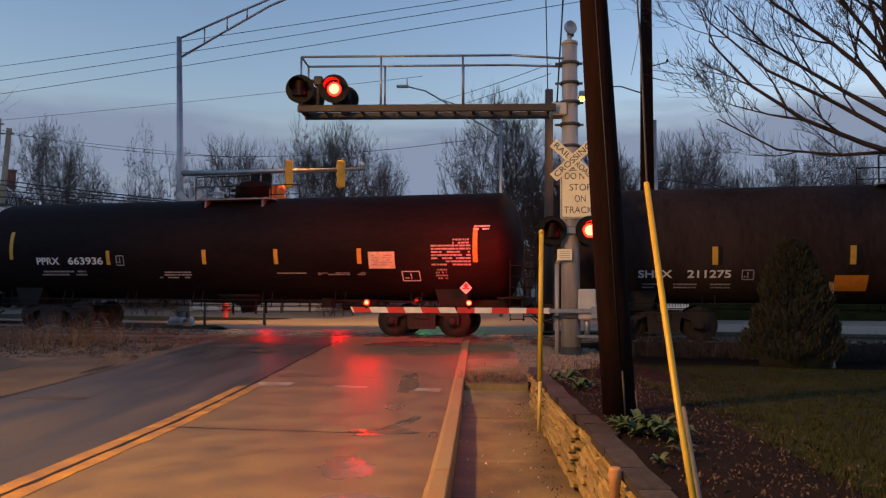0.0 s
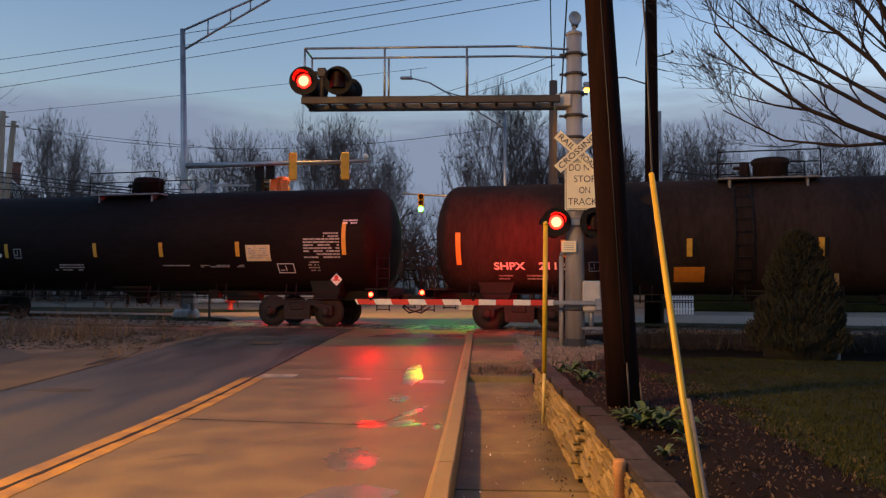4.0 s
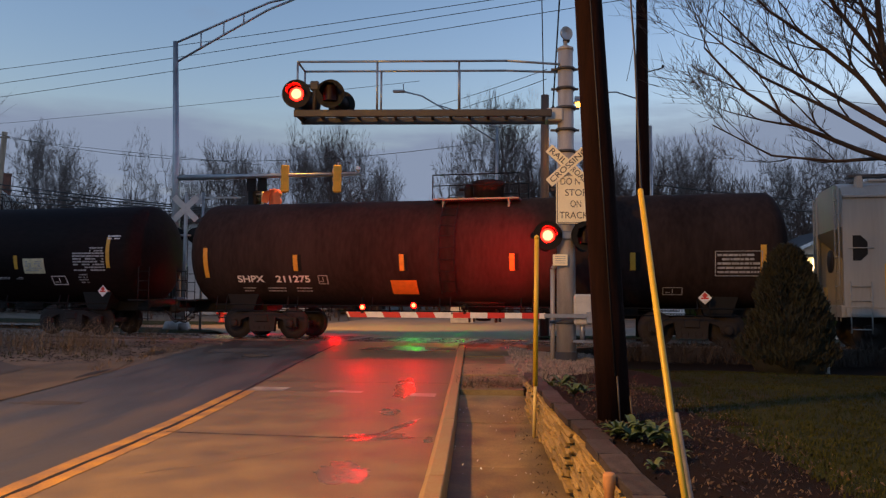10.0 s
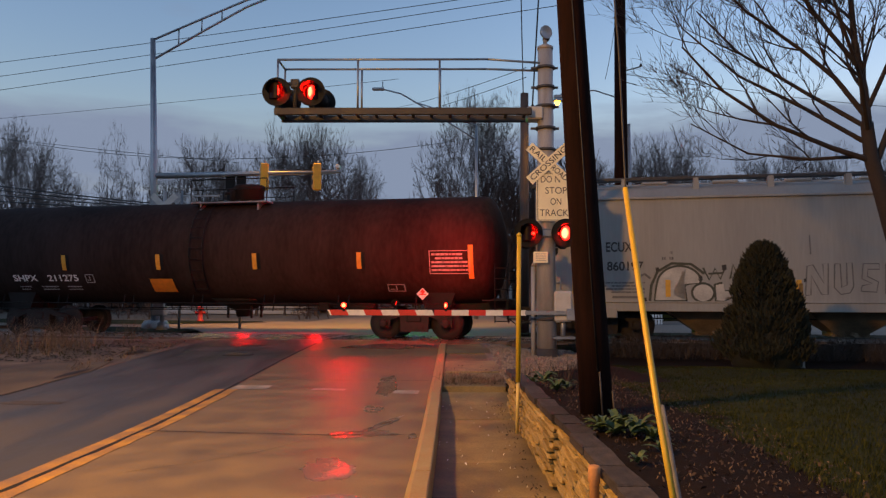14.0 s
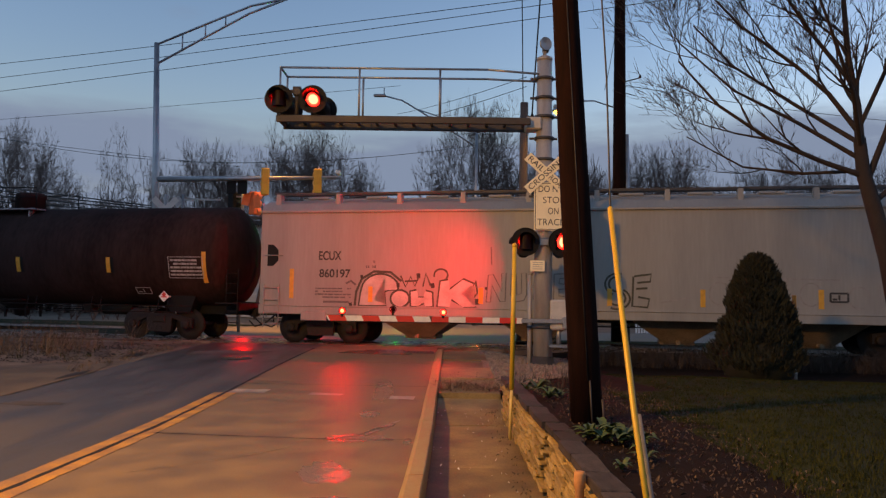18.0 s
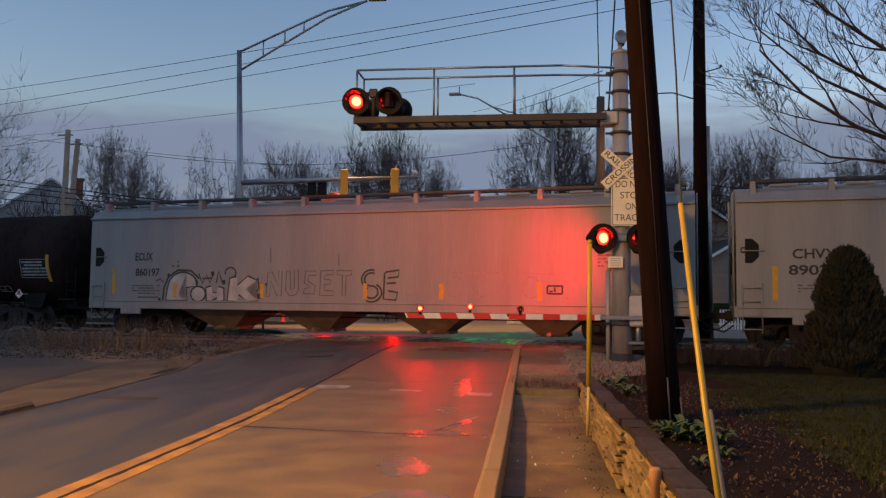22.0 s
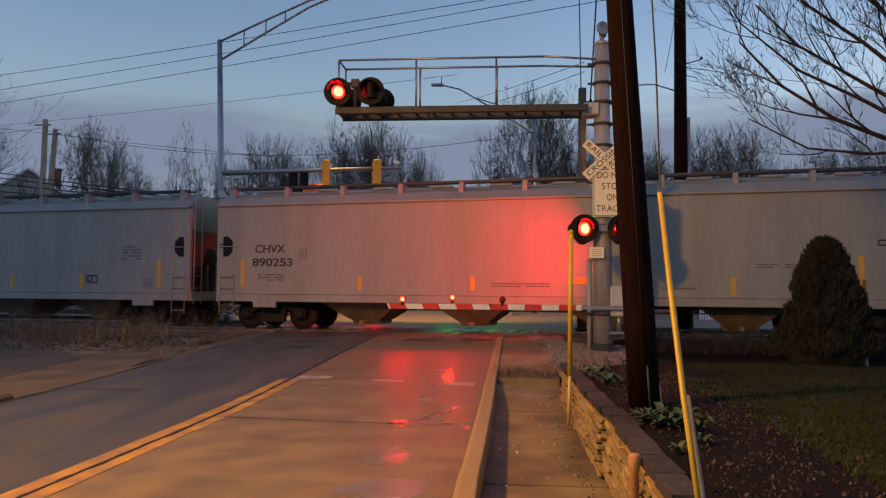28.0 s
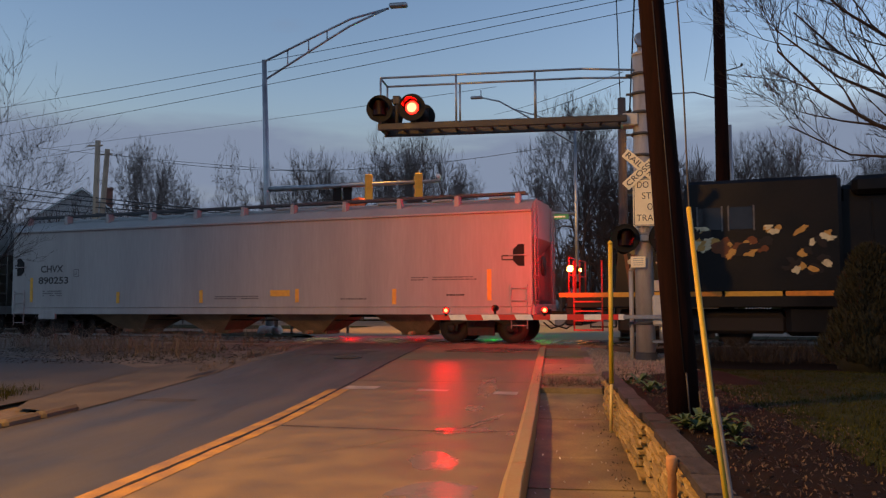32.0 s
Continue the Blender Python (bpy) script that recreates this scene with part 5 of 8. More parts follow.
flat_bars(hop_c, 7.7, 2.42, 0.75, 0.5, 5, M_GREYDK, 32)
flat_bars(hop_c, -6.45, 2.35, 0.3, 0.3, 2, M_GREYDK, 36)
outlined("stencil", hop_c, 6.13, 1.55, 0.42, 0.22, 0, 0, M_BLACKLET, FY, 0.05)
flat_bars(hop_c, 8.35, 1.42, 0.4, 0.28, 4, M_GREYDK, 33)


def spray(car, strokes, r, mat, label, lift=0.001):
    """Sprayed strokes, each a thin flat band of its own."""
    for pts in strokes:
        bm = BM()
        rows = []
        for i, (x, z) in enumerate(pts):
            (xa, za), (xb, zb) = pts[max(0, i - 1)], pts[min(len(pts) - 1, i + 1)]
            d = math.hypot(xb - xa, zb - za) or 1
            px, pz = -(zb - za) / d * r, (xb - xa) / d * r
            rows.append((bm.verts.new((x + px, FY - lift, z + pz)), bm.verts.new((x - px, FY - lift, z - pz))))
        for p, q in zip(rows, rows[1:]):
            bm.faces.new((p[0], p[1], q[1], q[0]))
        part("graffiti", bm, mat, car, label)


def arc(cx, cz, rx, rz, a0, a1, n=12):
    return [(cx + rx * math.cos(math.radians(a0 + (a1 - a0) * i / n)), cz + rz * math.sin(math.radians(a0 + (a1 - a0) * i / n))) for i in range(n + 1)]


# bubble letters outlined in dark paint
def piece(pts, grow_by=0.06):
    """A bubble letter: an olive shape a little larger, a chalky white one on it."""
    cx, cz = sum(p[0] for p in pts) / len(pts), sum(p[1] for p in pts) / len(pts)
    big = []
    for x, z in pts:
        d = math.hypot(x - cx, z - cz) or 1
        big.append((x + (x - cx) / d * grow_by, max(1.135, z + (z - cz) / d * grow_by)))
    for shape, mat, label, lift in ((big, M_GRAF, "dark olive graffiti outline", 0.0), (pts, M_CHALK, "chalky white graffiti letter", 0.002)):
        bm = BM()
        bm.faces.new([bm.verts.new((x, FY - lift, z)) for x, z in shape])
        bmesh.ops.triangulate(bm, faces=bm.faces[:])
        part("graffiti", bm, mat, hop_c, label)


piece([(-6.78, 1.16), (-6.72, 1.55)] + arc(-6.15, 1.58, 0.55, 0.46, 165, 20, 14) + [(-5.66, 1.62), (-5.95, 1.60), (-6.12, 1.56), (-6.30, 1.44), (-6.30, 1.30), (-6.12, 1.22), (-5.98, 1.17)])
piece(arc(-5.56, 1.36, 0.25, 0.22, 0, 345, 18))
piece([(-5.22, 1.16), (-5.24, 1.56), (-5.05, 1.60), (-5.02, 1.40), (-4.86, 1.40), (-4.82, 1.58), (-4.62, 1.54), (-4.60, 1.16), (-4.80, 1.15), (-4.86, 1.26), (-5.0, 1.26), (-5.02, 1.15)])
piece([(-4.44, 1.16), (-4.36, 1.86), (-4.12, 1.90), (-4.10, 1.62), (-3.72, 1.92), (-3.42, 1.80), (-3.78, 1.52), (-3.36, 1.17), (-3.72, 1.15), (-4.04, 1.38), (-4.10, 1.15)])
spray(hop_c, [[(-6.92, 1.14), (-6.88, 1.55), (-6.72, 1.92), (-6.35, 2.14), (-5.85, 2.12), (-5.52, 1.86)]], 0.035, M_GRAF, "dark olive graffiti sweep", 0.001)
spray(hop_c, [arc(-4.36, 2.05, 0.20, 0.17, 200, -60), [(-5.55, 2.02), (-5.40, 1.70), (-5.25, 2.0), (-5.12, 1.72), (-5.0, 2.02)], [(-5.42, 1.86), (-5.05, 1.88)], [(-4.88, 1.72), (-4.80, 2.10), (-4.66, 1.74)], [(-3.36, 1.9), (-3.30, 1.55), (-3.44, 1.38)]], 0.026, M_GRAF, "small dark graffiti loops")
for x, z, r in ((-5.02, 2.02, 0.07), (-4.60, 1.74, 0.07), (-5.62, 1.74, 0.06), (-7.05, 1.16, 0.06), (-3.30, 1.30, 0.08), (-6.72, 1.98, 0.05), (-3.05, 1.68, 0.04)):
    spray(hop_c, [[(x - r * 0.8, z), (x + r * 0.8, z + 0.01)]], r, M_BLACKLET, "black paint blot", 0.004)
spray(hop_c, [[(-7.9, 1.24), (-7.1, 1.24)], [(-7.2, 1.78), (-7.05, 1.86), (-6.9, 1.74)]], 0.03, M_GREYDK, "thin faded graffiti lettering")
THIN = []
for pts in ([(0, 0), (0.05, 0.75), (0.18, 0.78), (0.42, 0.30), (0.40, 0.80), (0.52, 0.82), (0.50, 0.02), (0.36, 0.02), (0.14, 0.50), (0.12, 0.0), (0, 0)], [(0.66, 0.80), (0.64, 0.20), (0.78, 0.02), (0.98, 0.06), (1.06, 0.22), (1.04, 0.82), (0.92, 0.82), (0.92, 0.26), (0.80, 0.20), (0.78, 0.80), (0.66, 0.80)], [(1.22, 0.10), (1.55, 0.08), (1.60, 0.34), (1.36, 0.48), (1.38, 0.66), (1.62, 0.66), (1.62, 0.80), (1.28, 0.80), (1.24, 0.42), (1.46, 0.30), (1.24, 0.24), (1.22, 0.10)], [(1.76, 0.80), (1.74, 0.04), (2.16, 0.04), (2.16, 0.18), (1.88, 0.20), (1.88, 0.38), (2.08, 0.40), (2.08, 0.52), (1.88, 0.54), (1.90, 0.68), (2.16, 0.68), (2.16, 0.82), (1.76, 0.80)], [(2.28, 0.82), (2.72, 0.80), (2.72, 0.68), (2.56, 0.66), (2.54, 0.04), (2.44, 0.04), (2.44, 0.68), (2.28, 0.68), (2.28, 0.82)]):
    THIN.append([(-3.05 + x * 1.08, 1.30 + z) for x, z in pts])
spray(hop_c, THIN + [[(-2.92, 2.85), (-2.90, 2.35)], [(-0.55, 2.62), (-0.54, 2.25)]], 0.016, M_GREYDK, "thin faded graffiti lettering")
SS = arc(0.55, 1.84, 0.22, 0.20, 60, 270) + arc(0.55, 1.46, 0.22, 0.19, 90, -130)
spray(hop_c, [SS, arc(0.55, 1.84, 0.32, 0.29, 70, 250), arc(0.55, 1.44, 0.34, 0.28, 60, -120), [(0.98, 2.05), (0.95, 1.25), (1.35, 1.22), (1.40, 1.45), (1.1, 1.5)], [(1.0, 2.06), (1.45, 2.12), (1.42, 1.92), (1.08, 1.88)], [(1.05, 1.72), (1.35, 1.74)]], 0.028, M_GRAF, "dark outlined graffiti lettering")
spray(hop_c, [arc(3.2 + i * 0.75, 1.62, 0.26, 0.30, 30, 330) for i in range(4)] + [[(3.0, 2.05), (6.2, 2.0)], [(1.7, 1.35), (2.4, 1.5), (2.3, 1.25)]], 0.02, M_GREYLT, "faded pale graffiti")
spray(hop_c, [arc(6.6, 1.55, 0.25, 0.28, 0, 300), [(7.1, 1.9), (7.1, 1.3), (7.5, 1.3)]], 0.02, M_GREYLT, "faded pale graffiti")

# the hopper next to the locomotive
for x, z0, z1 in ((-8.99, 1.30, 2.20), (-5.0, 1.25, 1.65), (-1.5, 1.25, 1.68), (2.19, 1.25, 1.68), (5.59, 1.18, 1.65), (8.64, 1.28, 2.2)):
    flat_strip(hop_d, x, z0, z1)
lettering("lettering", hop_d, "CHVX", -8.05, 2.50, 1.05, 0.25, 0, 0, M_BLACKLET, "black reporting mark", FY)
lettering("lettering", hop_d, "890253", -7.95, 2.08, 1.40, 0.25, 0, 0, M_BLACKLET, "black car number", FY)
flat_bars(hop_d, -8.0, 1.62, 0.9, 0.24, 3, M_GREYDK, 41)
outlined("stencil", hop_d, -6.9, 2.35, 0.22, 0.26, 0, 0, M_GREYDK, FY)
outlined("stencil", hop_d, -9.6, 2.62, 0.40, 0.12, 0, 0, M_BLACKLET, FY, 0.04, False)
flat_strip(hop_d, 1.56, 1.45, 1.65, 0.72, M_YELLOWTAPE, "notice_panel", "yellow notice panel")
flat_bars(hop_d, -0.1, 1.42, 1.7, 0.14, 2, M_GREYDK, 42)
flat_bars(hop_d, 7.2, 1.95, 2.1, 0.14, 2, M_GREYDK, 43)
flat_bars(hop_d, 7.6, 1.45, 0.6, 0.10, 1, M_BLACKLET, 44)
outlined("stencil", hop_d, 9.25, 2.53, 0.42, 0.12, 0, 0, M_BLACKLET, FY, 0.04, False)
flat_bars(hop_d, 4.2, 1.35, 0.9, 0.10, 1, M_GREYDK, 45)


def locomotive(s0):
    """Local x = 0 at its end platform's outer edge; the body runs on to +x."""
    car = thing("locomotive", "black freight locomotive with a yellow striped sill", "locomotive", train_pose(s0))
    L = 21.0
    bm = BM()
    box(bm, (L / 2, 0, 1.22), (L, 3.0, 0.34), bev=0.03)
    box(bm, (0.2, 0, 0.85), (0.5, 2.9, 0.6), bev=0.04)
    box(bm, (L / 2, 0, 0.72), (9.4, 2.6, 0.85), bev=0.12)
    part("frame_sill", bm, M_LOCO, car)
    for k in range(14):
        bm = BM()
        box(bm, (0.5 + k * 1.5, -1.506, 1.42), (1.42, 0.012, 0.13))
        part("sill_stripe", bm, M_YELLOWTAPE if k % 2 else M_ORANGE, car, "yellow reflective sill stripe")
    bm = BM()
    prism(bm, [(1.30, 1.39), (1.45, 3.25), (1.55, 3.32), (3.3, 3.32), (3.3, 1.39)], -0.85, 0.85)
    part("low_nose", bm, M_LOCO, car)
    for k in range(6):
        bm = BM()
        ya = -1.05 + k * 0.34
        pts = []
        for y, z in ((ya, 3.18), (ya + 0.15, 3.18), (ya + 0.60, 1.46), (ya + 0.45, 1.46)):
            y = max(-0.84, min(0.84, y))
            pts.append((1.30 + 0.15 * (z - 1.39) / 1.86 - 0.008, y, z))
        bm.faces.new([bm.verts.new(p) for p in pts])
        part("nose_stripe", bm, M_RUSTORANGE, car, "slanted orange warning stripe")
    for k in range(4):
        bm = BM()
        xa = 1.48 + 0.2 * k
        bm.faces.new([bm.verts.new((x, -0.856, z)) for x, z in ((xa, 3.22), (xa + 0.10, 3.22), (xa + 0.34, 1.48), (xa + 0.24, 1.48))])
        part("nose_stripe", bm, M_RUSTORANGE, car, "slanted orange warning stripe")
    bm = BM()
    box(bm, (5.25, 0, 2.95), (3.9, 3.0, 3.1), bev=0.10)
    part("cab", bm, M_LOCO, car)
    for x in (3.95, 4.75):
        bm = BM()
        box(bm, (x, -1.506, 3.45), (0.60, 0.012, 0.60), bev=0.003)
        w = part("side_window", bm, M_WINDOW, car, "dark cab side window")
        for dx in (-0.32, 0.32):
            bm = BM()
            box(bm, (x + dx, -1.512, 3.45), (0.04, 0.02, 0.68))
            part("window_post", bm, M_GREYDK, w)
    bm = BM()
    box(bm, (13.5, 0, 2.85), (12.6, 1.75, 2.9), bev=0.12)
    box(bm, (9.5, 0, 4.25), (4.0, 2.4, 0.5), bev=0.12)
    box(bm, (16.8, 0, 4.15), (4.6, 2.9, 0.5), bev=0.12)
    part("long_hood", bm, M_LOCO, car)
    for k in range(16):
        bm = BM()
        box(bm, (7.6 + k * 0.74, -0.885, 2.75), (0.68, 0.02, 2.2), bev=0.006)
        part("hood_door", bm, M_LOCO, car)
    # handrails along the walkway and round the end platform
    bm = BM()
    for k in range(11):
        x = 7.4 + k * 1.27
        tube(bm, (x, -1.44, 1.39), (x, -1.44, 2.45), 0.02, n=6)
    tube(bm, (7.3, -1.44, 2.45), (L - 0.9, -1.44, 2.45), 0.02, n=6)
    tube(bm, (7.3, -1.44, 1.95), (L - 0.9, -1.44, 1.95), 0.016, n=6)
    part("side_handrail", bm, M_LOCO, car)
    for y0, y1 in ((-1.45, -0.35), (0.35, 1.45)):
        bm = BM()
        for y in (y0, y1):
            tube(bm, (0.08, y, 1.39), (0.08, y, 2.5), 0.022, n=6)
        for z in (2.5, 2.0):
            tube(bm, (0.08, y0, z), (0.08, y1, z), 0.02, n=6)
        part("end_handrail", bm, M_REDSTRIPE, car, "red end platform handrail")
    for side in (-1, 1):
        bm = BM()
        for k in range(4):
            box(bm, (0.62, side * 1.38, 0.42 + k * 0.27), (0.75, 0.26, 0.04))
        for x in (0.22, 1.02):
            tube(bm, (x, side * 1.48, 0.4), (x, side * 1.48, 2.4), 0.025, n=6)
        part("step_well", bm, M_REDSTRIPE if side < 0 else M_LOCO, car, "red-edged boarding steps")
    for y in (-0.75, 0.75):
        bm = BM()
        turned(bm, [(0.02, 0), (0.10, 0), (0.12, 0.10), (0.02, 0.10)], pose(0.02, y, 1.75, 0, -90, 0), 14)
        part("ditch_light_housing", bm, M_BLACKMATT, car)
    bm = BM()
    turned(bm, [(0.01, 0), (0.085, 0), (0.085, 0.012), (0.01, 0.014)], pose(0.12, -1.46, 2.18, 90, 0, 0), 14)
    part("marker_light", bm, M_AMBER_GLOW, car, "lit amber marker light")
    bm = BM()
    turned(bm, [(0.01, 0), (0.10, 0), (0.10, 0.012), (0.01, 0.014)], pose(-0.01, -0.75, 1.75, 0, -90, 0), 14)
    part("ditch_light", bm, M_WARM_GLOW, car, "lit white ditch light")
    bm = BM()
    box(bm, (2.6, -1.50, 1.66), (1.1, 0.03, 0.30), bev=0.01)
    part("step_box", bm, M_BOXGREY, car, "pale grey panel above the sill")
    # cream and gold emblem shapes on the nose and cab side, kept plain
    rnd = random.Random(12)
    k = 0
    for x0, x1, z0, z1, count, big, mats in ((1.85, 2.35, 2.32, 3.02, 7, 0.17, (M_DULLGOLD, M_CREAM)), (1.95, 2.35, 1.92, 2.20, 5, 0.08, (M_CREAM, M_DULLGOLD)), (2.50, 3.20, 2.35, 3.08, 13, 0.22, (M_CREAM, M_GOLD, M_DULLGOLD, M_RUST)),
                                             (3.45, 4.00, 2.48, 3.00, 9, 0.20, (M_CREAM, M_GOLD, M_RUST)), (3.60, 3.90, 3.02, 3.30, 3, 0.13, (M_CREAM,)), (4.05, 5.40, 2.48, 2.86, 20, 0.20, (M_RUSTORANGE, M_GOLD, M_RUSTORANGE, M_RUST)), (5.2, 5.8, 3.02, 3.25, 4, 0.13, (M_CREAM, M_GOLD)), (5.7, 6.85, 2.0, 3.1, 20, 0.17, (M_CREAM, M_RUST, M_GOLD, M_RUST))):
        for _ in range(count):
            cx, cz = rnd.uniform(x0, x1), rnd.uniform(z0, z1)
            rx, rz, tilt = big * rnd.uniform(0.6, 1.2), big * rnd.uniform(0.35, 0.8), rnd.uniform(-40, 60)
            ca, sa = math.cos(math.radians(tilt)), math.sin(math.radians(tilt))
            pts = []
            for i in range(14):
                a = 2 * math.pi * i / 14
                rr = 1 + 0.55 * noise.noise((math.cos(a) * 2, math.sin(a) * 2, k * 2.3)) + rnd.uniform(-0.12, 0.12)
                ex, ez = rx * rr * math.cos(a), rz * rr * math.sin(a)
                pts.append((cx + ex * ca - ez * sa, min(3.24, cz + ex * sa + ez * ca)))
            y = -0.862 if cx < 3.3 else -1.508
            bm = BM()
            bm.faces.new([bm.verts.new((x, y - 0.0004 * k, z)) for x, z in pts])
            part("emblem", bm, mats[k % len(mats)], car, "cream and gold painted emblem shape")
            k += 1
    for x in (3.6, L - 3.6):
        add_truck(car, x)
        bm = BM()
        box(bm, (x, -1.1, 0.60), (4.4, 0.2, 0.50), bev=0.08)
        box(bm, (x, 0, 0.72), (4.3, 2.0, 0.56), bev=0.05)
        part("truck_side", bm, M_RUST, car)
    coupler(car, 0.0, -1)
    return car


loco = locomotive(62.95)
CARS += [(tank_a, A0), (tank_b, B0), (hop_c, C0), (hop_d, D0), (hop_0, -27.9), (loco, 62.95)]

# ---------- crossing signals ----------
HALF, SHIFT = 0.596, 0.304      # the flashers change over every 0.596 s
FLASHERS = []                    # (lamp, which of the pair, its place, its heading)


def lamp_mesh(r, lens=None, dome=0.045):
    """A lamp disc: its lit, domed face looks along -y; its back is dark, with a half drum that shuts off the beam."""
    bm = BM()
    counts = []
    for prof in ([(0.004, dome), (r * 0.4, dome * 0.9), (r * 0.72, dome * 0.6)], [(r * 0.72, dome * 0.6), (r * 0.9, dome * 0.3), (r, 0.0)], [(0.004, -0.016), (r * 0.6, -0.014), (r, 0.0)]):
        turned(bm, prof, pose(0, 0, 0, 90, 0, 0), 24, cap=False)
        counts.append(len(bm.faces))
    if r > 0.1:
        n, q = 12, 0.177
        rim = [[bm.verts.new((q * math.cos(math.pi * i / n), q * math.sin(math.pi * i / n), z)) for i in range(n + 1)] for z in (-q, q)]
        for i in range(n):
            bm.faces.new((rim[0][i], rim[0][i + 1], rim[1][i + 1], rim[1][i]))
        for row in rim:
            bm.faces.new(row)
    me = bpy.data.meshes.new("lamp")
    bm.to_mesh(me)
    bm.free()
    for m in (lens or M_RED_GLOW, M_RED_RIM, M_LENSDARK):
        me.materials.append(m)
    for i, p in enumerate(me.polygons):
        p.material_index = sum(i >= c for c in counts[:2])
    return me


LAMP = lamp_mesh(0.164)
LAMP_FRONT = lamp_mesh(0.164, M_RED_FRONT)
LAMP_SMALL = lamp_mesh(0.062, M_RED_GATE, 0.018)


def ring(bm, r0, r1, y0, y1, n=32):
    """A flat ring about the y axis."""
    a = []
    for r, y in ((r0, y0), (r1, y0), (r1, y1), (r0, y1)):
        a.append([bm.verts.new((r * math.cos(2 * math.pi * i / n), y, r * math.sin(2 * math.pi * i / n))) for i in range(n)])
    for k in range(4):
        for i in range(n):
            bm.faces.new((a[k][i], a[k][(i + 1) % n], a[(k + 1) % 4][(i + 1) % n], a[(k + 1) % 4][i]))


def flasher(parent, x, y, z, heading, which):
    """One flashing light unit: round background, hood, can, and the lamp that turns inside it."""
    unit = new("flashing_light", None)
    unit.parent = parent
    unit.matrix_basis = pose(x, y, z, 0, 0, heading) @ pose(0, 0, 0, 2 if heading > 190 else 0, 0, 0)
    bm = BM()
    ring(bm, 0.18, 0.335, 0.0, 0.015)
    ring(bm, 0.325, 0.34, -0.02, 0.02)
    part("background", bm, M_BLACKMATT, unit, "round black background disc")
    bm = BM()
    n = 20
    rows = []
    for d, r in ((0.0, 0.20), (-0.14, 0.205), (-0.28, 0.21)):
        lo = 200 if d == 0 else (190 if d > -0.2 else 170)
        rows.append([bm.verts.new((r * math.cos(math.radians(90 - lo / 2 + lo * i / n)), d, r * math.sin(math.radians(90 - lo / 2 + lo * i / n)))) for i in range(n + 1)])
    for p, q in zip(rows, rows[1:]):
        for i in range(n):
            f = bm.faces.new((p[i], p[i + 1], q[i + 1], q[i]))
            f.smooth = True
    bmesh.ops.solidify(bm, geom=bm.faces[:], thickness=0.006)
    part("hood", bm, M_BLACKMATT, unit)
    bm = BM()
    turned(bm, [(0.185, 0.0), (0.19, -0.06), (0.17, -0.24), (0.10, -0.34), (0.02, -0.35)], pose(0, 0, 0, 90, 0, 0), 24, cap=False)
    part("housing", bm, M_BLACKMATT, unit)
    # tube added, out of sight, to confine the back lamps' red light
    if 190 < heading < 270:
        bm = BM()
        turned(bm, [(0.185, 0.0), (0.20, -0.0), (0.20, 0.16), (0.195, 0.16), (0.185, 0.02)], pose(0, 0, 0, 90, 0, 0), 24, cap=False)
        part("tunnel_visor", bm, M_BLACKMATT, unit)
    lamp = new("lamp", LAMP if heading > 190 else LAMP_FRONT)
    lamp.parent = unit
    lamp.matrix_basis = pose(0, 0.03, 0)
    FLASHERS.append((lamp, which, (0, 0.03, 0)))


MX, MY = 2.21, 18.6
MAST = thing("signal_mast", "tall grey steel crossing signal mast with cantilever arm", "crossing signal", pose(MX, MY, 0.02))
bm = BM(); tube(bm, (0, 0, 0.06), (0, 0, 7.55), 0.235, 0.18, 24); part("pole", bm, M_MAST, MAST)
bm = BM(); turned(bm, [(0.02, 0), (0.44, 0), (0.44, 0.06), (0.28, 0.07), (0.26, 0.35), (0.24, 0.36), (0.02, 0.36)], None, 24); part("base_plate", bm, M_ARM, MAST)
for k in range(6):
    a = 2 * math.pi * k / 6 + 0.3
    bm = BM(); tube(bm, (0.37 * math.cos(a), 0.37 * math.sin(a), 0.05), (0.37 * math.cos(a), 0.37 * math.sin(a), 0.15), 0.03, n=6); part("anchor_bolt", bm, M_DARKSTEEL, MAST)
bm = BM(); turned(bm, [(0.02, 0), (0.195, 0), (0.195, 0.07), (0.10, 0.12), (0.05, 0.14), (0.05, 0.24), (0.02, 0.24)], pose(0, 0, 7.55), 20); part("mast_cap", bm, M_MAST, MAST)
bm = BM(); turned(bm, [(0.02, 0.0), (0.06, 0.0), (0.15, 0.03), (0.165, 0.09), (0.15, 0.09), (0.06, 0.04), (0.02, 0.04)], pose(-0.02, -0.05, 7.95, 90, 0, 25), 20); part("bell_gong", bm, M_STEEL, MAST, "grey bell gong on the mast top")
bm = BM(); box(bm, (0.03, 0.05, 7.90), (0.16, 0.18, 0.24), bev=0.03); tube(bm, (0.03, 0.05, 8.0), (0.03, 0.05, 8.12), 0.05, 0.03, 10); part("bell_mechanism", bm, M_ARM, MAST)
bm = BM(); tube(bm, (-0.31, 0.06, 0.0), (-0.31, 0.06, 2.3), 0.055, n=12); tube(bm, (-0.31, 0.06, 2.3), (-0.20, 0.04, 2.5), 0.055, n=12); part("conduit", bm, M_MAST, MAST)
for z, r in ((7.1, 0.205), (6.62, 0.205), (6.15, 0.22), (5.62, 0.22), (5.1, 0.215), (4.2, 0.22), (1.05, 0.25)):
    bm = BM(); turned(bm, [(r, -0.035), (r + 0.025, -0.03), (r + 0.025, 0.03), (r, 0.035)], pose(0, 0, z), 20); box(bm, (-r - 0.07, 0, z), (0.14, 0.05, 0.05)); box(bm, (r + 0.05, 0, z), (0.10, 0.05, 0.05)); part("clamp", bm, M_DARKSTEEL, MAST)
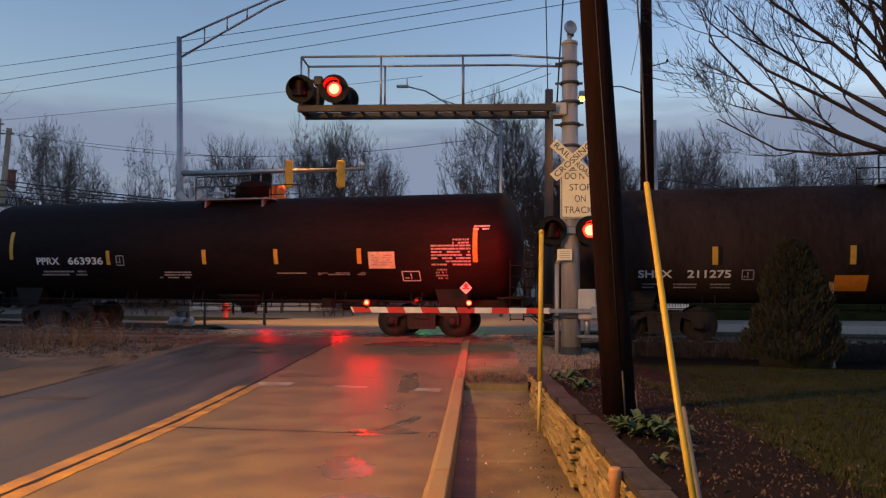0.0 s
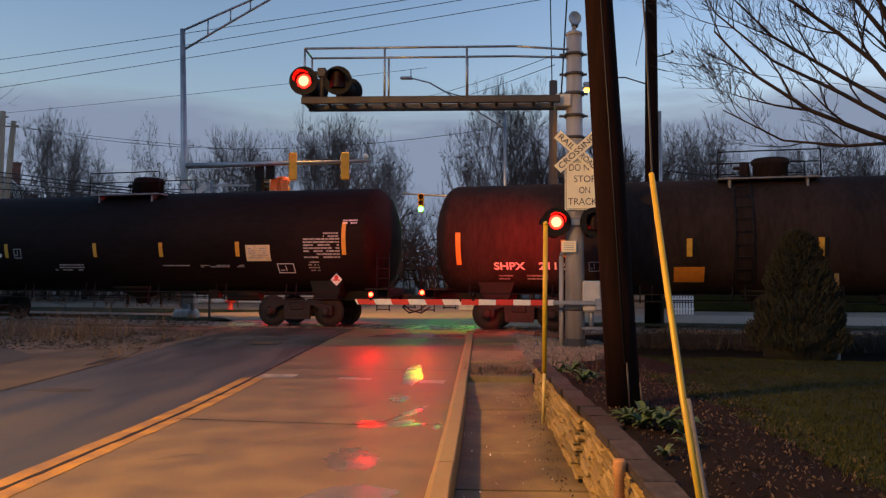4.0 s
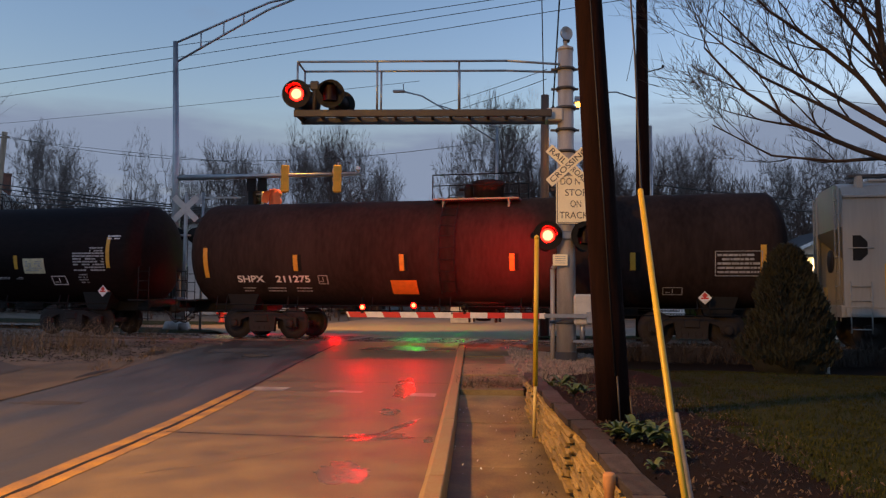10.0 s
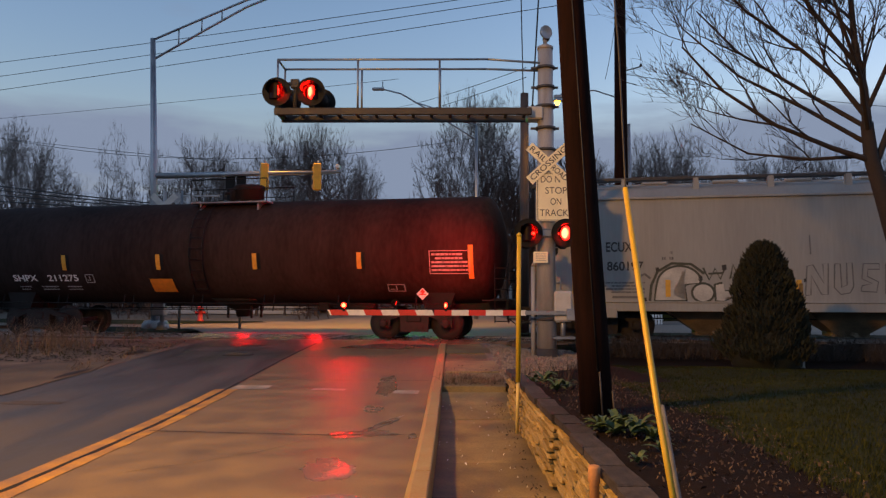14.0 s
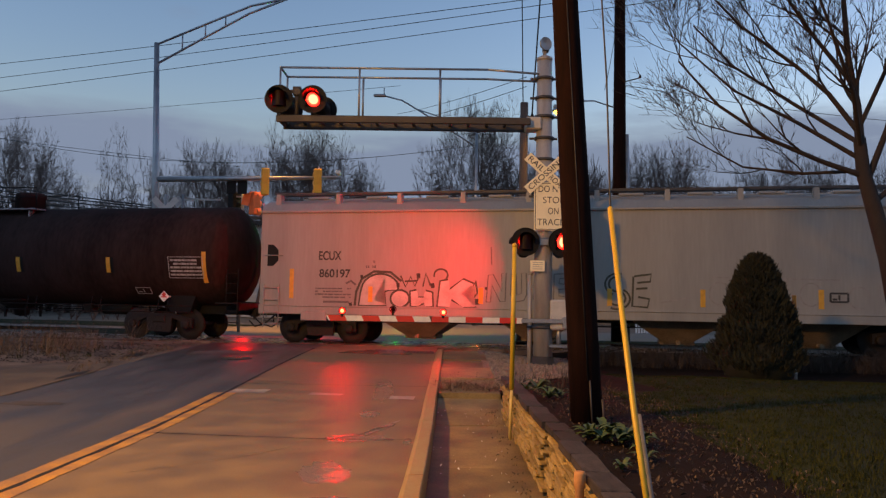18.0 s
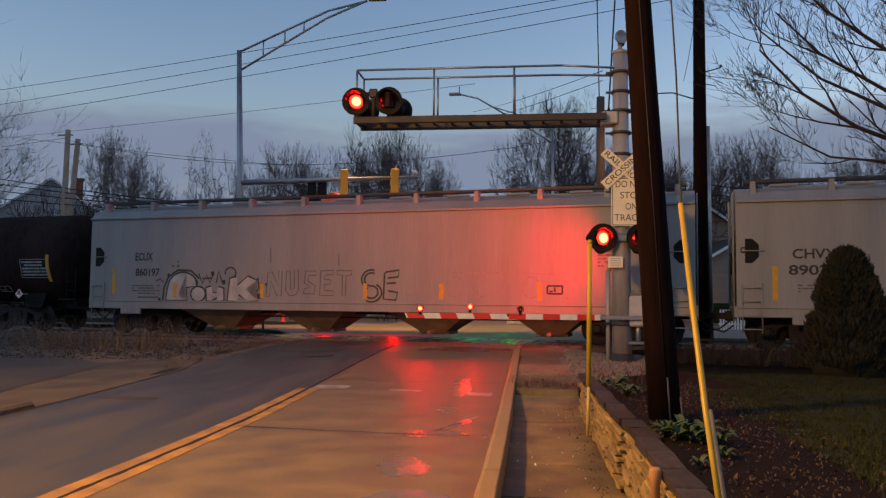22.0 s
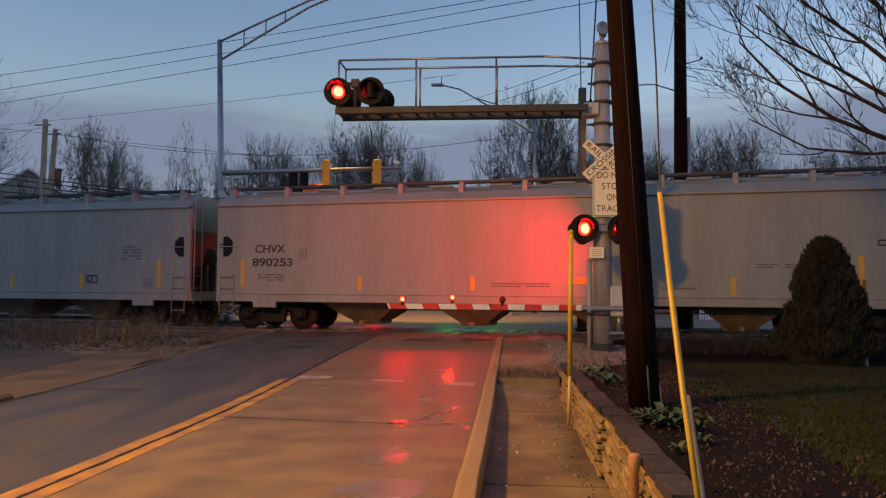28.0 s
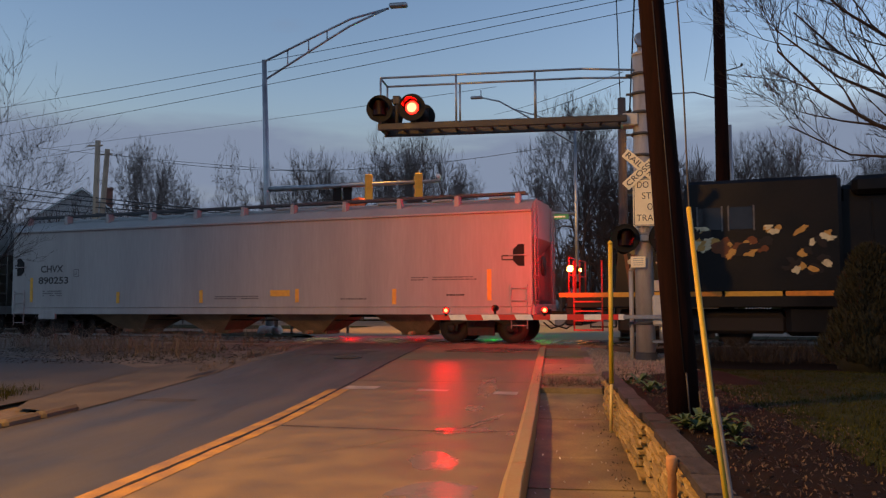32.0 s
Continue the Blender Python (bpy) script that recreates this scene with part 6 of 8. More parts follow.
# the arm: two chords with cross rungs, and railings on both sides of the walk
bm = BM(); box(bm, (-0.28, 0, 5.96), (0.38, 0.5, 0.30), bev=0.03); part("arm_bracket", bm, M_BOXGREY, MAST)
AY = 0.40
for y in (-AY, AY):
    bm = BM(); box(bm, (-3.42, y, 5.95), (6.1, 0.09, 0.17), bev=0.015); part("arm_chord", bm, M_ARM, MAST)
    bm = BM(); tube(bm, (-6.40, y, 7.20), (-1.4, y, 7.20), 0.028, n=8)
    if y < 0:
        tube(bm, (-1.4, y, 7.20), (-0.15, -0.1, 7.20), 0.028, n=8)
    else:
        tube(bm, (-1.4, y, 7.20), (-0.15, 0.15, 7.08), 0.028, n=8)
    part("hand_rail", bm, M_STEEL, MAST)
    for x in (-6.40, -4.49, -2.55):
        bm = BM(); tube(bm, (x, y, 6.0), (x, y, 7.20), 0.026, n=8); part("rail_post", bm, M_STEEL, MAST)
for k in range(14):
    bm = BM(); box(bm, (-6.35 + k * 0.45, 0, 5.98), (0.07, 0.76, 0.03)); part("walk_rung", bm, M_ARM, MAST)
bm = BM(); tube(bm, (-6.40, -AY, 7.20), (-6.40, AY, 7.20), 0.026, n=8); part("end_rail", bm, M_STEEL, MAST)
bm = BM(); tube(bm, (-6.42, -AY, 5.95), (-6.42, AY, 5.95), 0.05, n=8); part("arm_end", bm, M_ARM, MAST)
bm = BM(); tube(bm, (-6.55, -0.36, 6.62), (-5.4, -0.36, 6.62), 0.045, n=10); tube(bm, (-5.99, -0.36, 6.0), (-5.99, -0.36, 6.7), 0.05, n=10); box(bm, (-5.99, -0.36, 6.62), (0.2, 0.16, 0.22), bev=0.02); part("light_cross_arm", bm, M_ARM, MAST)
flasher(MAST, -6.40, -0.50, 6.40, 0, 0)
flasher(MAST, -5.59, -0.50, 6.40, 0, 1)
flasher(MAST, -6.36, 0.55, 6.40, 180, 0)
flasher(MAST, -5.50, 0.55, 6.40, 180, 1)
bm = BM(); tube(bm, (-0.62, -0.10, 3.08), (0.6, -0.10, 3.08), 0.045, n=10); box(bm, (0, -0.12, 3.08), (0.5, 0.3, 0.2), bev=0.03); part("light_cross_arm", bm, M_STEEL, MAST)
flasher(MAST, -0.46, -0.34, 3.07, 0, 0)
flasher(MAST, 0.42, -0.34, 3.07, 0, 1)
flasher(MAST, -0.46, 0.38, 3.07, BEAM_HEADING, 1)
flasher(MAST, 0.42, 0.38, 3.07, BEAM_HEADING, 0)
bm = BM(); box(bm, (-0.17, -0.30, 2.50), (0.34, 0.05, 0.26), bev=0.006); nb = part("notice_plate", bm, M_SIGN, MAST, "small white notice plate")
bm = BM()
for k in range(4):
    box(bm, (-0.17, -0.327, 2.58 - 0.05 * k), (0.24, 0.004, 0.014))
part("notice_print", bm, M_GREYLET, nb)

# crossbuck: two blades
XB = new("crossbuck", None)
XB.parent = MAST
XB.matrix_basis = pose(0.03, -0.30, 4.72)
XB["label"] = "white crossbuck sign with black letters"
for turn, off, texts in ((-42, 0.0, (("RAIL", -0.335), ("ROAD", 0.335))), (42, -0.02, (("CROSSING", 0.0),))):
    bm = BM()
    box(bm, (0, off, 0), (1.24, 0.008, 0.23), bev=0.002)
    bl = part("blade", bm, M_SIGN, XB, at=pose(0, 0, 0, 0, -turn, 0))
    for text, x in texts:
        ob = words("letters", text, 0.19, M_BLACKLET, bl, pose(x, off - 0.007, 0, 90, 0, 0), "", 0.004)
        xs = [q.co.x for q in ob.data.vertices]
        k = (1.10 if len(text) > 4 else 0.46) / (max(xs) - min(xs))
        for q in ob.data.vertices:
            q.co.x *= k
bm = BM(); box(bm, (0.20, -0.28, 3.93), (0.92, 0.012, 1.15), bev=0.004); sg = part("stop_sign_plate", bm, M_SIGN, MAST, "white sign reading do not stop on tracks")
for k, text in enumerate(("DO NOT", "STOP", "ON", "TRACKS")):
    ob = words("letters", text, 0.225, M_BLACKLET, sg, pose(0.20, -0.289, 4.34 - 0.265 * k, 90, 0, 0), "", -0.004)
    xs = [q.co.x for q in ob.data.vertices]
    kk = (0.72, 0.50, 0.25, 0.76)[k] / (max(xs) - min(xs))
    for q in ob.data.vertices:
        q.co.x *= kk
bm = BM()
for cx, cz, sx, sz in ((0.20, 4.48, 0.86, 0.014), (0.20, 3.38, 0.86, 0.014), (-0.23, 3.93, 0.014, 1.1), (0.63, 3.93, 0.014, 1.1)):
    box(bm, (cx, -0.288, cz), (sx, 0.003, sz))
part("border", bm, M_BLACKLET, sg)

# the gate
GATE = thing("crossing_gate", "lowered crossing gate with red and white stripes", "crossing gate", pose(MX, MY - 0.34, 0.02))
bm = BM(); box(bm, (0.36, 0.25, 1.35), (0.42, 0.4, 0.72), bev=0.04); part("mechanism_box", bm, M_BOXGREY, GATE)
bm = BM(); box(bm, (0.36, 0.16, 0.62), (0.5, 0.5, 0.05)); tube(bm, (0.36, 0.2, 0.62), (0.36, 0.2, 1.1), 0.06); part("bracket", bm, M_STEEL, GATE)
bm = BM(); box(bm, (-0.05, 0.0, 1.20), (1.0, 0.05, 0.10), bev=0.01); box(bm, (0.55, 0.0, 1.16), (0.25, 0.12, 0.28), bev=0.02); part("support_arm", bm, M_STEEL, GATE)
x = -0.52
k = 0
while x > -5.08:
    w = 0.14 if k == 0 else 0.40
    sl = 0.0 if x > -2.4 else 0.06
    bm = BM()
    prism(bm, [(x, 1.135), (x - sl, 1.265), (max(-5.1, x - w) - sl, 1.265), (max(-5.1, x - w), 1.135)], -0.02, 0.02)
    part("stripe", bm, M_WSTRIPE if k % 2 == 0 else M_REDSTRIPE, GATE)
    x -= w
    k += 1
for i, (gx, which) in enumerate(((-4.78, None), (-3.58, 0), (-2.39, 1))):
    lamp = new("gate_light", None)
    lamp.parent = GATE
    lamp.matrix_basis = pose(gx, 0, 1.37 if i != 1 else 1.42)
    bm = BM(); turned(bm, [(0.066, -0.055), (0.085, -0.05), (0.085, 0.05), (0.066, 0.055)], pose(0, 0, 0, 90, 0, 0), 18, cap=False); box(bm, (0, 0, -0.10), (0.06, 0.06, 0.08)); part("housing", bm, M_BLACKMATT, lamp)
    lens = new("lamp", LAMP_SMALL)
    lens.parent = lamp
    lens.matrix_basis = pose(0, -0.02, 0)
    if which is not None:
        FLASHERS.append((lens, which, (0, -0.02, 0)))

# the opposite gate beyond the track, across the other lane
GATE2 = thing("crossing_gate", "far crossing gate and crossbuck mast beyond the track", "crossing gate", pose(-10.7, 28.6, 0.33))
bm = BM(); tube(bm, (0, 0, 0), (0, 0, 5.15), 0.075, 0.065, 14); part("post", bm, M_MAST, GATE2)
bm = BM(); turned(bm, [(0.02, 0), (0.20, 0), (0.18, 0.28), (0.09, 0.32), (0.02, 0.32)], None, 16); part("base", bm, M_MAST, GATE2)
for turn in (-45, 45):
    bm = BM(); box(bm, (0, -0.09 - 0.0002 * turn, 4.55), (1.24, 0.012, 0.23), ry=turn, bev=0.003); part("crossbuck_blade", bm, M_BOXGREY, GATE2, "bare grey back of a crossbuck blade")
bm = BM(); tube(bm, (-0.42, 0, 3.55), (0.42, 0, 3.55), 0.04, n=10); part("light_cross_arm", bm, M_STEEL, GATE2)
for gx in (-0.36, 0.36):
    bm = BM(); turned(bm, [(0.02, -0.14), (0.10, -0.13), (0.15, 0.0), (0.30, 0.02), (0.30, 0.035), (0.02, 0.035)], pose(gx, 0, 3.55, -90, 0, 0), 20); part("light_housing", bm, M_BLACKMATT, GATE2)
bm = BM(); box(bm, (0, -0.25, 0.9), (0.45, 0.4, 0.7), bev=0.04); part("mechanism_box", bm, M_BOXGREY, GATE2)
for k in range(15):
    bm = BM(); box(bm, (0.35 + 0.41 * k, -0.3, 0.95), (0.40, 0.035, 0.11)); part("arm_section", bm, M_ARM, GATE2, "dark unpainted back of the gate arm")
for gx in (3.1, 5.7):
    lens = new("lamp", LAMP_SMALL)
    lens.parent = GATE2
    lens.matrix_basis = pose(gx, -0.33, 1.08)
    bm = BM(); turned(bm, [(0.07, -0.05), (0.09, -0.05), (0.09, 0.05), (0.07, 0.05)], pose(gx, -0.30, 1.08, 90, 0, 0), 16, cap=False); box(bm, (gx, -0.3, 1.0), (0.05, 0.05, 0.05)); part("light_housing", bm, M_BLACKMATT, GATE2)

# ---------- poles, guys, posts near the camera ----------
P1 = thing("utility_pole", "dark creosoted wooden utility pole leaning over the bed", "utility pole", pose(1.38, 7.5, 0.40))
bm = BM(); pipe(bm, [(0, 0, -0.1), (-0.06, 0, 1.0), (-0.13, 0, 2.2), (-0.24, 0, 4.2), (-0.55, 0, 9.5)], [0.158, 0.152, 0.146, 0.130, 0.10], 26); part("pole", bm, M_CREOSOTE, P1)
for ax, z0, z1 in ((0.02, 0.02, 0.5), (0.14, -0.02, 0.32)):
    bm = BM(); tube(bm, (ax, -0.155, z0), (ax - 0.03, -0.155, z1), 0.010, n=6); part("ground_wire_moulding", bm, M_ARM, P1)
bm = BM(); tube(bm, (-0.03, -0.16, 0.5), (-0.25, -0.13, 4.3), 0.006, n=5); part("ground_wire", bm, M_CABLE, P1)

GUY = thing("guy_wire", "steel guy wire in a yellow plastic guard", "guy wire", pose(0.835, 2.66, 0.44))
bm = BM(); pipe(bm, [(0.0, 0, 0.0), (0.005, 0.48, 0.715), (0.02, 1.14, 1.70), (0.04, 1.35, 2.45), (0.09, 2.0, 3.9), (0.21, 3.25, 7.0)], 0.005, 6); part("wire", bm, M_CABLE, GUY)
bm = BM(); pipe(bm, [(-0.010, 0.17, 0.27), (-0.008, 0.48, 0.72), (0.0, 0.80, 1.22), (0.018, 1.14, 1.70)], [0.011, 0.0135, 0.0138, 0.0135], 12); part("guard", bm, M_YELLOW, GUY, "faded yellow plastic guard")
bm = BM(); pipe(bm, [(0.004, 0.0, 0.02), (0.012, 0.24, 0.37), (0.010, 0.48, 0.72)], 0.0115, 12); part("lower_guard", bm, M_GREYDK, GUY, "grey lower guard tube")
bm = BM(); tube(bm, (0, -0.05, -0.10), (0, 0.03, 0.06), 0.014, n=8); turned(bm, [(0.02, 0), (0.035, 0.01), (0.02, 0.02)], pose(0, 0.04, 0.08, 60, 0, 0), 10); part("anchor_rod", bm, M_STEEL, GUY)

STAKE = thing("marker_pole", "thin yellow marker pole standing against the stone wall", "marker pole", pose(0.785, 9.55, -0.06))
bm = BM(); tube(bm, (0, 0, 0.62), (0.02, 0, 2.40), 0.030, 0.028, 12); part("upper_tube", bm, M_YELLOW, STAKE)
bm = BM(); tube(bm, (-0.015, 0, 0.0), (0, 0, 0.62), 0.021, 0.021, 12); part("lower_tube", bm, M_PALEYEL, STAKE, "pale yellowed lower tube")
bm = BM(); turned(bm, [(0.005, 0), (0.032, 0.01), (0.032, 0.04), (0.01, 0.06)], pose(0.02, 0, 2.39), 12); part("cap", bm, M_YELLOW, STAKE)
POST = thing("stub_post", "short orange-brown wooden stub post beside the wall", "post", pose(0.862, 4.80, -0.08))
bm = BM(); turned(bm, [(0.028, 0), (0.031, 0.0), (0.030, 0.54), (0.038, 0.555), (0.038, 0.635), (0.031, 0.648), (0.015, 0.648)], None, 16); part("post", bm, M_STUB, POST)

P2 = thing("utility_pole", "tall dark utility pole with a pale cable riser", "utility pole", pose(5.8, 27.0, 0.2))
bm = BM(); tube(bm, (0, 0, 0), (0.05, 0, 15.0), 0.27, 0.17, 20); part("pole", bm, M_CREOSOTE, P2)
bm = BM(); tube(bm, (0.31, -0.05, 0), (0.27, -0.05, 7.4), 0.075, 0.075, 12); part("cable_riser", bm, M_STEEL, P2, "pale grey cable riser")
bm = BM(); tube(bm, (0.2, 0, 8.9), (0.6, 0, 8.8), 0.015); part("lower_bracket", bm, M_CABLE, P2)
bm = BM(); tube(bm, (0.2, 0, 9.3), (0.75, 0, 9.45), 0.02); turned(bm, [(0.02, 0), (0.06, 0.02), (0.03, 0.10)], pose(0.75, 0, 9.45), 8); part("insulator_bracket", bm, M_CABLE, P2)
bm = BM(); pipe(bm, [(-0.1, 0, 8.35), (-0.9, -0.2, 8.55), (-1.7, -0.5, 8.45), (-2.15, -0.7, 8.30)], 0.025, 8); part("lamp_arm", bm, M_STEEL, P2)
bm = BM(); turned(bm, [(0.02, 0.12), (0.10, 0.10), (0.17, 0.0), (0.16, -0.02)], pose(-2.28, -0.75, 8.05), 16); box(bm, (-2.25, -0.72, 8.2), (0.3, 0.16, 0.12), bev=0.03); part("lamp_head", bm, M_STEEL, P2)
bm = BM(); turned(bm, [(0.02, 0.0), (0.10, 0.0), (0.09, -0.07), (0.05, -0.12), (0.01, -0.13)], pose(-2.28, -0.75, 8.03), 16); part("lamp_bowl", bm, M_SODIUM_GLOW, P2, "glowing orange sodium lamp")
STUBP = thing("utility_pole", "short weathered stub pole carrying cables", "utility pole", pose(2.45, 27.2, 0.25))
bm = BM(); tube(bm, (0, 0, 0), (0.04, 0, 8.5), 0.17, 0.14, 16); part("pole", bm, M_STUBWOOD, STUBP)
bm = BM(); box(bm, (0.16, -0.05, 8.0), (0.4, 0.06, 0.05)); turned(bm, [(0.03, 0), (0.06, 0.03), (0.03, 0.12)], pose(0.32, -0.05, 8.0), 8); part("cable_bracket", bm, M_CABLE, STUBP)
MARK = thing("marker_pole", "slim marker post with an orange top by the track", "marker pole", pose(7.57, 17.1, 0.05))
bm = BM(); tube(bm, (0, 0, 0), (0, 0, 1.15), 0.045, n=10); part("lower_post", bm, M_WHITE, MARK)
bm = BM(); tube(bm, (0, 0, 1.15), (0, 0, 1.85), 0.045, n=10); part("upper_post", bm, M_ORANGE, MARK)

# ---------- bare trees ----------
def grow(seed, height, spread, r0, limbs, levels, twigs=1.0, fork=0.3, lean=(0, 0), sides=4, dirs=None, droop=0.0, keep=1.0, given=None, ends=(4, 4, 4, 3, 2, 1)):
    """A leafless tree: trunk and crown as two lists of vertices and faces."""
    rnd = random.Random(seed)
    trunk, crown = ([], []), ([], [])

    def bough(out, p, d, length, r, lev, n):
        """One bough as a chain of short tapering pieces; gives back points from which others spring."""
        v, f = out
        k = n
        pts = []
        q = d.to_track_quat('Z', 'Y').to_matrix()
        base = len(v)
        sd = sides if lev < 2 else 3
        for i in range(k + 1):
            t = i / k
            rr = r * (1 - 0.75 * t)
            for a in range(sd):
                v.append(p + q @ Vector((math.cos(6.283 * a / sd) * rr, math.sin(6.283 * a / sd) * rr, 0)))
            pts.append((p.copy(), d.copy(), rr))
            wob = 0.13
            d = (d + Vector((rnd.gauss(0, wob), rnd.gauss(0, wob), rnd.gauss(0.05 - droop, wob * 0.7)))).normalized()
            q = d.to_track_quat('Z', 'Y').to_matrix()
            p = p + d * (length / k)
        for i in range(k):
            for a in range(sd):
                f.append((base + i * sd + a, base + i * sd + (a + 1) % sd, base + (i + 1) * sd + (a + 1) % sd, base + (i + 1) * sd + a))
        return pts

    def spread_from(pts, length, r, lev):
        if lev > levels:
            return
        count = (0, 6, 7, 7, 6, 4)[lev] * twigs
        for _ in range(int(count + rnd.random())):
            t = rnd.uniform(0.22, 1.0)
            p, d, rr = pts[min(len(pts) - 1, int(t * len(pts)))]
            side = Vector((rnd.gauss(0, 1), rnd.gauss(0, 1), rnd.gauss(0.25, 0.6))).normalized()
            nd = (d * 0.92 + side * 0.72 + Vector((0, 0, 0.10))).normalized()
            ln = length * rnd.uniform(0.38, 0.70)
            nr = max(0.0035 * keep, min(rr * 0.7, r * 0.5))
            spread_from(bough(crown, p, nd, ln, nr, lev, ends[lev]), ln, nr, lev + 1)

    def chain(out, pts, r0, r1):
        """A bough through given points."""
        v, f = out
        base, n, got = len(v), len(pts), []
        for i, p in enumerate(pts):
            p = Vector(p)
            d = (Vector(pts[min(n - 1, i + 1)]) - Vector(pts[max(0, i - 1)])).normalized()
            q = d.to_track_quat('Z', 'Y').to_matrix()
            rr = r0 + (r1 - r0) * i / (n - 1)
            for a in range(8):
                v.append(p + q @ Vector((math.cos(0.7854 * a) * rr, math.sin(0.7854 * a) * rr, 0)))
            got.append((p, d, rr))
        for i in range(n - 1):
            for a in range(8):
                f.append((base + i * 8 + a, base + i * 8 + (a + 1) % 8, base + i * 8 + 8 + (a + 1) % 8, base + i * 8 + 8 + a))
        return got

    if given:
        chain(trunk, given[0], r0, r0 * 0.55)
        for r, path in given[1:]:
            got = chain(crown, path, r, r * 0.3)
            fine = [(a[0].lerp(b[0], t), a[1].lerp(b[1], t).normalized(), a[2] + (b[2] - a[2]) * t) for a, b in zip(got, got[1:]) for t in (0, 0.33, 0.66)]
            ln = sum((b[0] - a[0]).length for a, b in zip(got, got[1:]))
            spread_from(fine + [got[-1]], ln * 0.62, r, 2)
        return trunk, crown
    stem = bough(trunk, Vector((0, 0, 0)), Vector((lean[0], lean[1], 1)).normalized(), height * fork, r0, 0, 6)
    top, d0, rt = stem[-1]
    for i in range(limbs):
        if dirs:
            nd = Vector(dirs[i % len(dirs)]).normalized()
            nd = (nd + Vector((rnd.gauss(0, 0.05), rnd.gauss(0, 0.1), 0))).normalized()
        else:
            a = 6.283 * i / limbs + rnd.uniform(-0.4, 0.4)
            up = rnd.uniform(0.5, 1.9)
            nd = Vector((math.cos(a) * spread, math.sin(a) * spread, up)).normalized()
        p = stem[-1 - (i % 3)][0]
        ln = height * (1 - fork) * rnd.uniform(0.75, 1.1)
        spread_from(bough(crown, p, nd, ln, r0 * 0.42, 1, 7), ln, r0 * 0.42, 2)
    return trunk, crown


def tree(name, label, m, grown, mats, group=""):
    t = thing(name, label, "tree", m, group)
    for nm, (v, f), mat in (("trunk", grown[0], mats[0]), ("crown", grown[1], mats[1])):
        sheet(nm, v, f, mat, t, smooth=True)
    return t


def fine_tree(seed, levels, clear, open_, clumps=0, thin=0.0115, first=2.5):
    """A leafless tree one metre high and wide, with forks down to fine twigs; clumps are dry leaf bunches."""
    rnd = random.Random(seed)
    segs, tips = [], []

    def limb(p, d, ln, r, lev):
        pts = [p]
        k = (3, 3, 3, 2, 2)[lev] if lev < 5 else 1
        for _ in range(k):
            d = (d + Vector((rnd.gauss(0, 0.16), rnd.gauss(0, 0.16), rnd.gauss(0.05, 0.12)))).normalized()
            p = p + d * ln / k
            pts.append(p)
        segs.append((pts, r, max(thin * 0.6, r * 0.68), lev))
        if lev >= levels:
            tips.append((p, d))
            return
        a0 = rnd.uniform(0, 6.283)
        for k in range(2 + (rnd.random() < 0.35)):
            a = a0 + 3.1416 * k + rnd.uniform(-0.6, 0.6)
            side = d.orthogonal().normalized()
            side = side * math.cos(a) + d.cross(side) * math.sin(a)
            w = open_ * rnd.uniform(0.55, 1.25)
            limb(p, (d + side * w).normalized(), (ln * rnd.uniform(0.66, 0.86)) if lev else first, max(thin, r * 0.56), lev + 1)
        if lev > 0 and rnd.random() < 0.85:
            a = rnd.uniform(0, 6.283)
            side = d.orthogonal().normalized()
            side = side * math.cos(a) + d.cross(side) * math.sin(a)
            limb(pts[-2], (d * 0.7 + side).normalized(), ln * rnd.uniform(0.5, 0.75), max(thin, r * 0.45), lev + 1)

    limb(Vector((0, 0, 0)), Vector((0, 0, 1)), 10.0 * clear, 0.24, 0)
    hi = max(max(q.z for q in g[0]) for g in segs)
    wide = max(max(math.hypot(q.x, q.y) for q in g[0]) for g in segs) * 2
    trunk, crown = ([], []), ([], [])
    for pts, ra, rb, lev in segs:
        v, f = trunk if lev == 0 else crown
        base, n = len(v), 6 if lev < 2 else 3
        for i, p in enumerate(pts):
            d = (pts[min(len(pts) - 1, i + 1)] - pts[max(0, i - 1)]).normalized()
            q = d.to_track_quat('Z', 'Y').to_matrix()
            r = ra + (rb - ra) * i / (len(pts) - 1)
            v += [p + q @ Vector((math.cos(6.2832 * k / n) * r, math.sin(6.2832 * k / n) * r, 0)) for k in range(n)]
        f += [(base + i * n + k, base + i * n + (k + 1) % n, base + (i + 1) * n + (k + 1) % n, base + (i + 1) * n + k) for i in range(len(pts) - 1) for k in range(n)]
    v, f = crown
    for p, d in (rnd.sample(tips, min(clumps, len(tips))) if clumps else ()):
        for _ in range(5):
            o = p + Vector((rnd.gauss(0, 0.09), rnd.gauss(0, 0.09), rnd.gauss(-0.05, 0.09)))
            a, b = Vector((rnd.gauss(0, 1), rnd.gauss(0, 1), rnd.gauss(0, 1))).normalized() * 0.07, Vector((rnd.gauss(0, 1), rnd.gauss(0, 1), rnd.gauss(0, 1))).normalized() * 0.05
            i = len(v)
            v += [o - a, o + b, o + a, o - b]
            f.append((i, i + 1, i + 2, i + 3))
    for v, f in (trunk, crown):
        for i, q in enumerate(v):
            v[i] = Vector((q.x / wide, q.y / wide, q.z / hi))
    return trunk, crown


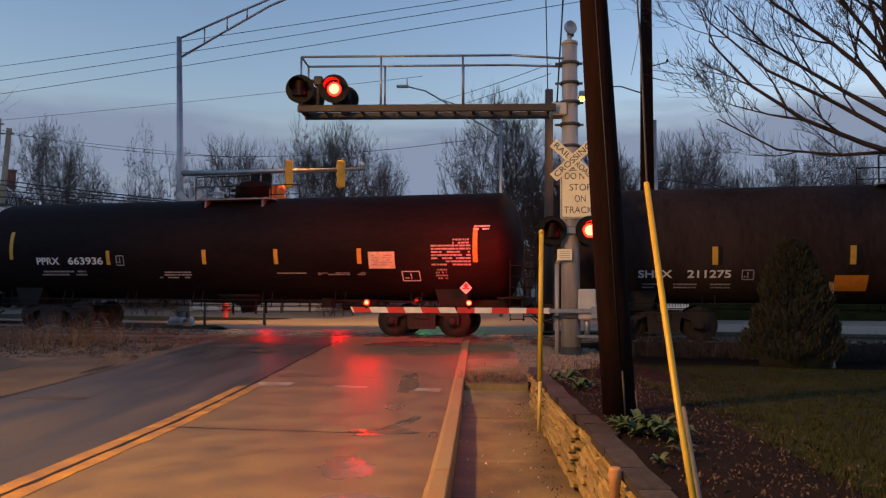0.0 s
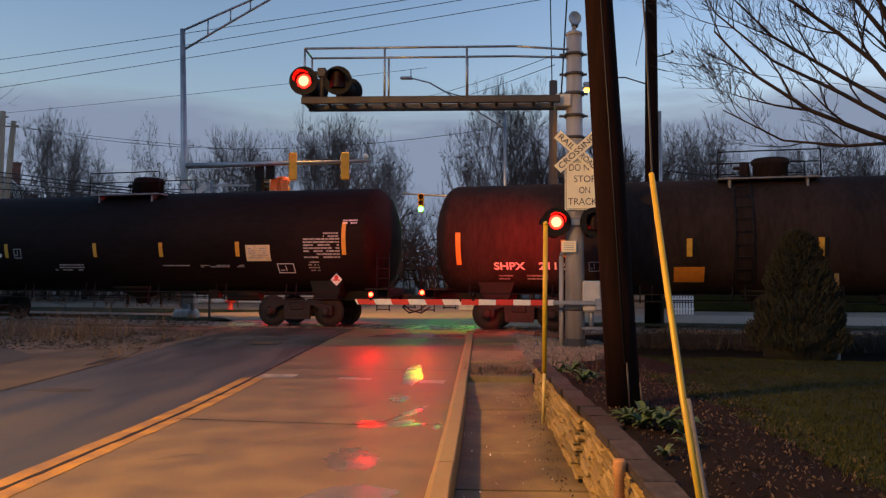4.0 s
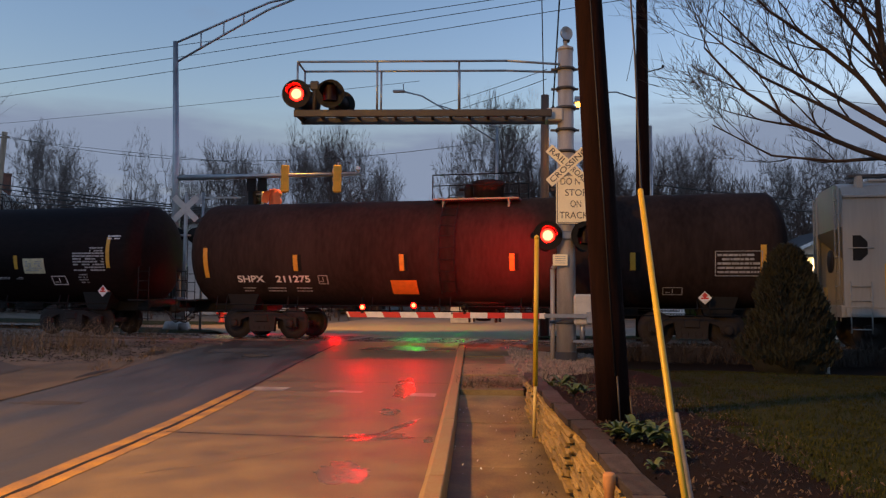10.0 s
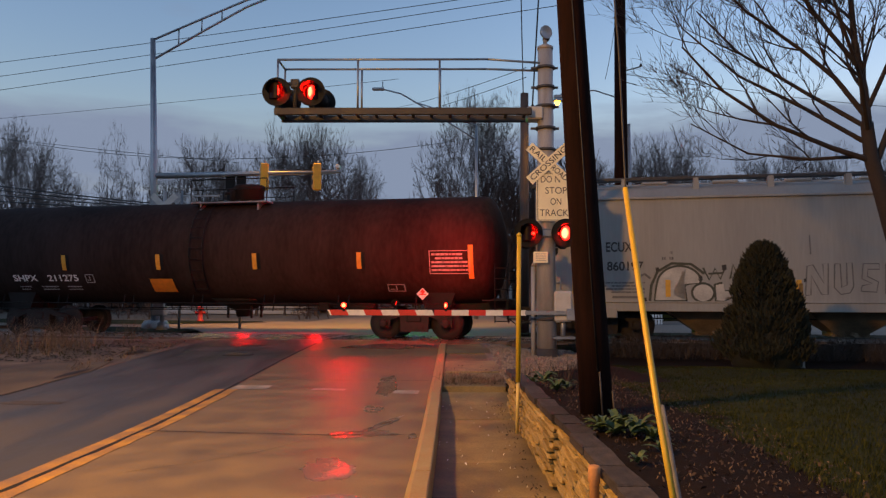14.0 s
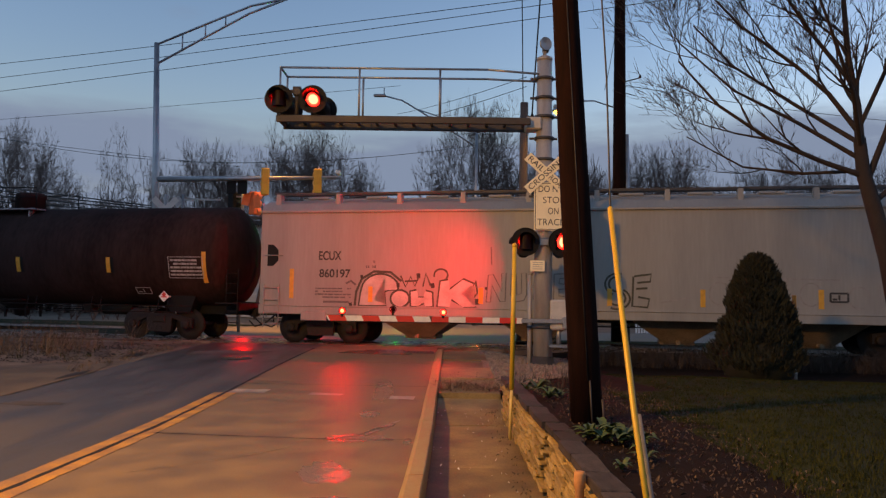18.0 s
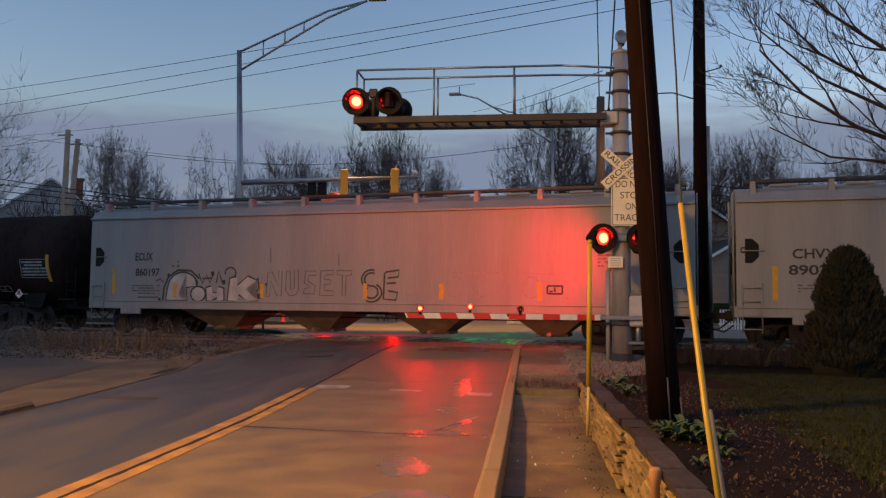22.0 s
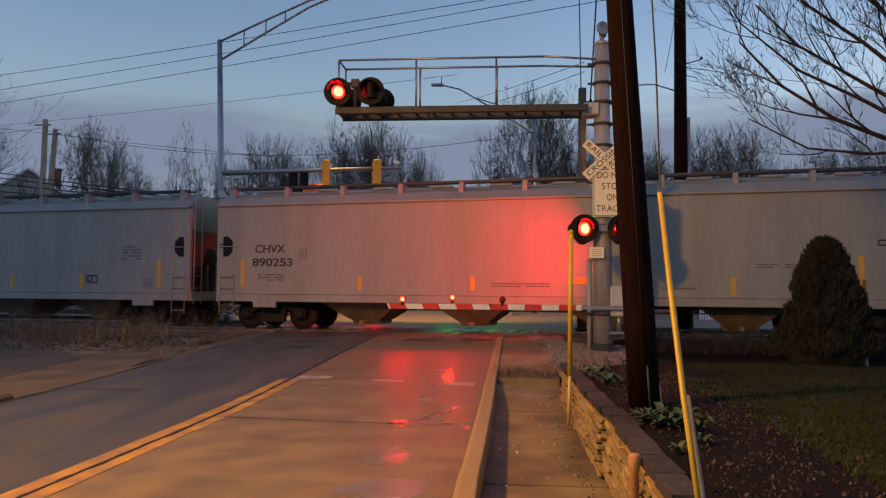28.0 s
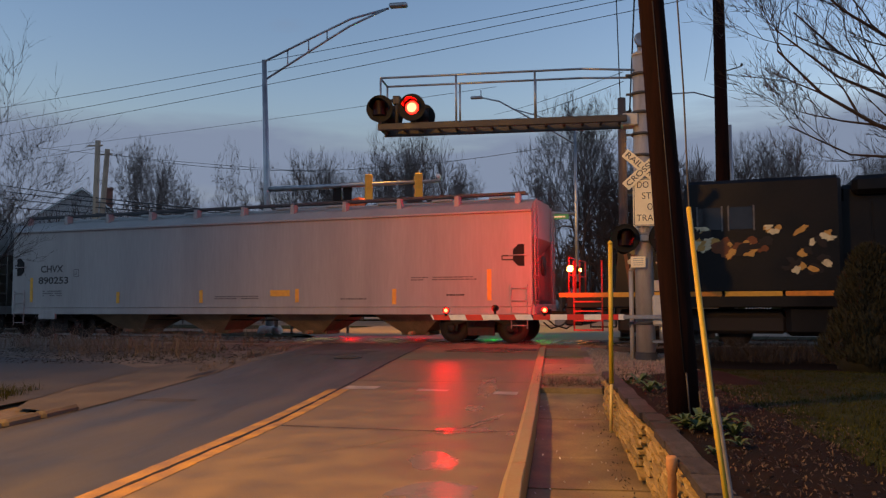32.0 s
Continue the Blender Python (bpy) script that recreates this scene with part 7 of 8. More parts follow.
KINDS = [fine_tree(3, 7, 0.42, 0.66), fine_tree(8, 7, 0.36, 0.80, 220), fine_tree(14, 7, 0.34, 0.60), fine_tree(25, 7, 0.30, 0.70, 150), fine_tree(33, 7, 0.40, 0.70), fine_tree(41, 7, 0.26, 0.62), fine_tree(57, 8, 0.13, 0.46, 0, 0.0125, 2.6), fine_tree(62, 8, 0.34, 0.62, 0, 0.0115)]
FAR = []
for k, g in enumerate(KINDS):
    FAR.append(tree("bare_tree", "leafless far tree against the dusk sky", pose(-200 - 20 * k, -200, 0), g, (M_TWIG, M_TWIG), "far trees"))
rnd = random.Random(21)


def far_z(y):
    return 0.1 + 6.0 * smooth01(62, 180, y)


# bearing in degrees from straight ahead, distance, crown width, height, kind
SPOTS = [(-53, 66, 8, 13.5, 3), (-47, 70, 8, 14, 0), (-42.5, 64, 9, 13, 1), (-38.5, 66, 8, 13.5, 5), (-33.2, 62, 4.5, 12.6, 1), (-29.4, 60, 6.4, 15.4, 7), (-27.9, 64, 5.0, 14.6, 7), (-25.0, 68, 5.5, 12.0, 4), (-23.2, 58, 4.6, 14.5, 1), (-20.4, 60, 5.4, 13.4, 3), (-18.2, 60, 6.0, 14.2, 5), (-16.2, 62, 5.6, 13.9, 0), (-14.2, 56, 6.0, 14.4, 3), (-12.2, 58, 5.0, 14.4, 6), (-10.0, 56, 6.4, 14.4, 7), (-8.2, 57, 5.2, 13.6, 6), (-9.4, 66, 7.0, 15.2, 2), (-5.2, 70, 5.0, 10.5, 4), (-4.0, 66, 4.0, 9.5, 4),
         (0.4, 58, 7.4, 16.8, 6), (2.2, 59, 7.4, 17.4, 7), (3.6, 61, 6.4, 15.6, 6), (5.6, 57, 6.0, 13.4, 0), (8.0, 62, 5.0, 12.6, 4), (10.5, 62, 5.6, 13.4, 0), (12.8, 64, 6.2, 15.0, 4), (15.2, 60, 6.4, 14.6, 2), (17.6, 62, 6.6, 15.2, 0), (20.2, 66, 7.0, 15.2, 4), (22.8, 62, 6.6, 14.2, 1), (25.4, 64, 6.4, 14.6, 5), (28.2, 62, 6.6, 14.2, 0), (31.2, 66, 7.0, 14.8, 3), (34.4, 64, 7.0, 14.6, 2), (38, 66, 7.5, 15, 4)]
SPOTS += [(-20.6, 70, 5.5, 14.6, 4), (-18.8, 72, 5.5, 15.2, 2), (-16.9, 70, 5.5, 15.0, 0), (-14.6, 71, 6.0, 15.6, 4), (-12.1, 70, 6.0, 15.8, 5), (-7.4, 70, 5.5, 15.2, 0)] + [(7.0 + 2.3 * i, 71 + (i % 3), 6.4, (14.2, 15.4, 14.8, 16.0)[i % 4], (4, 0, 2, 5, 1)[i % 5]) for i in range(14)]
for deg, dist, wide, high, k in SPOTS:
    x, y = dist * math.tan(radians(deg)), dist
    copy_thing(FAR[k], pose(x, y, far_z(y) - 0.1, 0, 0, rnd.uniform(0, 360)) @ Matrix.Diagonal((wide * 1.4, wide * 1.4, high * 1.03 - far_z(y), 1)))
for t in FAR:
    for o in list(t.children_recursive) + [t]:
        bpy.data.objects.remove(o)


# dense brush along the horizon: forked shrubs, all in one mesh
SHRUBS = [fine_tree(50 + k, 5, 0.10, 0.66, 0, 0.018, 1.6) for k in range(4)]


def thicket(name, x0, x1, y0, y1, h, count, seed, label):
    rnd = random.Random(seed)
    allv, f, base = [], [], 0
    for _ in range(count):
        g = SHRUBS[rnd.randrange(4)]
        x, y = rnd.uniform(x0, x1), rnd.uniform(y0, y1)
        hh = h * rnd.uniform(0.55, 1.15)
        w, a = hh * rnd.uniform(0.75, 1.1), rnd.uniform(0, 6.283)
        for v, faces in g:
            p = np.array([tuple(q) for q in v])
            q = np.empty_like(p)
            q[:, 0] = x + w * (p[:, 0] * math.cos(a) - p[:, 1] * math.sin(a))
            q[:, 1] = y + w * (p[:, 0] * math.sin(a) + p[:, 1] * math.cos(a))
            q[:, 2] = far_z(y) - 0.2 + hh * p[:, 2]
            allv += [tuple(r) for r in q.tolist()]
            f += [tuple(i + base for i in t) for t in faces]
            base += len(v)
    tagged(sheet(name, allv, f, M_TWIG), label, "brush", kind="stuff")


thicket("brush", -75, -28, 62, 78, 10.8, 150, 3, "dense leafless brush along the horizon")
thicket("brush", -32, -6.5, 64, 78, 10.2, 100, 6, "dense leafless brush along the horizon")
thicket("brush", -6, 1, 66, 78, 8.2, 24, 7, "dense leafless brush along the horizon")
thicket("brush", 2, 60, 62, 80, 12.4, 230, 4, "dense leafless brush along the horizon")
thicket("brush", -75, -6.5, 47, 50, 2.2, 60, 5, "low leafless hedge beyond the street")

# the near tree on the lawn
NEAR_FRAME = [[(0, 0, -0.1), (-0.20, 0, 1.0), (-0.42, 0.02, 2.4), (-0.66, 0, 3.3), (-0.84, 0, 3.95), (-0.90, 0, 4.6)],
              (0.090, [(-0.89, 0, 4.5), (-0.93, 0, 5.2), (-1.05, 0.05, 6.1), (-1.15, 0, 7.3), (-1.2, 0.1, 8.8)]),
              (0.058, [(-0.82, 0, 3.90), (-1.56, -0.05, 4.13), (-2.59, -0.1, 4.54), (-3.5, -0.1, 5.15), (-4.2, 0, 6.0)]),
              (0.055, [(-0.90, 0, 4.70), (-1.40, 0.1, 5.45), (-1.95, 0.2, 6.0), (-2.97, 0.2, 6.75), (-3.7, 0.3, 7.6)]),
              (0.047, [(-0.86, 0, 4.20), (-1.9, 0.3, 4.95), (-3.0, 0.5, 5.6), (-4.0, 0.7, 6.6)]),
              (0.066, [(-0.78, 0, 3.80), (-0.40, 0, 4.75), (-0.10, -0.1, 5.9), (0.25, -0.1, 7.5), (0.5, 0, 8.8)]),
              (0.047, [(-0.90, 0, 4.8), (-0.5, -0.4, 6.0), (-0.3, -0.7, 7.5), (-0.2, -0.8, 8.6)]),
              (0.047, [(-0.88, 0, 4.4), (-1.4, -0.8, 5.2), (-2.2, -1.6, 6.2), (-2.8, -2.0, 7.2)]),
              (0.047, [(-0.88, 0, 4.5), (-1.6, 0.9, 5.4), (-2.6, 1.6, 6.4), (-3.3, 2.0, 7.4)]),
              (0.047, [(-1.0, 0, 5.6), (-1.7, 0, 6.5), (-2.3, 0.1, 7.5), (-2.7, 0.1, 8.5)]),
              (0.055, [(-0.68, 0, 3.4), (0.2, 0.2, 4.1), (1.3, 0.3, 4.8), (2.4, 0.4, 5.8)]),
              (0.037, [(-0.84, 0, 4.0), (-1.7, 0.5, 4.02), (-2.7, 0.9, 4.2), (-3.7, 1.2, 4.85)])]
tree("bare_tree", "leafless maple with wide low limbs on the lawn", pose(8.36, 14.0, 0.15), grow(31, 9.6, 0.9, 0.20, 10, 5, 0.80, 0.37, keep=1.5, given=NEAR_FRAME, ends=(4, 4, 5, 4, 3, 2)), (M_BARK, M_BARK))
tree("bare_tree", "small leafless tree at the edge of the lot", pose(-14.4, 17.2, 0.0), grow(37, 4.8, 0.8, 0.10, 6, 5, 0.85, 0.30, (0.05, 0), 6, None, 0.0, 1.1, ends=(4, 4, 4, 3, 3, 2)), (M_BARK, M_BARK))


# ---------- evergreen, plants, weeds ----------
def evergreen(m, h, r, count, seed):
    t = thing("evergreen_shrub", "dense dark green conical evergreen shrub on the lawn", "shrub", m)
    bm = BM(); tube(bm, (0, 0, -0.05), (0, 0, h * 0.8), 0.06, 0.02, 8); part("trunk", bm, M_BARK, t)
    rnd = random.Random(seed)
    v, f = [], []
    for _ in range(count):
        z = h * rnd.random() ** 1.15
        a = rnd.uniform(0, 6.283)
        prof = min(1.0, 0.55 + z / h * 3.2) * (1 - z / h) ** 0.50
        lump = 1 + 0.30 * noise.noise((math.cos(a) * 2.2, math.sin(a) * 2.2, z * 2.6)) + 0.16 * noise.noise((math.cos(a) * 6, math.sin(a) * 6, z * 6))
        rr = r * prof * lump * (1 - 0.35 * rnd.random() ** 2.5)
        p = Vector((rr * math.cos(a), rr * math.sin(a), z + 0.02))
        d = Vector((math.cos(a) * 0.55 + rnd.gauss(0, 0.3), math.sin(a) * 0.55 + rnd.gauss(0, 0.3), 1.0)).normalized()
        w = d.cross(Vector((rnd.gauss(0, 1), rnd.gauss(0, 1), 0.1))).normalized() * rnd.uniform(0.012, 0.022)
        ln = rnd.uniform(0.07, 0.17)
        i = len(v)
        v += [p - w * 0.4, p + w * 0.4, p + d * ln * 0.55 + w, p + d * ln, p + d * ln * 0.55 - w]
        f.append((i, i + 1, i + 2, i + 3, i + 4))
    sheet("crown", v, f, M_EVERGREEN, t)
    bm = BM(); turned(bm, [(0.02, 0.02), (r * 0.72, 0.05), (r * 0.78, h * 0.2), (r * 0.5, h * 0.6), (0.02, h * 0.93)], None, 16); part("inner_mass", bm, M_EVERGREEN, t)
    return t


evergreen(pose(6.5, 16.4, 0.12), 2.55, 0.95, 15000, 9)


def rosette(m, n, ln, seed, label):
    t = thing("leafy_plant", label, "plant", m, "plants in the bed")
    rnd = random.Random(seed)
    for k in range(n):
        bm = BM()
        a = 360 * k / n + rnd.uniform(-20, 20)
        l = ln * rnd.uniform(0.7, 1.2)
        rise = rnd.uniform(0.5, 2.2)
        rows = []
        for i in range(6):
            u = i / 5
            w = 0.055 * l / 0.3 * math.sin(math.pi * min(1, 0.12 + u * 0.88)) + 0.002
            x, z = l * u, l * rise * (u - 0.75 * u * u)
            rows.append([bm.verts.new((x, s * w, z + abs(s) * w * 0.35 + 0.01)) for s in (-1, 0, 1)])
        for p, q in zip(rows, rows[1:]):
            for i in range(2):
                bm.faces.new((p[i], p[i + 1], q[i + 1], q[i]))
        part("leaf", bm, M_LEAF, t, at=pose(0, 0, 0, 0, 0, a))


for x, y, n, ln, sd in ((1.22, 6.45, 17, 0.17, 1), (1.30, 6.28, 15, 0.16, 2), (1.44, 6.22, 18, 0.19, 3), (1.25, 9.5, 14, 0.18, 4), (1.32, 11.4, 13, 0.20, 5), (1.54, 6.05, 14, 0.16, 6), (1.47, 5.55, 9, 0.13, 7), (1.20, 11.9, 12, 0.22, 8), (1.42, 9.9, 12, 0.18, 9), (1.20, 5.12, 8, 0.10, 10), (1.36, 6.5, 15, 0.17, 11)):
    rosette(pose(x, y, lawn_z(x, y)), n, ln, sd, "green leafy plant in the mulch bed")


def leaf_litter(name, count, area, zf, seed, mat, label, size=0.035):
    rnd = random.Random(seed)
    v, f = [], []
    for _ in range(count):
        x, y = area(rnd)
        z = zf(x, y) + 0.006
        a, s = rnd.uniform(0, 6.283), size * rnd.uniform(0.5, 1.4)
        dx, dy = math.cos(a) * s, math.sin(a) * s
        i = len(v)
        v += [(x - dx, y - dy, z), (x + dy * 0.5, y - dx * 0.5, z + rnd.uniform(0, 0.025)), (x + dx, y + dy, z + rnd.uniform(0, 0.03)), (x - dy * 0.5, y + dx * 0.5, z + rnd.uniform(0, 0.02))]
        f.append((i, i + 1, i + 2, i + 3))
    tagged(sheet(name, v, f, mat), label, "leaf litter", kind="stuff")


leaf_litter("leaf_litter", 1500, lambda r: (r.uniform(1.15, 2.5), r.uniform(3.0, 12.5)), lawn_z, 3, M_DEADLEAF, "fallen brown leaves on the mulch", 0.017)
leaf_litter("litter", 1500, lambda r: (r.uniform(1.2, 2.6), r.uniform(3.5, 12.5)), lawn_z, 13, M_STRAW, "dry stem scraps on the mulch", 0.012)
leaf_litter("leaf_litter", 150, lambda r: (0.74 - abs(r.gauss(0, 0.10)), r.uniform(4.0, 12.5)), lambda x, y: -0.012, 4, M_DEADLEAF, "fallen leaves along the foot of the wall", 0.014)
leaf_litter("leaf_litter", 520, lambda r: (r.uniform(-0.15, 1.4), 12.75 + abs(r.gauss(0, 0.9))), lambda x, y: side_z(y) + (0.03 if x > 0.8 else 0), 5, M_STRAW, "leaf debris at the sidewalk step", 0.016)
leaf_litter("litter", 60, lambda r: (r.uniform(-0.18, 0.75), r.uniform(4.5, 12)), lambda x, y: -0.004, 6, M_WHITE, "tiny pale scraps on the sidewalk", 0.010)
leaf_litter("leaf_litter", 2500, lambda r: (r.uniform(-16, -7.3), r.uniform(16.6, 22)), lambda x, y: gh(x, y) + 0.01, 7, M_DEADLEAF, "fallen leaves on the gravel verge", 0.05)


def gravel(name, count, area, zf, seed, label):
    """Loose stones as small five-sided lumps in one mesh."""
    rnd = random.Random(seed)
    v, f = [], []
    for _ in range(count):
        x, y = area(rnd)
        z = zf(x, y)
        s = rnd.uniform(0.015, 0.045)
        i = len(v)
        for k in range(4):
            a = 1.5708 * k + rnd.uniform(-0.5, 0.5)
            v.append((x + s * math.cos(a), y + s * math.sin(a), z + rnd.uniform(-0.01, 0.01)))
        v.append((x + rnd.uniform(-0.3, 0.3) * s, y, z + s * rnd.uniform(0.6, 1.1)))
        f += [(i, i + 1, i + 4), (i + 1, i + 2, i + 4), (i + 2, i + 3, i + 4), (i + 3, i, i + 4)]
    tagged(sheet(name, v, f, M_BALLAST), label, "gravel", kind="stuff")


gravel("gravel", 6000, lambda r: on_track(r.uniform(1.6, 16), r.uniform(-2.6, -0.85))[:2], lambda x, y: 0.13, 8, "loose ballast stones beside the rail")
gravel("gravel", 6000, lambda r: on_track(r.uniform(-24, -9.4), r.uniform(-2.6, -0.85))[:2], lambda x, y: 0.13, 9, "loose ballast stones beside the rail")
gravel("gravel", 3000, lambda r: (r.uniform(0.85, 3.0), r.uniform(13.2, 20.4)), lambda x, y: gh(x, y) + 0.05, 10, "pale loose stones round the mast")

rnd = random.Random(77)
spots = [(rnd.uniform(-17, -8.6), 0) for _ in range(210)]
spots = [(x, 18.7 + rnd.uniform(-1.0, 2.6) + 0.16 * (-x - 8)) for x, _ in spots]
spots = [(x, y) for x, y in spots if noise.noise((x * 0.55, y * 0.7, 3.0)) > -0.12]
tufts("dry_weeds", spots, 0.68, M_STRAW2, "dry brown weeds on the verge", "weeds", 12, 11, 1.5, 0.0045, lambda x, y: gh(x, y))
spots = [(rnd.uniform(3.2, 13), 0) for _ in range(420)]
spots = [(x, (20.3 + rnd.uniform(-1.4, 0.8) - NX * x) / NY) for x, _ in spots]
tufts("dry_weeds", spots, 0.42, M_BRUSH, "dry brown brush along the track", "weeds", 13, 14, 1.6, 0.004, lambda x, y: max(lawn_z(x, y), gh(x, y)))
spots = [(rnd.uniform(-9.9, -8.9), rnd.uniform(10.5, 12.3)) for _ in range(70)]
tufts("weeds", spots, 0.18, M_BLADE, "green weeds at the lot's edge", "weeds", 14, 8, 0.8, 0.006, lambda x, y: 0.02)
spots = [(rnd.uniform(0.9, 2.6), rnd.uniform(11.8, 17.5)) for _ in range(80)]
tufts("weeds", spots, 0.2, M_BRUSH, "dead stems beyond the wall", "weeds", 15, 7, 0.9, 0.004, lambda x, y: lawn_z(x, y))


stems = [(0.35 + 0.45 * noise.noise((i * 0.37, 0, 0)) + rnd.uniform(-0.5, 0.6), 12.7 + abs(rnd.gauss(0, 0.55))) for i in range(60)]
tufts("dry_stems", stems, 0.16, M_STRAW2, "dry flattened stems at the sidewalk step", "weeds", 16, 5, 3.0, 0.004, lambda x, y: side_z(y))
stems = [(-7.25 - abs(rnd.gauss(0, 0.35)), rnd.uniform(15.2, 21.3)) for _ in range(70)]
tufts("dry_stems", stems, 0.14, M_STRAW2, "dry stems along the broken road edge", "weeds", 17, 6, 1.8, 0.004, lambda x, y: gh(x, y))
stems = [(rnd.uniform(-12.5, -8.0), rnd.uniform(16.8, 20.6)) for _ in range(60)]
tufts("weeds", stems, 0.10, M_BLADE, "low green weeds on the dirt verge", "weeds", 18, 7, 1.0, 0.006, lambda x, y: gh(x, y))


# ---------- street pole with mast arm and signals ----------
def signal_head(parent, x, y, z, heading, mat, lit=None, h=1.05):
    hd = new("signal_head", None)
    hd.parent = parent
    hd.matrix_basis = pose(x, y, z, 0, 0, heading)
    bm = BM(); box(bm, (0, 0, 0), (0.31, 0.20, h), bev=0.03); part("housing", bm, mat, hd)
    for k in range(3):
        bm = BM()
        turned(bm, [(0.165, 0.0), (0.17, 0.22), (0.16, 0.22), (0.155, 0.0)], pose(0, -0.10, h / 3 * (1 - k), 90, 0, 0), 16, cap=False)
        part("visor", bm, mat, hd)
        bm = BM(); turned(bm, [(0.01, 0.012), (0.14, 0.004), (0.14, 0.0)], pose(0, -0.104, h / 3 * (1 - k), 90, 0, 0), 16, cap=False)
        part("lens", bm, lit[1] if lit and lit[0] == k else M_LENSDARK, hd)
    return hd


SP = thing("street_light_pole", "galvanised pole with a signal arm and a truss lamp arm", "street pole", pose(-11.72, 30.0, 0.2))
bm = BM(); tube(bm, (0.25, 0, 0), (-0.12, 0, 11.5), 0.17, 0.10, 18); part("pole", bm, M_STEEL, SP)
bm = BM(); turned(bm, [(0.02, 0), (0.55, 0), (0.50, 0.35), (0.42, 0.5), (0.02, 0.5)], pose(0.25, 0, -0.05), 14); part("footing", bm, M_BOXGREY, SP, "pale concrete footing")
bm = BM(); tube(bm, (0.05, 0, 6.05), (7.35, 0, 6.22), 0.115, 0.06, 14); part("signal_arm", bm, M_STEEL, SP)
for z0, z1, x1 in ((11.45, 13.05, 3.6), (10.65, 12.75, 3.55)):
    bm = BM(); pipe(bm, [(-0.1, 0, z0), (x1 * 0.5, 0, z0 + (z1 - z0) * 0.52), (x1, 0, z1), (x1 + 1.6, 0, z1 + 0.35 + (0.3 if z0 < 11 else 0))], 0.045, 10); part("truss_chord", bm, M_STEEL, SP)
for u in (0.25, 0.5, 0.72):
    x = 3.6 * u
    bm = BM(); tube(bm, (x, 0, 10.65 + 2.1 * u * 1.02), (x, 0, 11.45 + 1.6 * u * 1.04), 0.03, n=8); part("truss_strut", bm, M_STEEL, SP)
bm = BM(); box(bm, (5.6, 0, 13.5), (0.75, 0.3, 0.18), bev=0.05); part("lamp_head", bm, M_STEEL, SP)
for x in (4.37, 6.42):
    signal_head(SP, x, -0.02, 6.02, 196, M_SIGYELLOW)
    bm = BM(); box(bm, (x, 0.16, 6.12), (0.05, 0.06, 1.15)); part("mounting_bar", bm, M_STEEL, SP)
bm = BM(); box(bm, (3.02, 0.1, 5.85), (0.36, 0.06, 0.62), bev=0.01); box(bm, (3.45, 0.1, 5.85), (0.36, 0.06, 0.62), bev=0.01); part("sign_back", bm, M_BLACKMATT, SP, "dark backs of two lane signs")
bm = BM(); tube(bm, (7.25, 0, 6.25), (7.25, -0.1, 6.36), 0.03); box(bm, (7.25, -0.16, 6.38), (0.16, 0.4, 0.13), bev=0.02); part("camera_box", bm, M_WHITE, SP, "small white sensor box")
SP2 = thing("signal_post", "short post with orange-backed signal heads", "traffic signal", pose(-8.35, 30.5, 0.33))
bm = BM(); tube(bm, (0, 0, 0), (0, 0, 5.6), 0.06, n=12); box(bm, (0, 0, 5.35), (1.1, 0.06, 0.06)); part("post", bm, M_STEEL, SP2)
for x in (-0.42, 0.42):
    signal_head(SP2, x, 0.0, 5.1, 150, M_SIGORANGE if x > 0 else M_BLACKMATT, None, 0.9)
bm = BM(); box(bm, (0.15, -0.06, 5.25), (0.28, 0.04, 0.5), rz=0, ry=12); box(bm, (0.6, -0.16, 5.15), (0.26, 0.04, 0.5), ry=-10); part("signal_visor_panel", bm, M_SIGORANGE, SP2, "orange signal visors")
SP3 = thing("sign_post", "post with small signs seen edge on", "sign", pose(-10.7, 30.4, 0.33))
bm = BM(); tube(bm, (0, 0, 0), (0, 0, 5.4), 0.05, n=10); part("post", bm, M_STEEL, SP3)
bm = BM(); box(bm, (-0.2, 0, 5.1), (0.36, 0.02, 0.36), ry=45); part("diamond_sign", bm, M_GREYLET, SP3)
bm = BM(); box(bm, (0.75, 0, 5.2), (1.5, 0.06, 0.06)); part("arm", bm, M_STEEL, SP3)

FP = thing("street_light_pole", "tall grey street lamp with a long curved arm", "street lamp", pose(1.28, 44.0, 0.3))
bm = BM(); tube(bm, (0, 0, 0), (0, 0, 11.0), 0.12, 0.07, 14); part("pole", bm, M_STEEL, FP)
bm = BM(); pipe(bm, [(0, 0, 10.2), (-1.6, 0, 11.2), (-3.2, 0, 12.2), (-4.3, 0, 12.85), (-5.3, 0, 13.1)], 0.045, 8); pipe(bm, [(0, 0, 11.0), (-2.2, 0, 11.95), (-3.6, 0, 12.4)], 0.035, 8); part("lamp_arm", bm, M_STEEL, FP)
bm = BM(); box(bm, (-5.6, 0, 13.12), (0.7, 0.3, 0.14), bev=0.04); tube(bm, (-5.35, 0, 13.15), (-5.35, 0, 13.55), 0.03, n=8); part("lamp_head", bm, M_STEEL, FP)
bm = BM(); tube(bm, (0, 0, 6.2), (-5.8, 0, 6.5), 0.09, 0.05, 12); part("signal_arm", bm, M_STEEL, FP)
for x in (-4.72, -2.27):
    signal_head(FP, x, -0.05, 5.95, 0, M_SIGYELLOW, (2, M_GREEN_GLOW))
bm = BM(); box(bm, (-1.0, -0.08, 6.05), (1.15, 0.02, 0.30), bev=0.005); st = part("street_sign", bm, M_GREENSIGN, FP, "green street name plate")
bm = BM(); box(bm, (-1.0, -0.095, 6.05), (0.8, 0.006, 0.09)); part("name_bar", bm, M_WHITE, st)
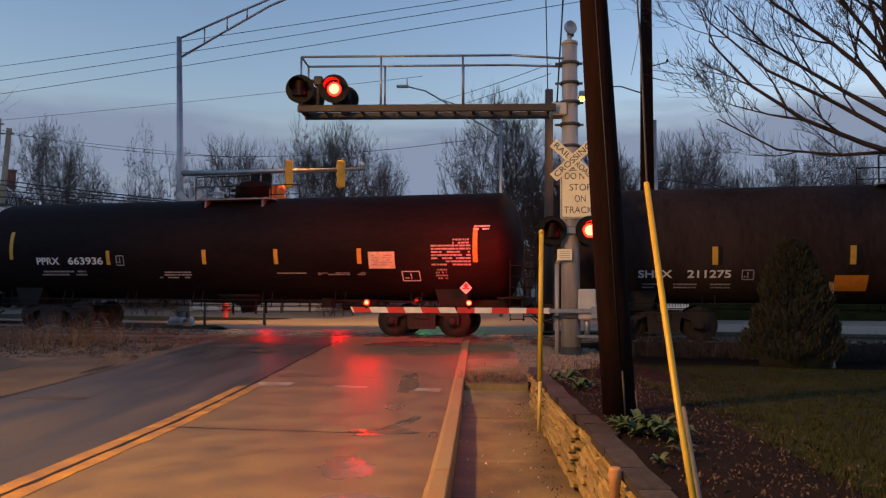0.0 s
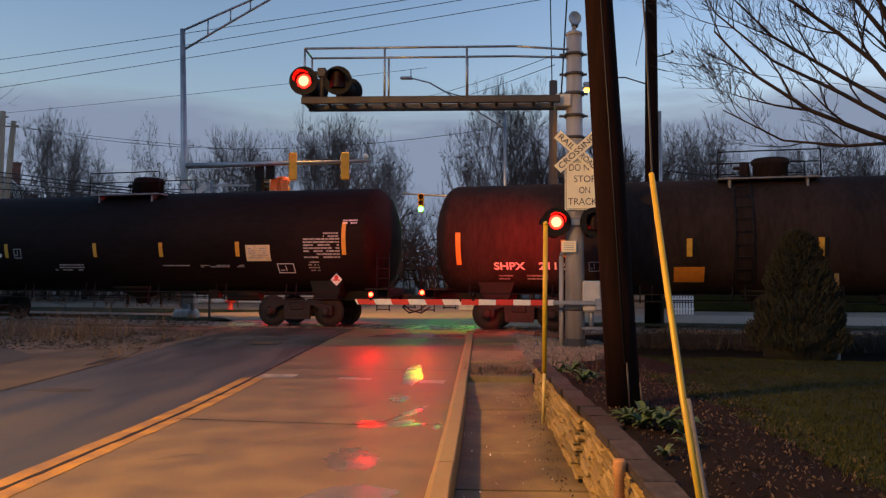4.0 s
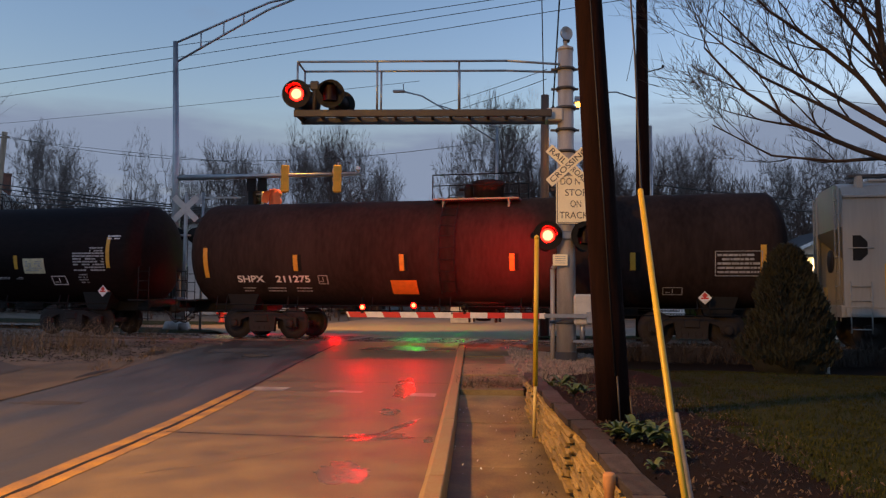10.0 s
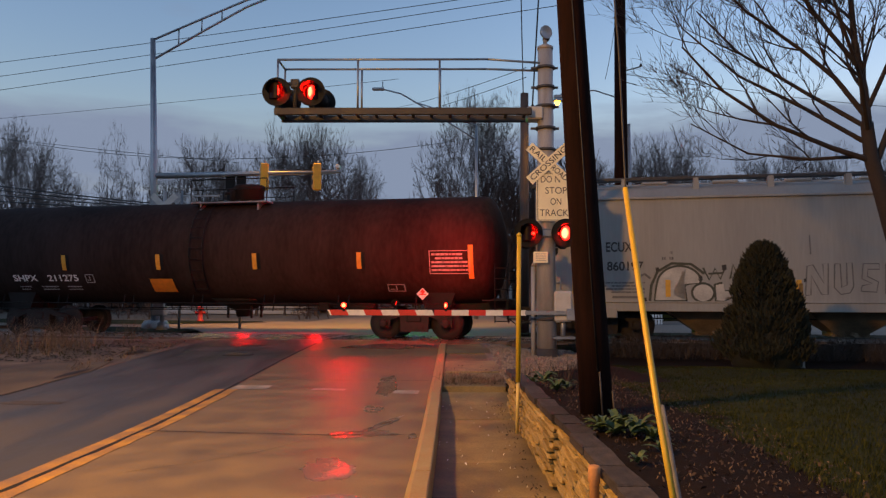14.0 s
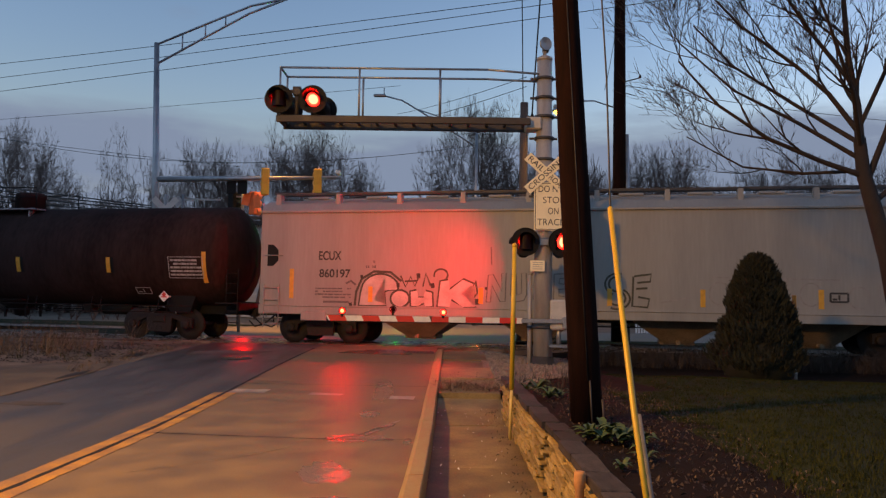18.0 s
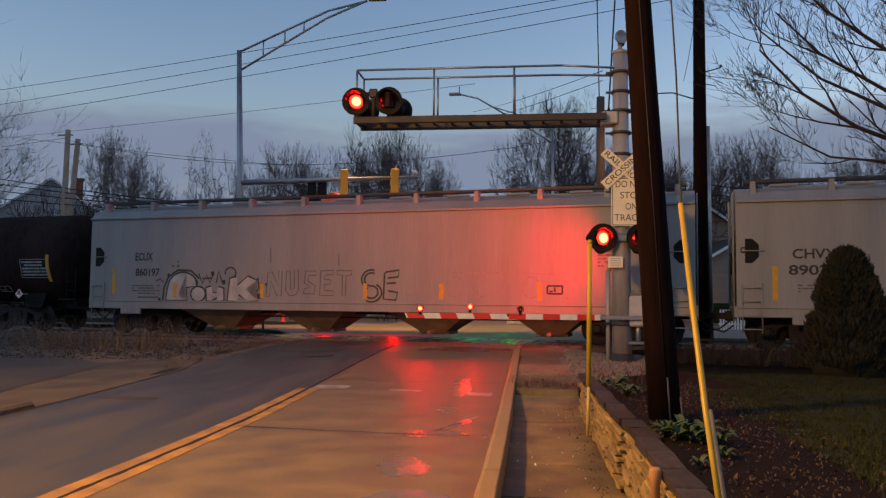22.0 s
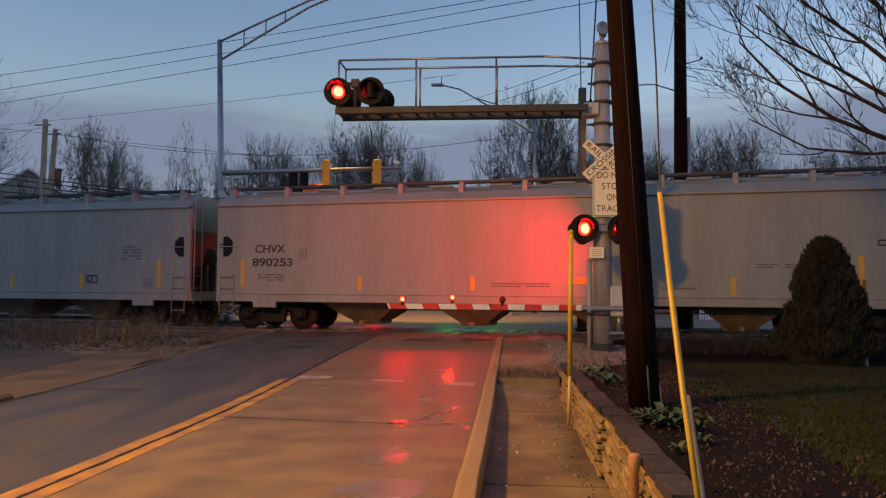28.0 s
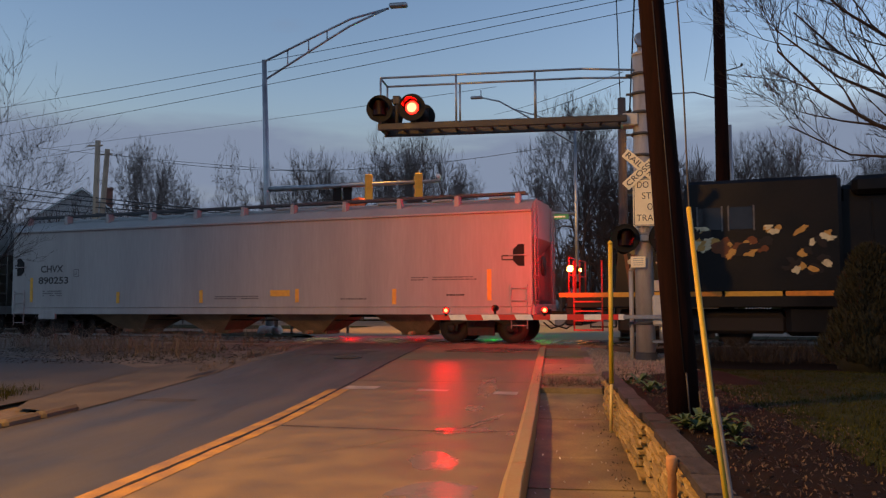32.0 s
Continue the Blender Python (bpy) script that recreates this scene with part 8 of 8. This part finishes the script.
bm = BM(); box(bm, (0.15, -0.1, 3.0), (0.4, 0.25, 0.45), bev=0.03); part("pedestrian_signal", bm, M_BLACKMATT, FP)
bm = BM(); box(bm, (0.15, -0.232, 3.0), (0.14, 0.01, 0.18)); part("lit_hand_symbol", bm, M_AMBER_GLOW, FP, "lit orange pedestrian symbol")

for (x, y, h, lean) in ((-35.0, 55, 14.1, 0.2), (-35.1, 56.5, 13.7, 0.9)):
    wp = thing("utility_pole", "pale weathered wooden utility pole beyond the street", "utility pole", pose(x, y, 0.1))
    bm = BM(); tube(bm, (-lean, 0, 0), (0, 0, h), 0.26, 0.19, 14); part("pole", bm, M_GREYWOOD, wp)
    bm = BM(); box(bm, (-0.2, 0, h - 0.4), (1.2, 0.12, 0.10)); part("cross_arm", bm, M_GREYWOOD, wp)


def wire(name, a, b, sag, r, label, n=14):
    a, b = Vector(a), Vector(b)
    pts = [a.lerp(b, i / n) - Vector((0, 0, 4 * sag * (i / n) * (1 - i / n))) for i in range(n + 1)]
    bm = BM(); pipe(bm, pts, r, 5)
    w = thing(name, label, "cable")
    part("strand", bm, M_CABLE, w)


for a, b in (((-72.75, 75.0, 21.29), (17.01, 36.0, 18.04)), ((-76.31, 75.0, 18.97), (22.83, 36.0, 18.76)), ((-80.18, 75.0, 16.92), (29.13, 36.0, 19.18))):
    wire("power_line", a, b, 0.5, 0.022, "thin power line against the sky")
for a, b, label, r, sag in (((-50.07, 62.2, 12.32), (-5.76, 40.6, 5.55), 'thick black telephone cable', 0.04, 0.35),
        ((-50.05, 62.2, 11.8), (-5.77, 40.6, 5.59), 'thick black telephone cable', 0.04, 0.35),
        ((-50.01, 62.2, 11.13), (-5.78, 40.6, 5.68), 'thick black telephone cable', 0.04, 0.35),
        ((-50.0, 62.2, 10.36), (-5.79, 40.6, 5.75), 'thick black telephone cable', 0.04, 0.35),
        ((-49.07, 65.0, 15.71), (-3.32, 46.0, 14.57), 'thin black cable across the street', 0.014, 0.15),
        ((-4.51, 60.0, 16.23), (2.81, 30.0, 10.51), 'thin black cable across the street', 0.014, 0.15),
        ((-4.51, 60.0, 15.47), (2.81, 30.0, 10.13), 'thin black cable across the street', 0.014, 0.15),
        ((-43.57, 58.5, 14.71), (-12.55, 45.2, 9.38), 'thin black cable across the street', 0.014, 0.15)):
    wire("cable", a, b, sag, r, label)
wire("cable", (-35, 55, 13.4), (1.3, 44, 10.6), 1.6, 0.016, "thin cable between poles")
wire("cable", (-75, 62, 13.0), (-35, 55, 13.6), 0.6, 0.016, "thin cable between poles")
wire("cable", (2.45, 27.2, 8.4), (2.2, 26.0, 16.5), 0.05, 0.02, "black cable rising from the stub pole")
wire("cable", (2.75, 27.1, 8.2), (3.1, 25.0, 17.0), 0.1, 0.028, "black cable rising from the stub pole")
wire("cable", (5.9, 27, 5.6), (40, 40, 7.2), 0.9, 0.02, "black cable beyond the track")
wire("cable", (5.9, 27, 5.3), (40, 40, 6.6), 1.0, 0.02, "black cable beyond the track")
wire("cable", (5.85, 27, 9.4), (45, 44, 12.5), 1.0, 0.012, "thin cable beyond the track")
wire("cable", (5.8, 27, 12.5), (3.2, 12, 15.0), 0.3, 0.012, "thin black cable strung overhead")
wire("cable", (5.3, 27, 9.2), (5.78, 27, 12.0), 0.2, 0.01, "loose cable on the pole")


# ---------- houses, cars, hydrant beyond the track ----------
def house(m, w, d, wall_h, roof_h, wall_mat, roof_mat, label, windows=(), lit=None, chimney=None):
    """A gabled house: walls, roof, trim, windows; the gable end looks along -y."""
    t = thing("house", label, "house", m)
    bm = BM(); prism(bm, [(-w / 2, 0), (w / 2, 0), (w / 2, wall_h), (0, wall_h + roof_h), (-w / 2, wall_h)], -d / 2, d / 2); part("wall", bm, wall_mat, t)
    for s in (-1, 1):
        bm = BM()
        prism(bm, [(0, wall_h + roof_h + 0.05), (0, wall_h + roof_h + 0.25), (s * (w / 2 + 0.5), wall_h - roof_h * 0.5 / (w / 2) + 0.25), (s * (w / 2 + 0.5), wall_h - roof_h * 0.5 / (w / 2) + 0.05)], -d / 2 - 0.4, d / 2 + 0.4)
        part("roof", bm, roof_mat, t)
        bm = BM()
        prism(bm, [(0, wall_h + roof_h), (0, wall_h + roof_h + 0.22), (s * (w / 2 + 0.5), wall_h - roof_h * 0.5 / (w / 2) + 0.22), (s * (w / 2 + 0.5), wall_h - roof_h * 0.5 / (w / 2))], -d / 2 - 0.46, -d / 2 - 0.41)
        part("gable_trim", bm, M_WHITE, t)
    for x, z, ww, hh in windows:
        bm = BM(); box(bm, (x, -d / 2 - 0.02, z), (ww, 0.05, hh)); wd = part("window", bm, lit or M_WINDOW, t)
        bm = BM()
        for cx, cz, sx, sz in ((0, hh / 2, ww + 0.16, 0.1), (0, -hh / 2, ww + 0.2, 0.1), (-ww / 2, 0, 0.1, hh), (ww / 2, 0, 0.1, hh), (0, 0, 0.05, hh), (0, 0, ww, 0.05)):
            box(bm, (x + cx, -d / 2 - 0.06, z + cz), (sx, 0.05, sz))
        part("frame", bm, M_WHITE, wd)
    if chimney:
        bm = BM(); box(bm, (chimney[0], chimney[1], wall_h + roof_h), (0.8, 0.8, 2.4)); box(bm, (chimney[0], chimney[1], wall_h + roof_h + 1.2), (0.95, 0.95, 0.2)); part("chimney", bm, M_BRICK, t)
    return t


house(pose(-51.5, 78, 2.2, 0, 0, 35), 11, 12, 7.0, 4.0, M_SIDING, M_ROOF, "grey-roofed house with pale siding and a brick chimney", ((-2, 3, 1.1, 1.5), (2, 3, 1.1, 1.5)), None, (3.0, 1.0))
house(pose(13.0, 66, 0.1, 0, 0, 8), 8.6, 9, 5.6, 2.9, M_SIDING2, M_ROOF, "tan house with white gable trim", ((0.5, 5.2, 0.9, 1.2),))
hs = house(pose(14.2, 60, 0.1, 0, 0, 8), 7.6, 7, 3.6, 2.2, M_SIDING2, M_ROOF, "tan attached garage with a white door")
bm = BM()
for k in range(4):
    box(bm, (1.4, -3.55, 0.9 + k * 0.62), (2.7, 0.06, 0.58))
part("garage_door", bm, M_WHITE, hs, "white panelled garage door")
house(pose(36.0, 74, 1.0, 0, 0, -12), 8, 10, 7.0, 3.2, M_SIDING3, M_ROOF, "two-storey house tinted as if pink-lit, with pale trim", ((-1.6, 6.4, 0.9, 1.5), (1.6, 6.4, 0.9, 1.5), (-1.6, 2.8, 0.9, 1.5), (1.6, 2.8, 0.9, 1.5)))
PV = thing("lit_storefront", "pale building with a lit window beyond the trees", "building", pose(-16.8, 60, 0.2))
bm = BM(); box(bm, (0, 2, 3.6), (11, 4, 7.2), bev=0.05); part("wall", bm, M_SIDING, PV)
bm = BM(); box(bm, (0, 2, 7.3), (11.6, 4.6, 0.3)); part("roof", bm, M_ROOF, PV)
for x in (-2.0, 3.6):
    bm = BM(); box(bm, (x, -0.02, 5.4), (2.2, 0.06, 1.8)); w = part("window", bm, M_LITWIN, PV, "softly lit window")
    bm = BM(); box(bm, (x, -0.06, 5.4), (0.08, 0.04, 1.8)); box(bm, (x, -0.06, 4.45), (2.4, 0.08, 0.1)); part("frame", bm, M_WHITE, w)


def car(m, paint, label):
    c = thing("parked_car", label, "car", m)
    bm = BM(); prism(bm, [(-2.2, 0.35), (-2.2, 0.85), (-2.0, 0.95), (-1.2, 1.0), (-0.6, 1.45), (0.9, 1.48), (1.5, 1.02), (2.2, 0.95), (2.25, 0.35)], -0.88, 0.88); part("body", bm, paint, c)
    bm = BM(); prism(bm, [(-1.05, 1.02), (-0.58, 1.40), (0.85, 1.42), (1.32, 1.03)], -0.89, 0.89); part("side_glass", bm, M_WINDOW, c)
    for x in (-1.35, 1.4):
        for y in (-0.8, 0.8):
            bm = BM(); tube(bm, (x, y - 0.1, 0.33), (x, y + 0.1, 0.33), 0.33, n=18); w = part("wheel", bm, M_BLACKMATT, c)
            bm = BM(); tube(bm, (x, y - 0.11, 0.33), (x, y + 0.11, 0.33), 0.2, n=12); part("rim", bm, M_STEEL, w)
    for y in (-0.65, 0.65):
        bm = BM(); box(bm, (-2.21, y, 0.75), (0.03, 0.3, 0.14)); part("headlight", bm, M_WHITE, c)


car(pose(15.6, 48, 1.45, 0, 0, 70), M_CARWHITE, "white parked car on a rise beyond the track")
car(pose(18.0, 50, 1.6, 0, 0, 70), M_CARWHITE, "white parked car on a rise beyond the track")
bm = BM(); box(bm, (19.6, 51.5, 0.75), (15, 10, 1.45), bev=0.2); setting(part("grass_bank", bm, M_GRASS), "grassy bank that carries a small lot", "bank")
PORCH = house(pose(23.6, 54.2, 1.5), 6.0, 5.4, 3.2, 1.4, M_SIDING4, M_ROOF, "small cream house with a lit porch lamp", ((1.5, 1.7, 0.9, 1.3),), M_LITWIN)
bm = BM(); turned(bm, [(0.01, -0.13), (0.09, -0.10), (0.13, 0.0), (0.09, 0.10), (0.01, 0.13)], pose(-1.45, -2.86, 2.45), 14); part("porch_lamp", bm, M_PORCH_GLOW, PORCH, "lit warm porch lamp")
bm = BM(); box(bm, (-1.45, -2.76, 2.45), (0.10, 0.12, 0.16)); part("lamp_bracket", bm, M_STEEL, PORCH)
for x in (-2.6, -0.6):
    bm = BM(); box(bm, (x, -3.4, 1.45), (0.12, 0.12, 2.9)); part("porch_post", bm, M_WHITE, PORCH)
bm = BM(); box(bm, (-1.6, -3.1, 3.0), (2.6, 1.0, 0.14)); part("porch_roof", bm, M_ROOF, PORCH)
HY = thing("fire_hydrant", "red fire hydrant on the far verge", "fire hydrant", pose(-12.4, 38.2, 0.36))
bm = BM(); turned(bm, [(0.02, 0), (0.17, 0), (0.17, 0.05), (0.12, 0.07), (0.11, 0.55), (0.15, 0.57), (0.15, 0.62), (0.11, 0.66), (0.09, 0.74), (0.03, 0.78), (0.03, 0.84)], None, 18); part("barrel", bm, M_HYDRANT, HY)
for s in (-1, 1):
    bm = BM(); tube(bm, (0, 0, 0.42), (s * 0.2, 0, 0.42), 0.055, n=10); tube(bm, (s * 0.2, 0, 0.42), (s * 0.24, 0, 0.42), 0.07, n=8); part("hose_cap", bm, M_HYDRANT, HY)
PF = thing("picket_fence", "short white picket fence beyond the track", "fence", pose(9.4, 40, 0.2))
for k in range(9):
    bm = BM(); prism(bm, [(k * 0.14, 0.0), (k * 0.14 + 0.09, 0.0), (k * 0.14 + 0.09, 0.95), (k * 0.14 + 0.045, 1.03), (k * 0.14, 0.95)], -0.015, 0.015); part("picket", bm, M_WHITE, PF)
for z in (0.28, 0.78):
    bm = BM(); box(bm, (0.6, 0.03, z), (1.3, 0.03, 0.08)); part("fence_rail", bm, M_WHITE, PF)
CB = thing("signal_cabinet", "grey-green roadside control cabinet", "cabinet", pose(-0.6, 41.0, 0.33))
bm = BM(); box(bm, (0, 0, 0.85), (1.2, 0.8, 1.7), bev=0.03); part("body", bm, M_BOXGREY, CB)
bm = BM(); box(bm, (0, -0.41, 0.9), (1.0, 0.03, 1.4), bev=0.01); part("door", bm, M_BOXGREY, CB)

# ---------- the street lamp that lights the near lane ----------
NL = thing("street_lamp", "sodium street lamp on a wooden pole beside the road", "street lamp", pose(*NEAR_LAMP_FOOT, 0.0))
bm = BM(); tube(bm, (0, 0, 0), (0, 0, 8.75), 0.15, 0.11, 14); part("pole", bm, M_CREOSOTE, NL)
bm = BM(); pipe(bm, [(0, 0, 8.25), (1.0, 0.1, 8.75), (2.0, 0.2, 8.85)], 0.03, 8); part("lamp_arm", bm, M_STEEL, NL)
bm = BM(); box(bm, (2.2, 0.2, 8.89), (0.7, 0.3, 0.14), bev=0.04); part("lamp_head", bm, M_STEEL, NL)
bm = BM(); box(bm, (2.25, 0.2, 8.805), (0.36, 0.2, 0.02)); part("lamp_lens", bm, M_SODIUM_GLOW, NL)


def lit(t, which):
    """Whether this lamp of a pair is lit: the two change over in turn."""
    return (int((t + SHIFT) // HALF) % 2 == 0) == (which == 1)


def motions():
    for car, s0 in CARS:
        walk(car, [(t, train_pose(s0 + s)) for t, s in RUN])
    times = [round(0.2 * i, 1) for i in range(161)]
    turns = [np.interp(t, RUN_T, RUN_S) / WHEEL_R for t in times]
    for w, x, z in AXLES:
        walk(w, [(t, Matrix.Translation((x, 0, z)) @ Matrix.Rotation(a, 4, 'Y')) for t, a in zip(times, turns)])
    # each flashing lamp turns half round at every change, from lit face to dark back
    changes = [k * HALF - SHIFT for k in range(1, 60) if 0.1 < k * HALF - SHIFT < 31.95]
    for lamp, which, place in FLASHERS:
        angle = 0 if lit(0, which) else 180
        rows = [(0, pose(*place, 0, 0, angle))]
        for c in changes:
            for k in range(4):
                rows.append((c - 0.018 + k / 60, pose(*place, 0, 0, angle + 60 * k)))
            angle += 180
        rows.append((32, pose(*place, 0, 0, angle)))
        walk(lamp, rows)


motions()
